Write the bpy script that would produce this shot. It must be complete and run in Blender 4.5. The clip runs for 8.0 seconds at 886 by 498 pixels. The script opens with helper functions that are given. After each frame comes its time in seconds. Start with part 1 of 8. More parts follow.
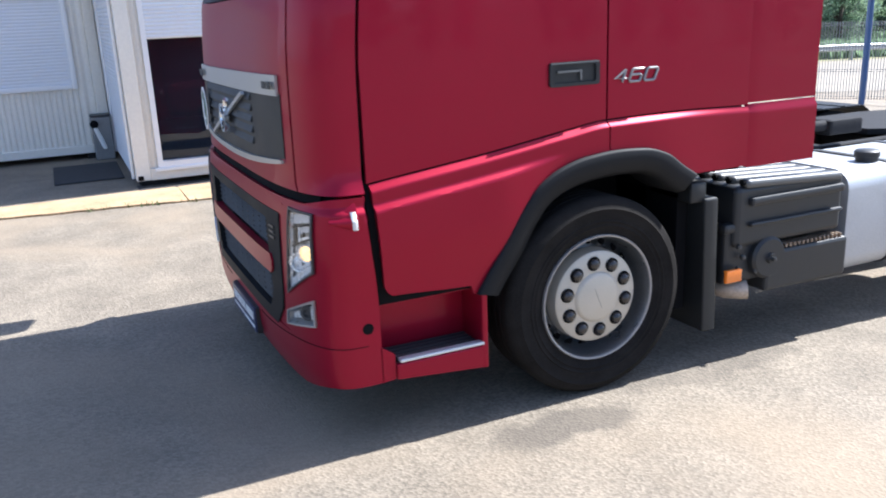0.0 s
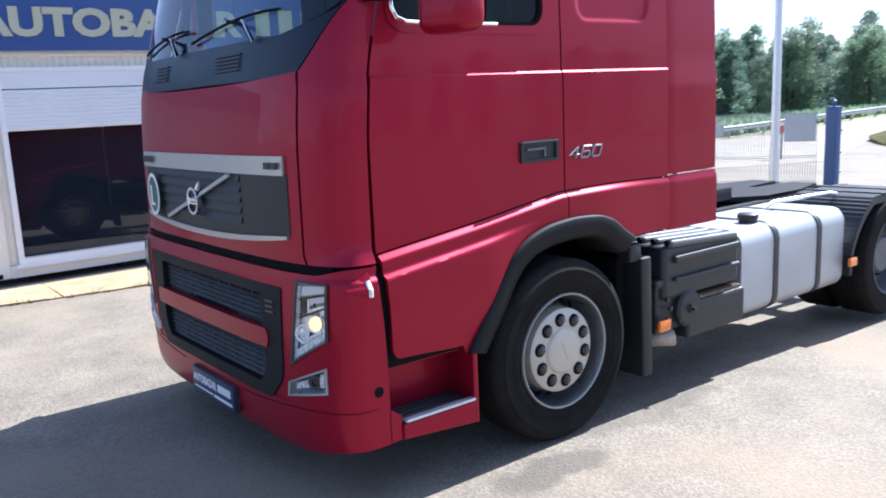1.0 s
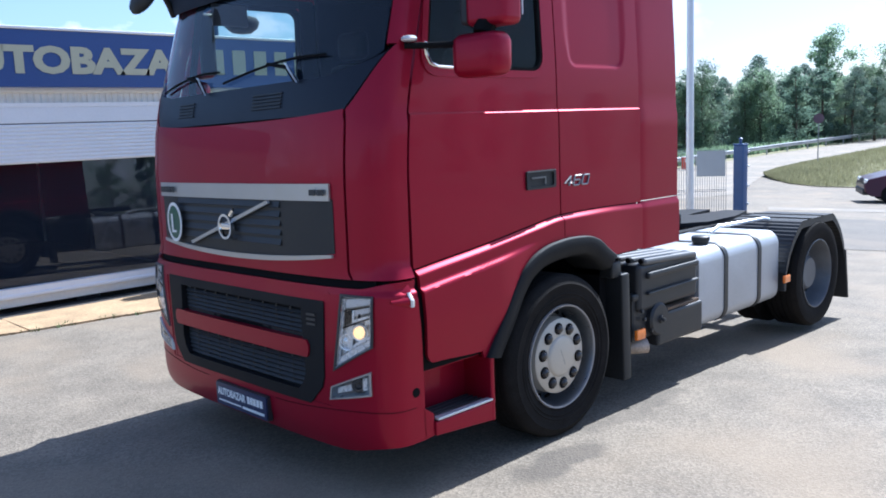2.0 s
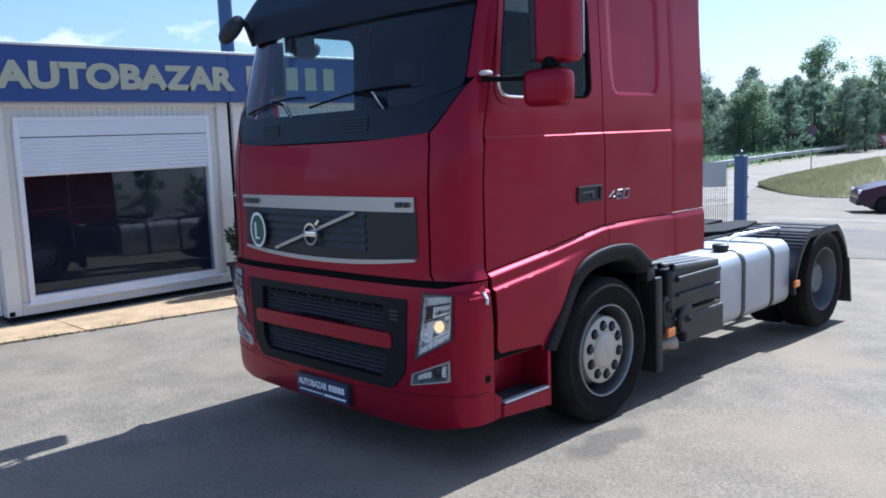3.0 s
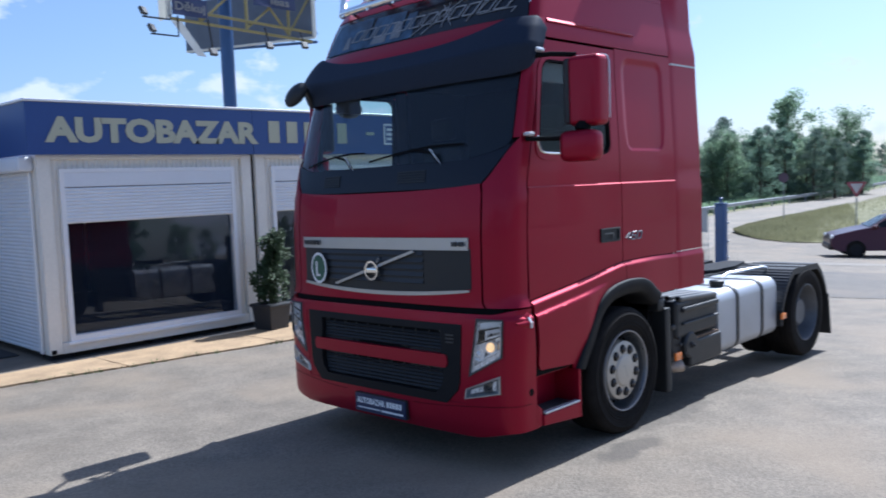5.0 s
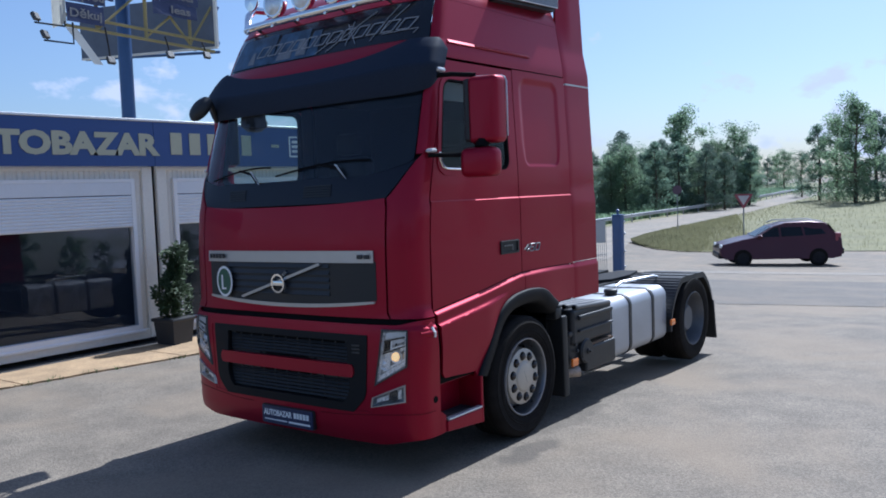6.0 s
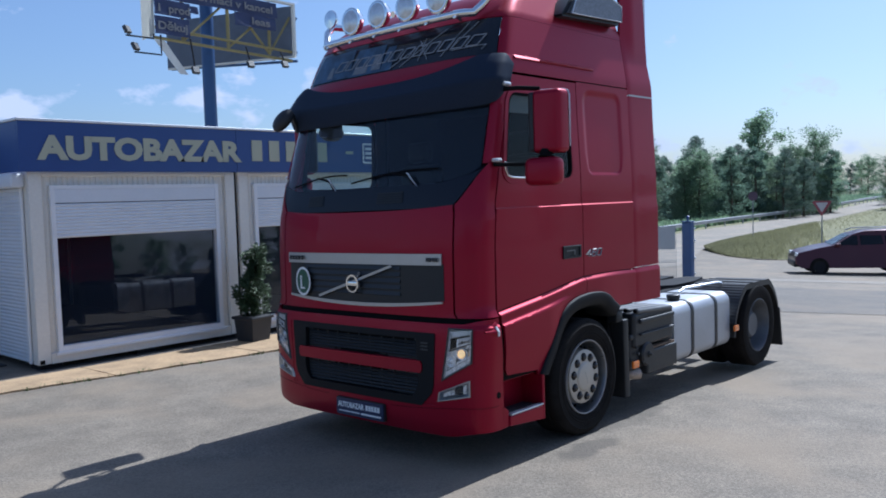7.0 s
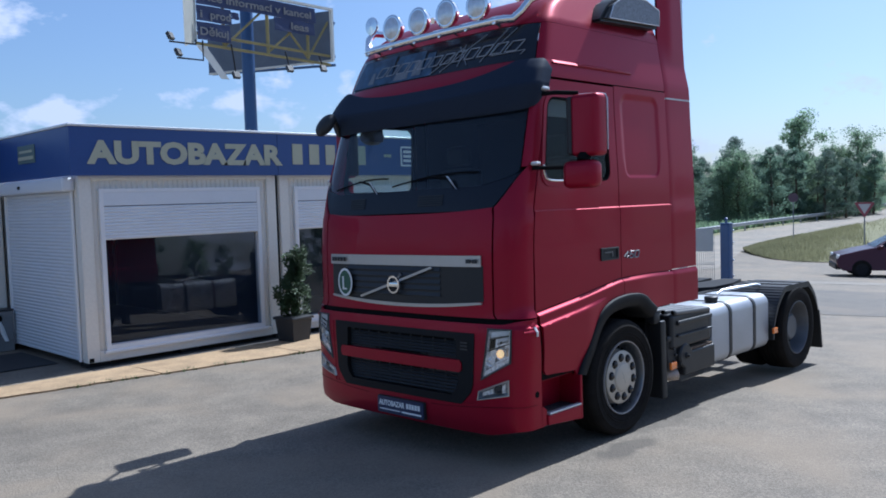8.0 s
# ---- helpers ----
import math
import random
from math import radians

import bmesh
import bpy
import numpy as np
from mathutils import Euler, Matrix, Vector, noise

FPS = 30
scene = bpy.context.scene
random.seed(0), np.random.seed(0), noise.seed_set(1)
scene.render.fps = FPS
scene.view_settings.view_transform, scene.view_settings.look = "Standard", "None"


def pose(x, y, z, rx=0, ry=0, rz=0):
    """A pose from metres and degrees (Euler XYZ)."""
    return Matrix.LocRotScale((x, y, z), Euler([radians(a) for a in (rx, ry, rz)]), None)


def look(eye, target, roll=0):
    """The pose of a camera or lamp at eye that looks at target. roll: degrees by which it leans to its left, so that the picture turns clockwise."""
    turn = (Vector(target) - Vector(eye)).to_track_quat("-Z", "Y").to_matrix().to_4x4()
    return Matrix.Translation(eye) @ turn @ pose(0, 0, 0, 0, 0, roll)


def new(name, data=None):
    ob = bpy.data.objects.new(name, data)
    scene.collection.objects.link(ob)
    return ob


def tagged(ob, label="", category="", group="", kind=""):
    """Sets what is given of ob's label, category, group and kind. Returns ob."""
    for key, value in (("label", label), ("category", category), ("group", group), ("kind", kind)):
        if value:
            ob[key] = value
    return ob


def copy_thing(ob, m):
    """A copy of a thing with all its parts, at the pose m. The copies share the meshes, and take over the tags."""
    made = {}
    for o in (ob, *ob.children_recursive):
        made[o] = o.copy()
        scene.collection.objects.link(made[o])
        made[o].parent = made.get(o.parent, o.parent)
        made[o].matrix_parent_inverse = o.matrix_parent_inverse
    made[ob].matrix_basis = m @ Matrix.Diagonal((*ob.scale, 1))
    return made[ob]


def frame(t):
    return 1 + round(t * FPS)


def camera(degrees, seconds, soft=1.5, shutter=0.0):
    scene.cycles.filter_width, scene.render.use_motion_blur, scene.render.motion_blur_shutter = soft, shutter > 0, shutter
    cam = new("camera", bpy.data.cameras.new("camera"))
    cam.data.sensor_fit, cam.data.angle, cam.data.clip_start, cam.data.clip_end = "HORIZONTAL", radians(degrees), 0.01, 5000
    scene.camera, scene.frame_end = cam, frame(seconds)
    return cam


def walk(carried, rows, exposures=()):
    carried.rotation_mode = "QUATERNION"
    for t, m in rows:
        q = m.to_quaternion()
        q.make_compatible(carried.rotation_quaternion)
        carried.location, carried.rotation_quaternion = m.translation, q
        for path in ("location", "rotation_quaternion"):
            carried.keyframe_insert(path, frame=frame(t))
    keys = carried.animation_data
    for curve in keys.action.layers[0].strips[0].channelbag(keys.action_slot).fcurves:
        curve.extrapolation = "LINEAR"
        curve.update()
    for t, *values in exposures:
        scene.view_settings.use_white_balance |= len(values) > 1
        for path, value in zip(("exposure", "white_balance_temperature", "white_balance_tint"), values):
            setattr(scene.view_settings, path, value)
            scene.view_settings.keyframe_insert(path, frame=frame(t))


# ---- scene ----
cam = camera(56.0, 8.0, soft=1.8, shutter=0.25)
PATH = [
    (0, (-2.16, -3.087, 1.843), (-1.372, -1.335, 1.286), -2.4),
    (0.5, (-2.567, -2.976, 1.849), (-1.677, -1.244, 1.393), -2.5),
    (1, (-2.998, -2.94, 1.846), (-1.805, -1.378, 1.477), -2.5),
    (2.5, (-4.128, -3.002, 1.879), (-2.749, -1.581, 1.597), -2.2),
    (3, (-4.507, -3.104, 1.949), (-3.122, -1.687, 1.677), -2.0),
    (3.5, (-4.856, -3.126, 1.946), (-3.494, -1.68, 1.713), -1.9),
    (4, (-5.127, -3.231, 1.95), (-3.783, -1.762, 1.764), -2.1),
    (4.5, (-5.304, -3.36, 1.969), (-3.961, -1.887, 1.807), -2.2),
    (5, (-5.453, -3.366, 1.98), (-4.017, -1.983, 1.82), -2.1),
    (5.2, (-5.502, -3.361, 1.989), (-3.991, -2.061, 1.827), -2.1),
    (6.3, (-5.626, -3.592, 2.011), (-4.041, -2.38, 1.87), -2.0),
    (6.5, (-5.677, -3.656, 2.018), (-4.121, -2.407, 1.884), -1.9),
    (7, (-5.834, -3.744, 2.021), (-4.357, -2.401, 1.896), -1.7),
    (7.5, (-5.951, -3.793, 2.03), (-4.513, -2.408, 1.906), -1.7),
    (8, (-5.953, -3.809, 2.03), (-4.534, -2.405, 1.912), -1.8),
]
EXPOSURES = [(0.0, 1.52, 5440, 11), (0.5, 1.60, 5340, 12), (1.0, 1.47, 5200, 12), (2.5, 0.97, 5040, 9), (4.5, 0.70, 5010, 9), (5.0, 0.65, 5040, 11), (6.5, 0.29, 4980, 10), (8.0, 0.36, 4960, 9)]
walk(cam, [(t, look(eye, target, roll)) for t, eye, target, roll in PATH], EXPOSURES)

# ---- world, sun ----
SUN = Vector((0.88, 0.004, 1.0)).normalized()
world = bpy.data.worlds.new("daylight")
scene.world = world
world.use_nodes = True
wt = world.node_tree
wt.nodes.clear()


def link(tree, a, b):
    tree.links.new(a, b)


sky = wt.nodes.new("ShaderNodeTexSky")
sky.sky_type = "NISHITA"
sky.sun_disc = False
sky.sun_elevation = math.asin(SUN.z)
sky.sun_rotation = math.atan2(SUN.x, SUN.y)
sky.air_density, sky.dust_density, sky.ozone_density = 1.0, 1.35, 2.6
w_coord = wt.nodes.new("ShaderNodeTexCoord")
w_map = wt.nodes.new("ShaderNodeMapping")
w_map.inputs["Scale"].default_value = (5.5, 5.5, 10.0)
w_noise = wt.nodes.new("ShaderNodeTexNoise")
w_noise.inputs["Scale"].default_value = 2.1
w_noise.inputs["Detail"].default_value = 8.0
w_noise.inputs["Roughness"].default_value = 0.55
w_ramp = wt.nodes.new("ShaderNodeValToRGB")
w_ramp.color_ramp.elements[0].position, w_ramp.color_ramp.elements[1].position = 0.58, 0.67
w_ramp.color_ramp.elements[0].color = (0.10, 0.10, 0.10, 1)
w_mix = wt.nodes.new("ShaderNodeMix")
w_mix.data_type = "RGBA"
w_mix.inputs["B"].default_value = (6.8, 6.8, 7.5, 1)
w_bg = wt.nodes.new("ShaderNodeBackground")
w_bg.inputs["Strength"].default_value = 0.085
w_out = wt.nodes.new("ShaderNodeOutputWorld")
link(wt, w_coord.outputs["Generated"], w_map.inputs["Vector"])
link(wt, w_map.outputs[0], w_noise.inputs["Vector"])
w_sep = wt.nodes.new("ShaderNodeSeparateXYZ")
w_high = wt.nodes.new("ShaderNodeMapRange")
w_high.inputs["From Min"].default_value, w_high.inputs["From Max"].default_value = 0.09, 0.19
w_high.inputs["To Min"].default_value, w_high.inputs["To Max"].default_value = 0.068, -0.055
w_mul = wt.nodes.new("ShaderNodeMath")
w_mul.operation = "ADD"
link(wt, w_coord.outputs["Generated"], w_sep.inputs[0])
link(wt, w_sep.outputs["Z"], w_high.inputs["Value"])
link(wt, w_noise.outputs["Fac"], w_mul.inputs[0])
link(wt, w_high.outputs[0], w_mul.inputs[1])
link(wt, w_mul.outputs[0], w_ramp.inputs["Fac"])
link(wt, w_ramp.outputs["Color"], w_mix.inputs["Factor"])
link(wt, sky.outputs[0], w_mix.inputs["A"])
link(wt, w_mix.outputs["Result"], w_bg.inputs["Color"])
link(wt, w_bg.outputs[0], w_out.inputs["Surface"])
sun = new("sun", bpy.data.lights.new("sun", "SUN"))
sun.data.energy, sun.data.angle, sun.data.color = 5.0, radians(0.53), (1.0, 0.91, 0.78)
sun.matrix_basis = look(SUN * 50, (0, 0, 0))


# ---- materials ----
def mat(name, base, rough=0.5, metal=0.0, vary=0.12, scale=3.0, fine=60.0, bump=0.0, coat=0.0, rough_vary=0.1, spec=0.5, bump_scale=None, emit=0.0, island=0.0):
    """Principled surface whose colour and gloss vary at a large and a fine scale."""
    m = bpy.data.materials.new(name)
    m.use_nodes = True
    nt = m.node_tree
    p = nt.nodes["Principled BSDF"]
    co = nt.nodes.new("ShaderNodeTexCoord")
    big, small = nt.nodes.new("ShaderNodeTexNoise"), nt.nodes.new("ShaderNodeTexNoise")
    for nd, s, d in ((big, scale, 5), (small, fine, 3)):
        nd.inputs["Scale"].default_value, nd.inputs["Detail"].default_value = s, d
        link(nt, co.outputs["Object"], nd.inputs["Vector"])
    both = nt.nodes.new("ShaderNodeMath")
    both.operation = "ADD"
    link(nt, big.outputs["Fac"], both.inputs[0])
    link(nt, small.outputs["Fac"], both.inputs[1])
    span = nt.nodes.new("ShaderNodeMapRange")
    span.inputs["From Min"].default_value, span.inputs["From Max"].default_value = 0.6, 1.4
    link(nt, both.outputs[0], span.inputs["Value"])
    mix = nt.nodes.new("ShaderNodeMix")
    mix.data_type = "RGBA"
    mix.inputs["A"].default_value = (*[c * (1 - vary) for c in base], 1)
    mix.inputs["B"].default_value = (*[min(1, c * (1 + vary)) for c in base], 1)
    link(nt, span.outputs[0], mix.inputs["Factor"])
    colour = mix.outputs["Result"]
    if island:
        geo = nt.nodes.new("ShaderNodeNewGeometry")
        hsv = nt.nodes.new("ShaderNodeHueSaturation")
        val = nt.nodes.new("ShaderNodeMapRange")
        val.inputs["To Min"].default_value, val.inputs["To Max"].default_value = 1 - island, 1 + island
        link(nt, geo.outputs["Random Per Island"], val.inputs["Value"])
        link(nt, val.outputs[0], hsv.inputs["Value"])
        link(nt, colour, hsv.inputs["Color"])
        colour = hsv.outputs["Color"]
    link(nt, colour, p.inputs["Base Color"])
    r = nt.nodes.new("ShaderNodeMapRange")
    r.inputs["To Min"].default_value, r.inputs["To Max"].default_value = max(0.02, rough - rough_vary), min(1, rough + rough_vary)
    link(nt, big.outputs["Fac"], r.inputs["Value"])
    link(nt, r.outputs[0], p.inputs["Roughness"])
    p.inputs["Metallic"].default_value = metal
    p.inputs["Specular IOR Level"].default_value = spec
    p.inputs["Coat Weight"].default_value = coat
    p.inputs["Coat Roughness"].default_value = 0.04
    if bump:
        b = nt.nodes.new("ShaderNodeBump")
        b.inputs["Strength"].default_value, b.inputs["Distance"].default_value = bump, 0.01
        src = small
        if bump_scale:
            src = nt.nodes.new("ShaderNodeTexNoise")
            src.inputs["Scale"].default_value, src.inputs["Detail"].default_value = bump_scale, 6
            link(nt, co.outputs["Object"], src.inputs["Vector"])
        link(nt, src.outputs["Fac"], b.inputs["Height"])
        link(nt, b.outputs[0], p.inputs["Normal"])
    if emit:
        p.inputs["Emission Color"].default_value = (*base, 1)
        p.inputs["Emission Strength"].default_value = emit
    return m


def glass(name, tint, rough=0.0, gloss=1.0, mirror=0.045, dust=None, dusty=0.0):
    """A thin pane: it shows what lies behind it, tinted, and mirrors by its angle; a pale film over it may imitate
    haze.
    """
    m = bpy.data.materials.new(name)
    m.use_nodes = True
    nt = m.node_tree
    nt.nodes.clear()
    clear, shine = nt.nodes.new("ShaderNodeBsdfTransparent"), nt.nodes.new("ShaderNodeBsdfGlossy")
    clear.inputs["Color"].default_value = (*tint, 1)
    shine.inputs["Roughness"].default_value = rough
    shine.inputs["Color"].default_value = (gloss, gloss, gloss, 1)
    lw = nt.nodes.new("ShaderNodeLayerWeight")
    lw.inputs["Blend"].default_value = 0.5
    power = nt.nodes.new("ShaderNodeMath")
    power.operation = "POWER"
    power.inputs[1].default_value = 5.0
    link(nt, lw.outputs["Facing"], power.inputs[0])
    fr = nt.nodes.new("ShaderNodeMath")
    fr.operation = "MULTIPLY_ADD"
    fr.inputs[1].default_value, fr.inputs[2].default_value = 0.95, mirror
    link(nt, power.outputs[0], fr.inputs[0])
    mix, out = nt.nodes.new("ShaderNodeMixShader"), nt.nodes.new("ShaderNodeOutputMaterial")
    link(nt, fr.outputs[0], mix.inputs["Fac"])
    link(nt, clear.outputs[0], mix.inputs[1])
    link(nt, shine.outputs[0], mix.inputs[2])
    last = mix.outputs[0]
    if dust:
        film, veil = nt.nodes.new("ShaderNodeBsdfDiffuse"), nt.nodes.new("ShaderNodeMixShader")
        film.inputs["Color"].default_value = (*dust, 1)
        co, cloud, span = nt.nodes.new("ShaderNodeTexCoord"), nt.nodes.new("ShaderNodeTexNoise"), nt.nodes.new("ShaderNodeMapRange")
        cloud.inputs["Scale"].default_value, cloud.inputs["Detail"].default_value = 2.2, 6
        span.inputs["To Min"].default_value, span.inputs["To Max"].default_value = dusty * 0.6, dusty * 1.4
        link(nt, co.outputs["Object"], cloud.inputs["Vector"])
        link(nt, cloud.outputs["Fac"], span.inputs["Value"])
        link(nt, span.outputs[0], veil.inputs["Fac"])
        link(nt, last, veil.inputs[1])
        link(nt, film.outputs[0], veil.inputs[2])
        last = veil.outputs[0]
    link(nt, last, out.inputs["Surface"])
    return m


def asphalt(name, base, patchy, spots=()):
    """Worn asphalt: pale stones in dark binder, broad sandy wear, soft-edged stains."""
    m = mat(name, base, rough=0.85, vary=patchy, scale=0.30, fine=2.6, rough_vary=0.08)
    nt = m.node_tree
    p = nt.nodes["Principled BSDF"]
    src = p.inputs["Base Color"].links[0].from_socket
    co = nt.nodes.new("ShaderNodeTexCoord")
    stones = nt.nodes.new("ShaderNodeTexVoronoi")
    stones.inputs["Scale"].default_value = 80.0
    stones.inputs["Randomness"].default_value = 1.0
    link(nt, co.outputs["Object"], stones.inputs["Vector"])
    shade = nt.nodes.new("ShaderNodeMapRange")
    shade.inputs["To Min"].default_value, shade.inputs["To Max"].default_value = 0.70, 1.27
    sep = nt.nodes.new("ShaderNodeSeparateColor")
    link(nt, stones.outputs["Color"], sep.inputs["Color"])
    link(nt, sep.outputs[0], shade.inputs["Value"])
    mul = nt.nodes.new("ShaderNodeMix")
    mul.data_type, mul.blend_type = "RGBA", "MULTIPLY"
    mul.inputs["Factor"].default_value = 1.0
    link(nt, src, mul.inputs["A"])
    link(nt, shade.outputs[0], mul.inputs["B"])
    out = mul.outputs["Result"]
    # sandy dust lying in broad drifts
    dust = nt.nodes.new("ShaderNodeTexNoise")
    dust.inputs["Scale"].default_value, dust.inputs["Detail"].default_value, dust.inputs["Distortion"].default_value = 0.55, 7, 0.6
    span = nt.nodes.new("ShaderNodeMapRange")
    span.interpolation_type = "SMOOTHSTEP"
    span.inputs["From Min"].default_value, span.inputs["From Max"].default_value = 0.44, 0.70
    span.inputs["To Max"].default_value = 0.66
    link(nt, co.outputs["Object"], dust.inputs["Vector"])
    link(nt, dust.outputs["Fac"], span.inputs["Value"])
    sand = nt.nodes.new("ShaderNodeMix")
    sand.data_type = "RGBA"
    sand.inputs["B"].default_value = (base[0] * 1.42, base[1] * 1.32, base[2] * 1.2, 1)
    link(nt, span.outputs[0], sand.inputs["Factor"])
    link(nt, out, sand.inputs["A"])
    out = sand.outputs["Result"]
    for cx, cy, rx, ry, deep in spots:
        place, ball, fall, dark = nt.nodes.new("ShaderNodeMapping"), nt.nodes.new("ShaderNodeTexGradient"), nt.nodes.new("ShaderNodeMapRange"), nt.nodes.new("ShaderNodeMix")
        place.vector_type = "TEXTURE"
        place.inputs["Location"].default_value, place.inputs["Scale"].default_value = (cx, cy, 0), (rx, ry, 1)
        ball.gradient_type = "SPHERICAL"
        warp = nt.nodes.new("ShaderNodeMix")
        warp.data_type, warp.blend_type = "RGBA", "LINEAR_LIGHT"
        warp.inputs["Factor"].default_value = 0.12
        wob = nt.nodes.new("ShaderNodeTexNoise")
        wob.inputs["Scale"].default_value = 6.0
        link(nt, co.outputs["Object"], wob.inputs["Vector"])
        link(nt, co.outputs["Object"], warp.inputs["A"])
        link(nt, wob.outputs["Color"], warp.inputs["B"])
        link(nt, warp.outputs["Result"], place.inputs["Vector"])
        link(nt, place.outputs[0], ball.inputs["Vector"])
        fall.interpolation_type = "SMOOTHSTEP"
        fall.inputs["From Max"].default_value, fall.inputs["To Max"].default_value = 0.45, deep
        link(nt, ball.outputs["Fac"], fall.inputs["Value"])
        dark.data_type = "RGBA"
        dark.inputs["B"].default_value = (base[0] * 0.45, base[1] * 0.45, base[2] * 0.47, 1)
        link(nt, fall.outputs[0], dark.inputs["Factor"])
        link(nt, out, dark.inputs["A"])
        out = dark.outputs["Result"]
    link(nt, out, p.inputs["Base Color"])
    b = nt.nodes.new("ShaderNodeBump")
    b.inputs["Strength"].default_value, b.inputs["Distance"].default_value = 0.45, 0.006
    link(nt, stones.outputs["Distance"], b.inputs["Height"])
    link(nt, b.outputs[0], p.inputs["Normal"])
    return m


M_RED = mat("red_metallic_paint", (0.27, 0.0052, 0.025), rough=0.42, metal=0.45, vary=0.05, scale=1.2, fine=900, coat=0.2, rough_vary=0.03, spec=0.15)
M_BLACK = mat("black_plastic", (0.018, 0.019, 0.021), rough=0.5, vary=0.25, scale=6, fine=300, bump=0.05)
M_GAP = mat("dark_gap", (0.006, 0.006, 0.007), rough=0.8, vary=0.2, spec=0.1)
# lid ribs made paler than their box: sunlight put into the colour
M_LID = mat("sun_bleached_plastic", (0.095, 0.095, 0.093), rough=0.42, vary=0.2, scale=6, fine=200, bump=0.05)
M_GREY = mat("dark_grey_plastic", (0.032, 0.033, 0.036), rough=0.45, vary=0.2, scale=5, fine=250, bump=0.06)
M_GRILLE = mat("matt_grille_plastic", (0.012, 0.013, 0.014), rough=0.55, vary=0.2)
M_FIELD = mat("satin_black_field", (0.010, 0.0105, 0.012), rough=0.62, vary=0.15, spec=0.2)
M_SILVER = mat("silver_trim", (0.46, 0.45, 0.43), rough=0.38, metal=0.6, vary=0.06, scale=8, fine=300)
M_CHROME = mat("chrome", (0.82, 0.83, 0.84), rough=0.08, metal=1.0, vary=0.03, rough_vary=0.04)
M_MIRROR = mat("mirror_glass", (0.9, 0.9, 0.9), rough=0.1, metal=1.0, vary=0.01, rough_vary=0.01)
M_ALU = mat("brushed_aluminium", (0.68, 0.69, 0.71), rough=0.42, metal=0.55, vary=0.1, scale=4, fine=180, bump=0.03)
M_RIM = mat("wheel_steel_silver", (0.17, 0.18, 0.195), rough=0.3, metal=0.8, vary=0.22, scale=9, fine=120, bump=0.04)
M_DIGIT = mat("dull_badge_metal", (0.30, 0.29, 0.29), rough=0.5, metal=0.5, vary=0.1)
M_REARRIM = mat("dusty_rear_rim", (0.13, 0.135, 0.145), rough=0.5, metal=0.4, vary=0.25, scale=7, fine=120, bump=0.04)
M_HUB = mat("wheel_cover_dull", (0.50, 0.45, 0.37), rough=0.5, metal=0.2, vary=0.08, scale=10, fine=150)
M_RUBBER = mat("tyre_rubber", (0.016, 0.0145, 0.0135), rough=0.85, spec=0.08, vary=0.55, scale=7, fine=160, bump=0.25)
M_STEEL = mat("chassis_steel", (0.020, 0.020, 0.022), rough=0.8, metal=0.0, spec=0.2, vary=0.4, scale=8, fine=120, bump=0.1)
M_AMBER = mat("amber_reflector", (0.85, 0.22, 0.02), rough=0.2, vary=0.15, fine=200, coat=0.6)
M_LAMPBODY = mat("lamp_reflector", (0.86, 0.86, 0.85), rough=0.28, metal=0.35, vary=0.08, scale=30)
M_LENS = glass("clear_lamp_lens", (0.93, 0.94, 0.95))
# the bluish film on windscreen and shop pane is glare haze put into colour
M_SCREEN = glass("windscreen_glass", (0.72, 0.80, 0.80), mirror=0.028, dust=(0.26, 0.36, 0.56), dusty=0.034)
M_TINT = glass("side_window_glass", (0.66, 0.76, 0.74), mirror=0.014)
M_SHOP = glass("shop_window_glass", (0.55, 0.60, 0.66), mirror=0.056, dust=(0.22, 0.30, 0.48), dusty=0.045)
M_VISOR = mat("smoked_visor", (0.022, 0.030, 0.050), rough=0.6, vary=0.1, spec=0.08)
M_COWL = mat("black_cowl", (0.012, 0.016, 0.027), rough=0.35, vary=0.1, spec=0.2)
M_BULB = mat("warm_bulb", (1.0, 0.62, 0.26), rough=0.2, emit=0.6)
M_WHITE = mat("white_panel_paint", (0.76, 0.725, 0.645), rough=0.5, vary=0.07, scale=1.3, fine=25, bump=0.02)
M_SHUTTER = mat("white_shutter", (0.72, 0.74, 0.77), rough=0.5, vary=0.05, scale=2)
M_FRAME = mat("white_window_frame", (0.8, 0.8, 0.8), rough=0.35, vary=0.04)
M_SIGN = mat("blue_sign_panel", (0.035, 0.075, 0.24), rough=0.42, vary=0.1, scale=1.5, fine=40)
M_LETTER = mat("pale_yellow_letter", (0.46, 0.46, 0.33), rough=0.5, vary=0.06)
M_BLUE = mat("blue_steel_paint", (0.03, 0.075, 0.2), rough=0.45, vary=0.15, scale=4, fine=80, bump=0.04)
M_CONC = mat("sandy_concrete", (0.39, 0.272, 0.15), rough=0.9, vary=0.42, scale=3.2, fine=45, bump=0.3, bump_scale=90)
M_ASPH = asphalt("worn_yard_asphalt", (0.190, 0.160, 0.120), 0.33, ((-0.28, -0.20, 0.46, 0.17, 0.7), (0.75, -0.05, 0.8, 0.12, 0.45)))
M_ROAD = asphalt("pale_road_asphalt", (0.238, 0.209, 0.168), 0.18)
M_DARKROAD = asphalt("dark_road_asphalt", (0.135, 0.119, 0.098), 0.2)
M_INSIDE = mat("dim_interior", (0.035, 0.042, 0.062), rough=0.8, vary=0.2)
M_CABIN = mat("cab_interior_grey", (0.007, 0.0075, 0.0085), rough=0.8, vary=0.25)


# ---- mesh tools ----
# what lies beyond the yard is laid out on axes turned a little against the truck's
BEYOND = Matrix.Translation((-5.3, -3.4, 0)) @ Matrix.Rotation(radians(-0.42), 4, "Z") @ Matrix.Translation((5.3, 3.4, 0))


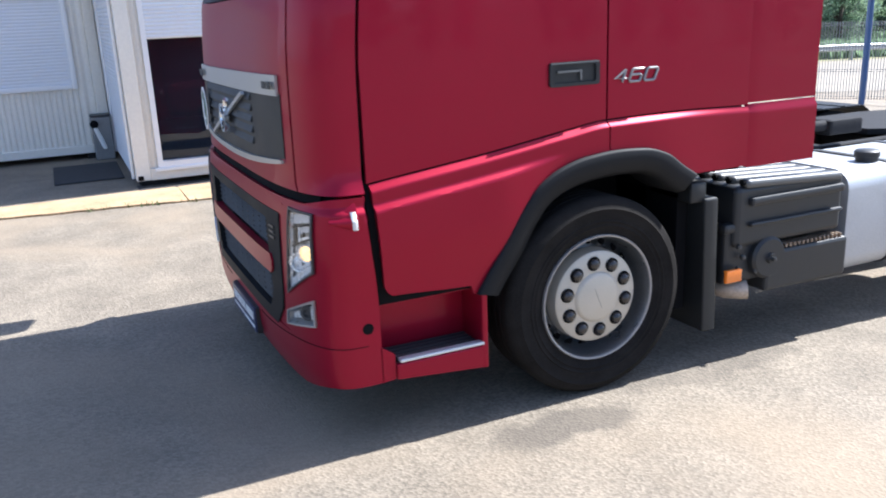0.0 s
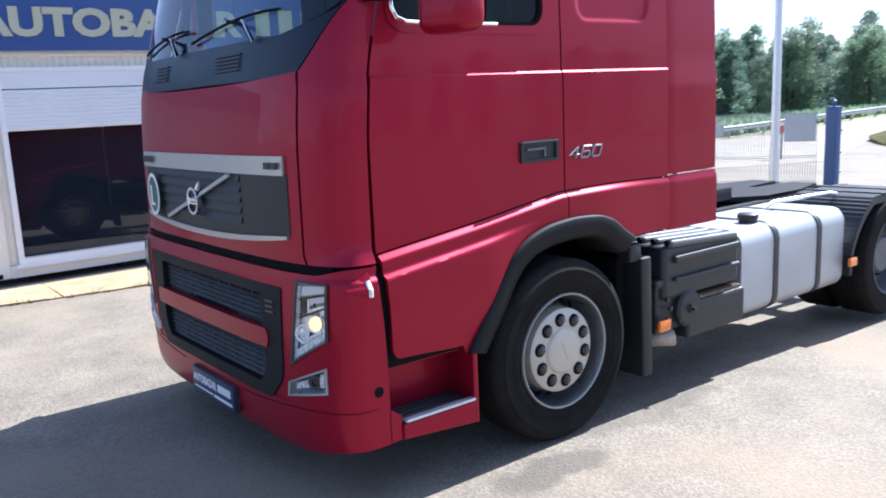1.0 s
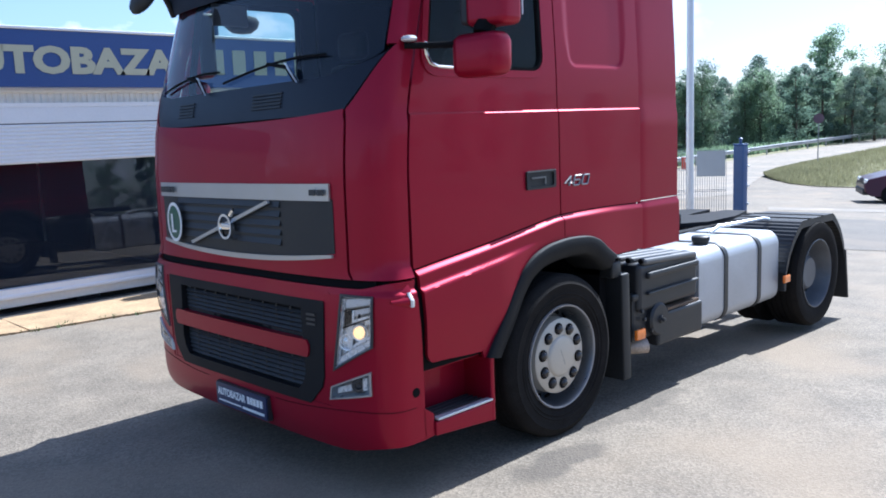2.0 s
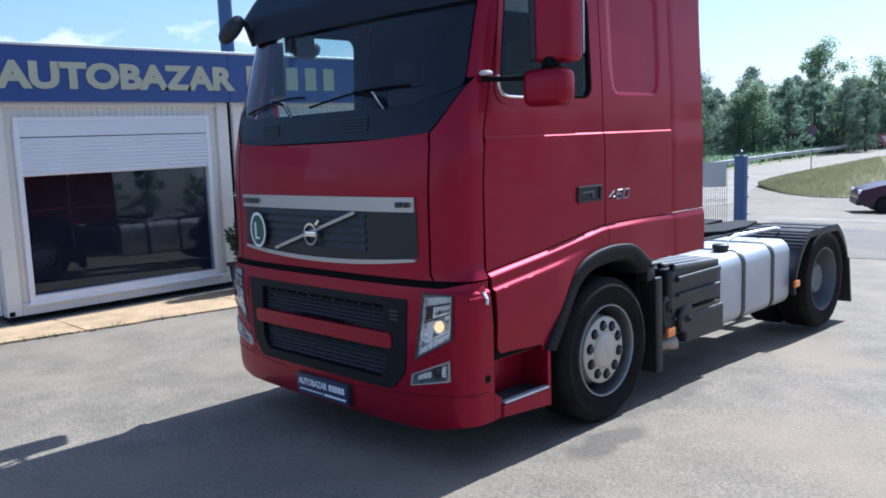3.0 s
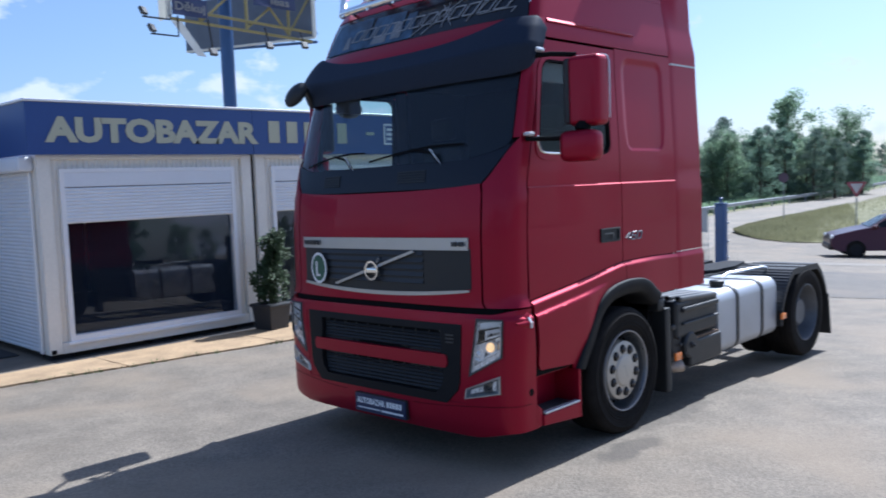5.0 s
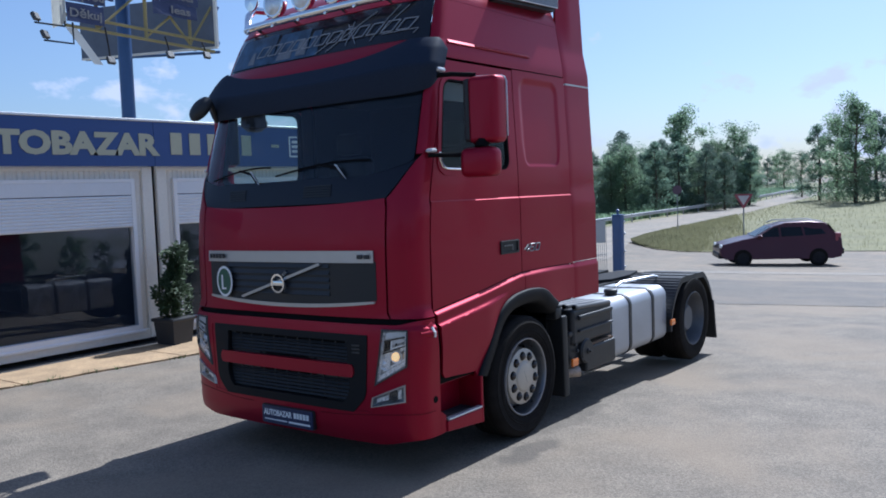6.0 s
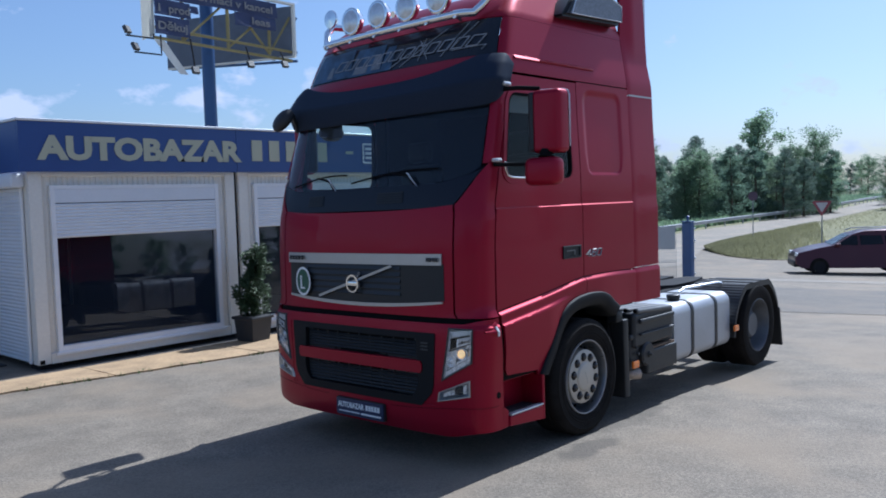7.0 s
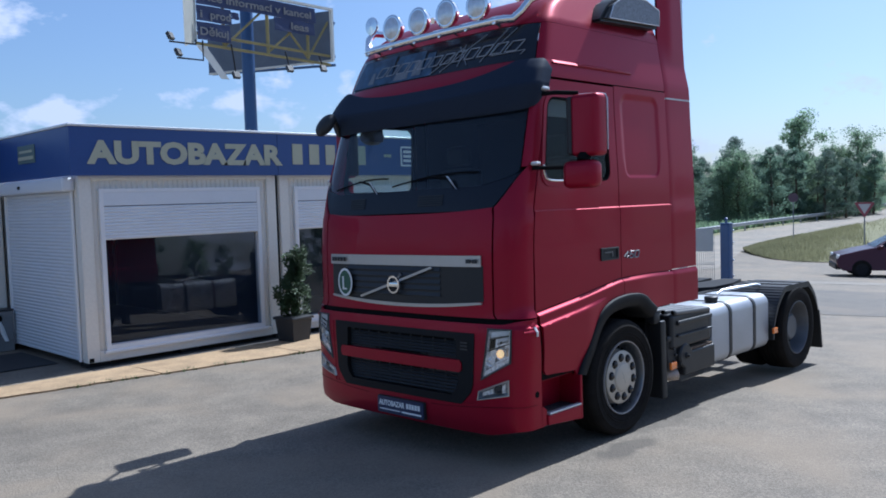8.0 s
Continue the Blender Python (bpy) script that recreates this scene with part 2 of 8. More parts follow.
def thing(name, m, label, category, group="", kind=""):
    ob = new(name)
    ob.empty_display_size = 0.2
    ob.matrix_basis = BEYOND @ m if m.translation.x > 9 else m
    return tagged(ob, label, category, group, kind)


def finish(bm, smooth=40):
    bmesh.ops.recalc_face_normals(bm, faces=bm.faces)
    for f in bm.faces:
        f.smooth = True
    for e in bm.edges:
        if len(e.link_faces) == 2:
            turn, sizes = e.calc_face_angle(0), sorted(f.calc_area() for f in e.link_faces)
            if turn > radians(smooth) or (turn > radians(8) and sizes[1] > 12 * sizes[0]):
                e.smooth = False
    return bm


def part(name, bm, material, parent=None, label="", smooth=40):
    finish(bm, smooth)
    me = bpy.data.meshes.new(name)
    bm.to_mesh(me)
    bm.free()
    for mm in material if isinstance(material, (list, tuple)) else [material]:
        me.materials.append(mm)
    ob = new(name, me)
    if parent is not None:
        ob.parent = parent
    if label:
        ob["label"] = label
    return ob


def box(bm, x0, x1, y0, y1, z0, z1, bevel=0.0, seg=2, m=None):
    got = bmesh.ops.create_cube(bm, size=1.0)["verts"]
    for v in got:
        v.co = Vector((x0 + (x1 - x0) * (v.co.x + 0.5), y0 + (y1 - y0) * (v.co.y + 0.5), z0 + (z1 - z0) * (v.co.z + 0.5)))
    if bevel:
        edges = list({e for v in got for e in v.link_edges})
        res = bmesh.ops.bevel(bm, geom=edges, offset=bevel, segments=seg, profile=0.5, affect="EDGES")
        got = list({v for f in res["faces"] for v in f.verts} | {v for v in got if v.is_valid})
    if m is not None:
        bmesh.ops.transform(bm, matrix=m, verts=got)
    return got


def lathe(bm, profile, centre, axis="Y", seg=48, close=False, caps=True):
    """Turns (radius, along) pairs about an axis through centre."""
    rings = []
    for r, a in profile:
        ring = []
        for i in range(seg):
            t = 2 * math.pi * i / seg
            c, s = r * math.cos(t), r * math.sin(t)
            p = {"X": (a, c, s), "Y": (c, a, s), "Z": (c, s, a)}[axis]
            ring.append(bm.verts.new(Vector(centre) + Vector(p)))
        rings.append(ring)
    for a, b in zip(rings, rings[1:]):
        for i in range(seg):
            bm.faces.new((a[i], a[(i + 1) % seg], b[(i + 1) % seg], b[i]))
    for ring, (r, _) in ((rings[0], profile[0]), (rings[-1], profile[-1])):
        if r > 1e-4 and not close and caps:
            bm.faces.new(ring)
    if close:
        for i in range(seg):
            bm.faces.new((rings[-1][i], rings[-1][(i + 1) % seg], rings[0][(i + 1) % seg], rings[0][i]))
    return bm


def tube(bm, pts, r, seg=10, cap=True):
    """A round bar swept along points."""
    pts = [Vector(p) for p in pts]
    rings, ref = [], None
    for i, p in enumerate(pts):
        d = (pts[min(i + 1, len(pts) - 1)] - pts[max(i - 1, 0)]).normalized()
        if ref is None:
            ref = d.orthogonal().normalized()
        ref = (ref - d * ref.dot(d)).normalized()
        other = d.cross(ref)
        rad = r[i] if isinstance(r, (list, tuple)) else r
        rings.append([bm.verts.new(p + (ref * math.cos(2 * math.pi * k / seg) + other * math.sin(2 * math.pi * k / seg)) * rad) for k in range(seg)])
    for a, b in zip(rings, rings[1:]):
        for k in range(seg):
            bm.faces.new((a[k], a[(k + 1) % seg], b[(k + 1) % seg], b[k]))
    if cap:
        bm.faces.new(rings[0])
        bm.faces.new(rings[-1])
    return bm


HEART = Vector((0.4, 1.265, 1.9))


def patch(bm, fun, nu, nv, thick=0.0, skip=None):
    """A sheet over a, b in 0..1, thickened towards the middle of the cab; skip(a, b) leaves openings."""
    pts = [[Vector(fun(i / nu, j / nv)) for j in range(nv + 1)] for i in range(nu + 1)]
    cells = [(i, j) for i in range(nu) for j in range(nv) if skip is None or not skip((i + 0.5) / nu, (j + 0.5) / nv)]
    top = [[bm.verts.new(p) for p in row] for row in pts]
    for i, j in cells:
        bm.faces.new((top[i][j], top[i + 1][j], top[i + 1][j + 1], top[i][j + 1]))
    if thick:
        low = []
        for i in range(nu + 1):
            for j in range(nv + 1):
                du = pts[min(i + 1, nu)][j] - pts[max(i - 1, 0)][j]
                dv = pts[i][min(j + 1, nv)] - pts[i][max(j - 1, 0)]
                n = du.cross(dv)
                low.append(n.normalized() if n.length > 1e-12 else Vector((0, 0, 0)))
        sign = 1.0 if sum(n.dot(HEART - p) for n, p in zip(low, (p for row in pts for p in row))) > 0 else -1.0
        under = [[bm.verts.new(pts[i][j] + low[i * (nv + 1) + j] * sign * thick) for j in range(nv + 1)] for i in range(nu + 1)]
        have = set(cells)
        for i, j in cells:
            bm.faces.new((under[i][j], under[i][j + 1], under[i + 1][j + 1], under[i + 1][j]))
            for di, dj, a, b in ((-1, 0, (i, j), (i, j + 1)), (1, 0, (i + 1, j), (i + 1, j + 1)), (0, -1, (i, j), (i + 1, j)), (0, 1, (i, j + 1), (i + 1, j + 1))):
                if (i + di, j + dj) not in have:
                    bm.faces.new((top[a[0]][a[1]], top[b[0]][b[1]], under[b[0]][b[1]], under[a[0]][a[1]]))
    if skip is not None:
        bmesh.ops.delete(bm, geom=[v for v in bm.verts if not v.link_faces], context="VERTS")
    return bm


def extrude_outline(bm, outline, along, a0, a1):
    """A prism: outline in a plane, drawn along an axis. along 'X': pairs are (y, z); 'Y': (x, z); 'Z': (x, y)."""
    def at(p, a):
        return {"X": (a, p[0], p[1]), "Y": (p[0], a, p[1]), "Z": (p[0], p[1], a)}[along]
    lo, hi = [bm.verts.new(at(p, a0)) for p in outline], [bm.verts.new(at(p, a1)) for p in outline]
    n = len(outline)
    for i in range(n):
        bm.faces.new((lo[i], lo[(i + 1) % n], hi[(i + 1) % n], hi[i]))
    bm.faces.new(lo)
    bm.faces.new(hi)
    return bm


def rounded(x0, x1, z0, z1, r, n=5):
    """A rounded rectangle's outline."""
    pts = []
    for cx, cz, a0 in ((x1 - r, z1 - r, 0), (x0 + r, z1 - r, 90), (x0 + r, z0 + r, 180), (x1 - r, z0 + r, 270)):
        for k in range(n + 1):
            a = radians(a0 + 90 * k / n)
            pts.append((cx + r * math.cos(a), cz + r * math.sin(a)))
    return pts


def ring_outline(bm, outer, inner, place, depth):
    """A frame between two outlines of as many points; place(p, d) sets a point d deep."""
    n = len(outer)
    vs = [[bm.verts.new(place(p, d)) for p in o] for o, d in ((outer, 0), (inner, 0), (inner, depth), (outer, depth))]
    for a, b in zip(vs, vs[1:] + vs[:1]):
        for i in range(n):
            bm.faces.new((a[i], a[(i + 1) % n], b[(i + 1) % n], b[i]))
    return bm


def lerp(table, v):
    """Piecewise-linear reading of (key, value) pairs."""
    if v <= table[0][0]:
        return table[0][1]
    for (a, p), (b, q) in zip(table, table[1:]):
        if v <= b:
            return p + (q - p) * (v - a) / (b - a)
    return table[-1][1]


def glide(table, v):
    """Smooth reading of (key, value) pairs, with no overshoot."""
    n = len(table)
    if v <= table[0][0]:
        return table[0][1]
    if v >= table[-1][0]:
        return table[-1][1]
    i = max(k for k in range(n - 1) if table[k][0] <= v)
    cut = [(table[k + 1][1] - table[k][1]) / (table[k + 1][0] - table[k][0]) for k in range(n - 1)]

    def slope(k):
        if k in (0, n - 1):
            return cut[min(k, n - 2)]
        return 0.0 if cut[k - 1] * cut[k] <= 0 else 2 * cut[k - 1] * cut[k] / (cut[k - 1] + cut[k])
    h = table[i + 1][0] - table[i][0]
    t = (v - table[i][0]) / h
    a, b = table[i][1], table[i + 1][1]
    return a * (1 + 2 * t) * (1 - t) ** 2 + slope(i) * h * t * (1 - t) ** 2 + b * t * t * (3 - 2 * t) + slope(i + 1) * h * t * t * (t - 1)


def step01(a, b, v):
    t = max(0.0, min(1.0, (v - a) / (b - a)))
    return t * t * (3 - 2 * t)


def each_letter(ob, name, label=""):
    """Parts a mesh of letters into one object a letter, under the same parent."""
    bm = bmesh.new()
    bm.from_mesh(ob.data)
    material, parent = ob.data.materials[0], ob.parent
    left = set(bm.faces)
    while left:
        island, edge = set(), [left.pop()]
        while edge:
            f = edge.pop()
            island.add(f)
            for e in f.edges:
                for g in e.link_faces:
                    if g in left:
                        left.discard(g)
                        edge.append(g)
        one, known = bmesh.new(), {}
        for f in island:
            for v in f.verts:
                if v not in known:
                    known[v] = one.verts.new(v.co)
            one.faces.new([known[v] for v in f.verts])
        part(name, one, material, parent, label)
    bm.free()
    bpy.data.objects.remove(ob)


def lettering(name, text, size, m, material, parent=None, depth=0.004, width=None, label="", bold=0.0):
    """Raised letters in the built-in font as one mesh, in the plane of m, from its origin to the right."""
    cu = bpy.data.curves.new(name, "FONT")
    cu.body, cu.size, cu.extrude, cu.offset, cu.resolution_u = text, size, depth / 2, bold, 3
    tmp = bpy.data.objects.new(name, cu)
    scene.collection.objects.link(tmp)
    bpy.context.view_layer.update()
    me = bpy.data.meshes.new_from_object(tmp.evaluated_get(bpy.context.evaluated_depsgraph_get()))
    bpy.data.objects.remove(tmp)
    bpy.data.curves.remove(cu)
    xs = [v.co.x for v in me.vertices]
    if width:
        k = width / (max(xs) - min(xs))
        for v in me.vertices:
            v.co.x = (v.co.x - min(xs)) * k
    me.transform(m)
    me.name = name
    me.materials.clear()
    me.materials.append(material)
    ob = new(name, me)
    if parent is not None:
        ob.parent = parent
    if label:
        ob["label"] = label
    return ob

# ---- the truck: x runs from its nose to its tail, y = 0 is its driver's side ----
CY, CORNER, POW = 1.28, 0.265, 3.5
FRONT = [(0.20, -1.315), (0.25, -1.355), (0.36, -1.378), (0.55, -1.382), (0.95, -1.378), (1.08, -1.366), (1.14, -1.356), (1.6, -1.35),
         (1.92, -1.325), (2.1, -1.29), (2.45, -1.19), (2.8, -1.08), (3.05, -0.99), (3.35, -0.86), (3.52, -0.73), (3.64, -0.55), (3.70, -0.34)]
RIDGE = [(-1.2, 1.145), (-1.06, 1.165), (-0.5, 1.235), (-0.1, 1.295), (0.09, 1.32), (0.5, 1.325), (0.95, 1.315), (1.5, 1.30)]
ARCH = [(-0.60, 0.62), (-0.55, 0.70), (-0.46, 0.83), (-0.37, 0.97), (-0.28, 1.07), (-0.16, 1.135), (-0.02, 1.17), (0.15, 1.183), (0.30, 1.175), (0.42, 1.14), (0.52, 1.07), (0.60, 1.02)]


def side_y(x, z):
    """The cab's flank: bulged below the belt crease, leaning in towards the roof."""
    r = glide(RIDGE, x)
    y = 0.066 - 0.03 * (1 - step01(r - 0.035, r + 0.002, z)) * (1 - 0.5 * step01(0.3, 0.9, x))
    low = r - 0.085
    y -= 0.026 * (1 - step01(low - 0.028, low, z)) * (1 - step01(-0.5, -0.1, x)) * step01(0.62, 0.95, z)
    y += 0.012 * step01(1.9199, 1.9301, z) + 0.035 * step01(2.0, 2.95, z)
    return y + 0.16 * max(0.0, z - 3.0) + 0.25 * max(0.0, z - 3.42)


def nose(v, z, off=0.0):
    """The cab's front and rounded corner: v from 0 at the middle to 1 where the flank begins."""
    v = min(max(v, 0.0), 1.0)
    hw = CY - side_y(-1.02, z)
    dx = CORNER * (1 - (1 - v ** POW) ** (1 / POW))
    return Vector((glide(FRONT, z) + dx + off, CY - (hw - off) * v, z))


def flank(x, z, off=0.0):
    return Vector((x, side_y(x, z) + off, z))


def other(p):
    return Vector((p[0], 2 * CY - p[1], p[2]))


def around(u, z, off=0.0):
    """From the middle of the nose (0) round the corner (1) and back along the flank (metres past 1)."""
    if u <= 1:
        t = u * math.pi / 2
        return nose(math.sin(t) ** (2 / POW), z, off)
    return flank(glide(FRONT, z) + CORNER + (u - 1), z, off)


truck = thing("truck", pose(0, 0, 0), "red metallic tractor unit with high-roof sleeper cab parked on asphalt", "truck")


def both_sides(name, fun, nu, nv, material, parent, thick=0.018, label="", far=True):
    made = []
    for f in ((lambda p: p), other) if far else ((lambda p: p),):
        bm = bmesh.new()
        patch(bm, lambda a, b: f(fun(a, b)), nu, nv, thick)
        made.append(part(name, bm, material, parent, label))
    return made


# inner dark shell behind the panel joints
bm = bmesh.new()
for f in ((lambda p: p), other):
    for z0, z1 in ((0.3, 1.1), (1.1, 1.95)):
        patch(bm, lambda a, b: f(nose(a ** 0.6, z0 + (z1 - z0) * b, 0.035)), 20, 8)
    patch(bm, lambda a, b: f(flank(-1.1 + 2.03 * a, 1.2 + (2.1 - 1.2) * b, 0.03)), 30, 12)
    patch(bm, lambda a, b: f(flank(-1.08 + 0.5 * a, 0.64 + 0.6 * b, 0.03)), 10, 12)
    patch(bm, lambda a, b: f(flank(0.05 + 0.88 * a, 2.1 + 0.75 * b, 0.035)), 10, 12)
    patch(bm, lambda a, b: f(flank(0.55 + 0.38 * a, 1.0 + 0.25 * b, 0.03)), 10, 4)
part("cab_shell", bm, M_GAP, truck, "dark body shell behind the panel joints")

# nose panel under the windscreen, with the opening for the upper grille left to the grille's own backing
VS = 0.818
bm = bmesh.new()
for f in ((lambda p: p), other):
    patch(bm, lambda a, b: f(nose(VS * a, 1.135 + (1.935 + 0.03 * a ** 3 - 1.135) * b)), 26, 26, 0.018)
part("front_panel", bm, M_RED, truck, "plain red nose panel below the windscreen")


def corner_top(v):
    return 1.965 + 0.315 * max(0.0, (v - VS) / (1 - VS)) ** 1.25


both_sides("corner_panel", lambda a, b: nose(VS + 0.012 + (1 - VS - 0.012) * math.sin(a * math.pi / 2), 1.135 + (corner_top(VS + (1 - VS) * math.sin(a * math.pi / 2)) - 1.135) * b), 14, 20, M_RED, truck)

# upper grille: backing, slats, silver top strip, curved lower trim, slash and round badge
grille = None
bm = bmesh.new()


def on_nose(y, z, off=0.0):
    v = abs(CY - y) / (CY - side_y(-1.02, z))
    p = nose(v, z, -off)
    return Vector((p.x, y, z))


def nose_sheet(bm, y0, y1, zlo, zhi, off, thick, nu=30, nv=4):
    """A sheet on the nose between two height curves of y."""
    return patch(bm, lambda a, b: on_nose(y0 + (y1 - y0) * a, zlo(y0 + (y1 - y0) * a) + (zhi(y0 + (y1 - y0) * a) - zlo(y0 + (y1 - y0) * a)) * b, off), nu, nv, thick)


def trim_low(y):
    return 1.188 + 0.05 * (abs(y - CY) / 0.9) ** 2


nose_sheet(bm, 0.36, 2.17, lambda y: trim_low(y) + 0.02, lambda y: 1.53, 0.004, 0.004)
grille = part("upper_grille", bm, M_GRILLE, truck, "black slatted upper grille with silver strip")
for k in range(5):
    bm = bmesh.new()
    z = 1.285 + 0.05 * k
    patch(bm, lambda a, b: on_nose(0.78 + 1.14 * a, z + 0.030 * b, 0.005 + 0.010 * (1 - b)), 24, 2, 0.010)
    part("slat", bm, M_BLACK, grille)
bm = bmesh.new()
nose_sheet(bm, 0.372, 2.182, lambda y: 1.522, lambda y: 1.607, 0.014, 0.012)
part("top_strip", bm, M_SILVER, grille, "silver strip")
bm = bmesh.new()
nose_sheet(bm, 0.37, 2.16, trim_low, lambda y: trim_low(y) + 0.014 + 0.014 * math.sqrt(max(0.0, 1 - ((y - CY) / 0.9) ** 2)), 0.016, 0.014, nv=2)
part("lower_trim", bm, M_SILVER, grille, "curved silver trim")
bm = bmesh.new()
patch(bm, lambda a, b: on_nose(1.72 - 0.87 * a + 0.018 * b, 1.243 + 0.262 * a + 0.015 * b, 0.03), 12, 2, 0.014)
part("slash_bar", bm, M_SILVER, grille, "silver diagonal bar")
bm = bmesh.new()
lathe(bm, [(0.058, 0.0), (0.058, 0.022), (0.064, 0.026), (0.073, 0.022), (0.073, 0.0)], (-1.403, CY + 0.005, 1.365), "X", 32, close=True)
tube(bm, [(-1.39, CY - 0.045, 1.43), (-1.39, CY - 0.085, 1.462)], 0.013, 6)
box(bm, -1.398, -1.386, CY - 0.055, CY + 0.075, 1.348, 1.382, 0.004)
part("badge", bm, M_CHROME, grille, "round chrome badge ring")
for y, w, z, h in [(y, w, 1.548, 0.036) for y, w in ((2.145, 0.035), (2.098, 0.03), (2.056, 0.03), (2.014, 0.035), (1.966, 0.03))] + [(0.50, 0.048, 1.55, 0.03), (0.438, 0.042, 1.55, 0.03)]:
    bm = bmesh.new()
    patch(bm, lambda a, b: on_nose(y - w * a, z + h * b, 0.028), 2, 2, 0.003)
    part("badge_bar", bm, M_BLACK, grille, "dark plain bar on the silver strip")
bm = bmesh.new()
lathe(bm, [(0.0, 0.0), (0.094, 0.0), (0.094, -0.004), (0.0, -0.004)], (-1.413, 1.935, 1.365), "X", 32)
sticker = part("sticker", bm, mat("dark_green_sticker", (0.02, 0.09, 0.05), 0.4), grille, "round dark green sticker with white rim")
for v in sticker.data.vertices:
    v.co.z = 1.365 + (v.co.z - 1.365) * 1.22
    v.co.x = on_nose(v.co.y, 1.365, 0.034).x + (v.co.x + 1.413)
M_PAPER = mat("white_print", (0.82, 0.82, 0.8), 0.5, vary=0.03)
bm = bmesh.new()
lathe(bm, [(0.086, 0.0), (0.102, 0.0), (0.102, -0.005), (0.086, -0.005)], (0, 1.935, 1.365), "X", 32, close=True)
for v in bm.verts:
    v.co.z = 1.365 + (v.co.z - 1.365) * 1.2
    v.co.x += on_nose(v.co.y, 1.365, 0.035).x
part("sticker_rim", bm, M_PAPER, grille, "white ring")
lettering("sticker_letter", "L", 0.17, pose(on_nose(1.935, 1.365, 0.042).x, 1.98, 1.30, 90, 0, -90 + 4), M_PAPER, grille, 0.003, label="white letter L")

# black joint between nose and bumper
bm = bmesh.new()
for f in ((lambda p: p), other):
    patch(bm, lambda a, b: f(nose(0.93 * a, 1.09 + 0.045 * b, 0.022)), 24, 2, 0.01)
part("joint_strip", bm, M_GAP, truck)


# bumper: skin with the grille opening, corner fields, lower lip
def bump_top(v):
    return 1.092 + 0.03 * step01(0.85, 1.0, v)


VG = 0.695


def bump_low(v):
    """The chin's lower edge: lifted towards the corners."""
    return 0.245 + 0.05 * step01(0.72, 1.0, v)


def head_at(v, z):
    """Where a point of the corner lies in the headlight's own field (0..1 both ways inside it)."""
    b = (z - 0.675) / 0.383
    a = 0.5
    for _ in range(12):
        b = (z - 0.675 - 0.134 * a) / (0.383 - 0.134 * a)
        v0 = 0.725 + 0.037 * b
        a = min(3.0, max(-3.0, (v - v0) / (0.907 - v0)))
    return (a, b) if abs(0.675 + 0.383 * b + 0.134 * a * (1 - b) - z) < 0.003 else (-1.0, -1.0)


def fog_at(v, z):
    a, b = 0.5, 0.5
    for _ in range(12):
        b = (z - 0.514 - 0.055 * a) / (0.066 + 0.045 * a)
        v0 = 0.694 + 0.01 * b
        a = min(1.5, max(-1.0, (v - v0) / (0.903 - v0)))
    return (a, b) if abs(0.514 + 0.055 * a + (0.066 + 0.045 * a) * b - z) < 0.003 else (-1.0, -1.0)


def lamp_hole(a, b):
    v = VG + (1 - VG) * math.sin(a * math.pi / 2)
    z = bump_low(v) + (bump_top(v) - bump_low(v)) * b
    return any(0.0 < p < 1.0 and 0.0 < q < 1.0 for p, q in (head_at(v, z), fog_at(v, z)))


def corner_skin(a, b):
    v = VG + (1 - VG) * math.sin(a * math.pi / 2)
    return nose(v, bump_low(v) + (bump_top(v) - bump_low(v)) * b)


def bumper_side(a, b):
    """The short flank behind the corner; its rear edge leans forward with height."""
    z = 0.295 + (1.115 - 0.295) * b
    x0 = glide(FRONT, z) + CORNER - 0.002
    return flank(x0 + (max(-1.06 - 0.04 * step01(0.6, 1.1, z), x0 + 0.004) - x0) * a, z)


bm = bmesh.new()
for f in ((lambda p: p), other):
    patch(bm, lambda a, b: f(nose(VG * a, 1.012 + 0.08 * b)), 20, 4, 0.02)
    patch(bm, lambda a, b: f(nose(VG * a, bump_low(VG * a) + (0.475 - bump_low(VG * a)) * b)), 20, 10, 0.02)
    patch(bm, lambda a, b: f(corner_skin(a, b)), 60, 110, 0.02, lamp_hole)
    patch(bm, lambda a, b: f(bumper_side(a, b)), 2, 30, 0.02)
    patch(bm, lambda a, b: f(flank(-1.064 + 0.062 * a, 0.295 + 0.006 * a + (0.165 - 0.05 * a) * b)), 2, 4, 0.02)
bumper = part("bumper", bm, M_RED, truck, "red painted front bumper with chin spoiler")
both_sides("bumper_web", lambda a, b: nose(0.665 + 0.032 * a, 0.27 + 0.81 * b, 0.004), 4, 24, M_RED, bumper, 0.008)
bm = bmesh.new()
nose_sheet(bm, 0.43, 2.10, lambda y: 0.475, lambda y: 1.012, -0.035, 0.01)
part("lower_grille", bm, M_GRILLE, bumper, "black lower grille")
bm = bmesh.new()


def grille_field(half_top, half_low, z0, z1, cut, n=6):
    """A black field's outline: wide on top, its sides leaning in, lower corners cut off."""
    pts = []
    for sy in (1, -1):
        arm = [(half_top, z1), (half_top, z1 - 0.05), (half_low + 0.02, z0 + cut + 0.06), (half_low, z0 + cut), (half_low - cut, z0), (half_low - cut - 0.06, z0)]
        arm = arm if sy > 0 else arm[::-1]
        for (ya, za), (yb, zb) in zip(arm, arm[1:]):
            pts += [(CY + sy * (ya + (yb - ya) * k / n), za + (zb - za) * k / n) for k in range(n)]
        last = arm[-1]
        pts += [(CY + sy * last[0] * (1 - 2 * k / (3 * n)), last[1]) for k in range(3 * n)]
    return pts


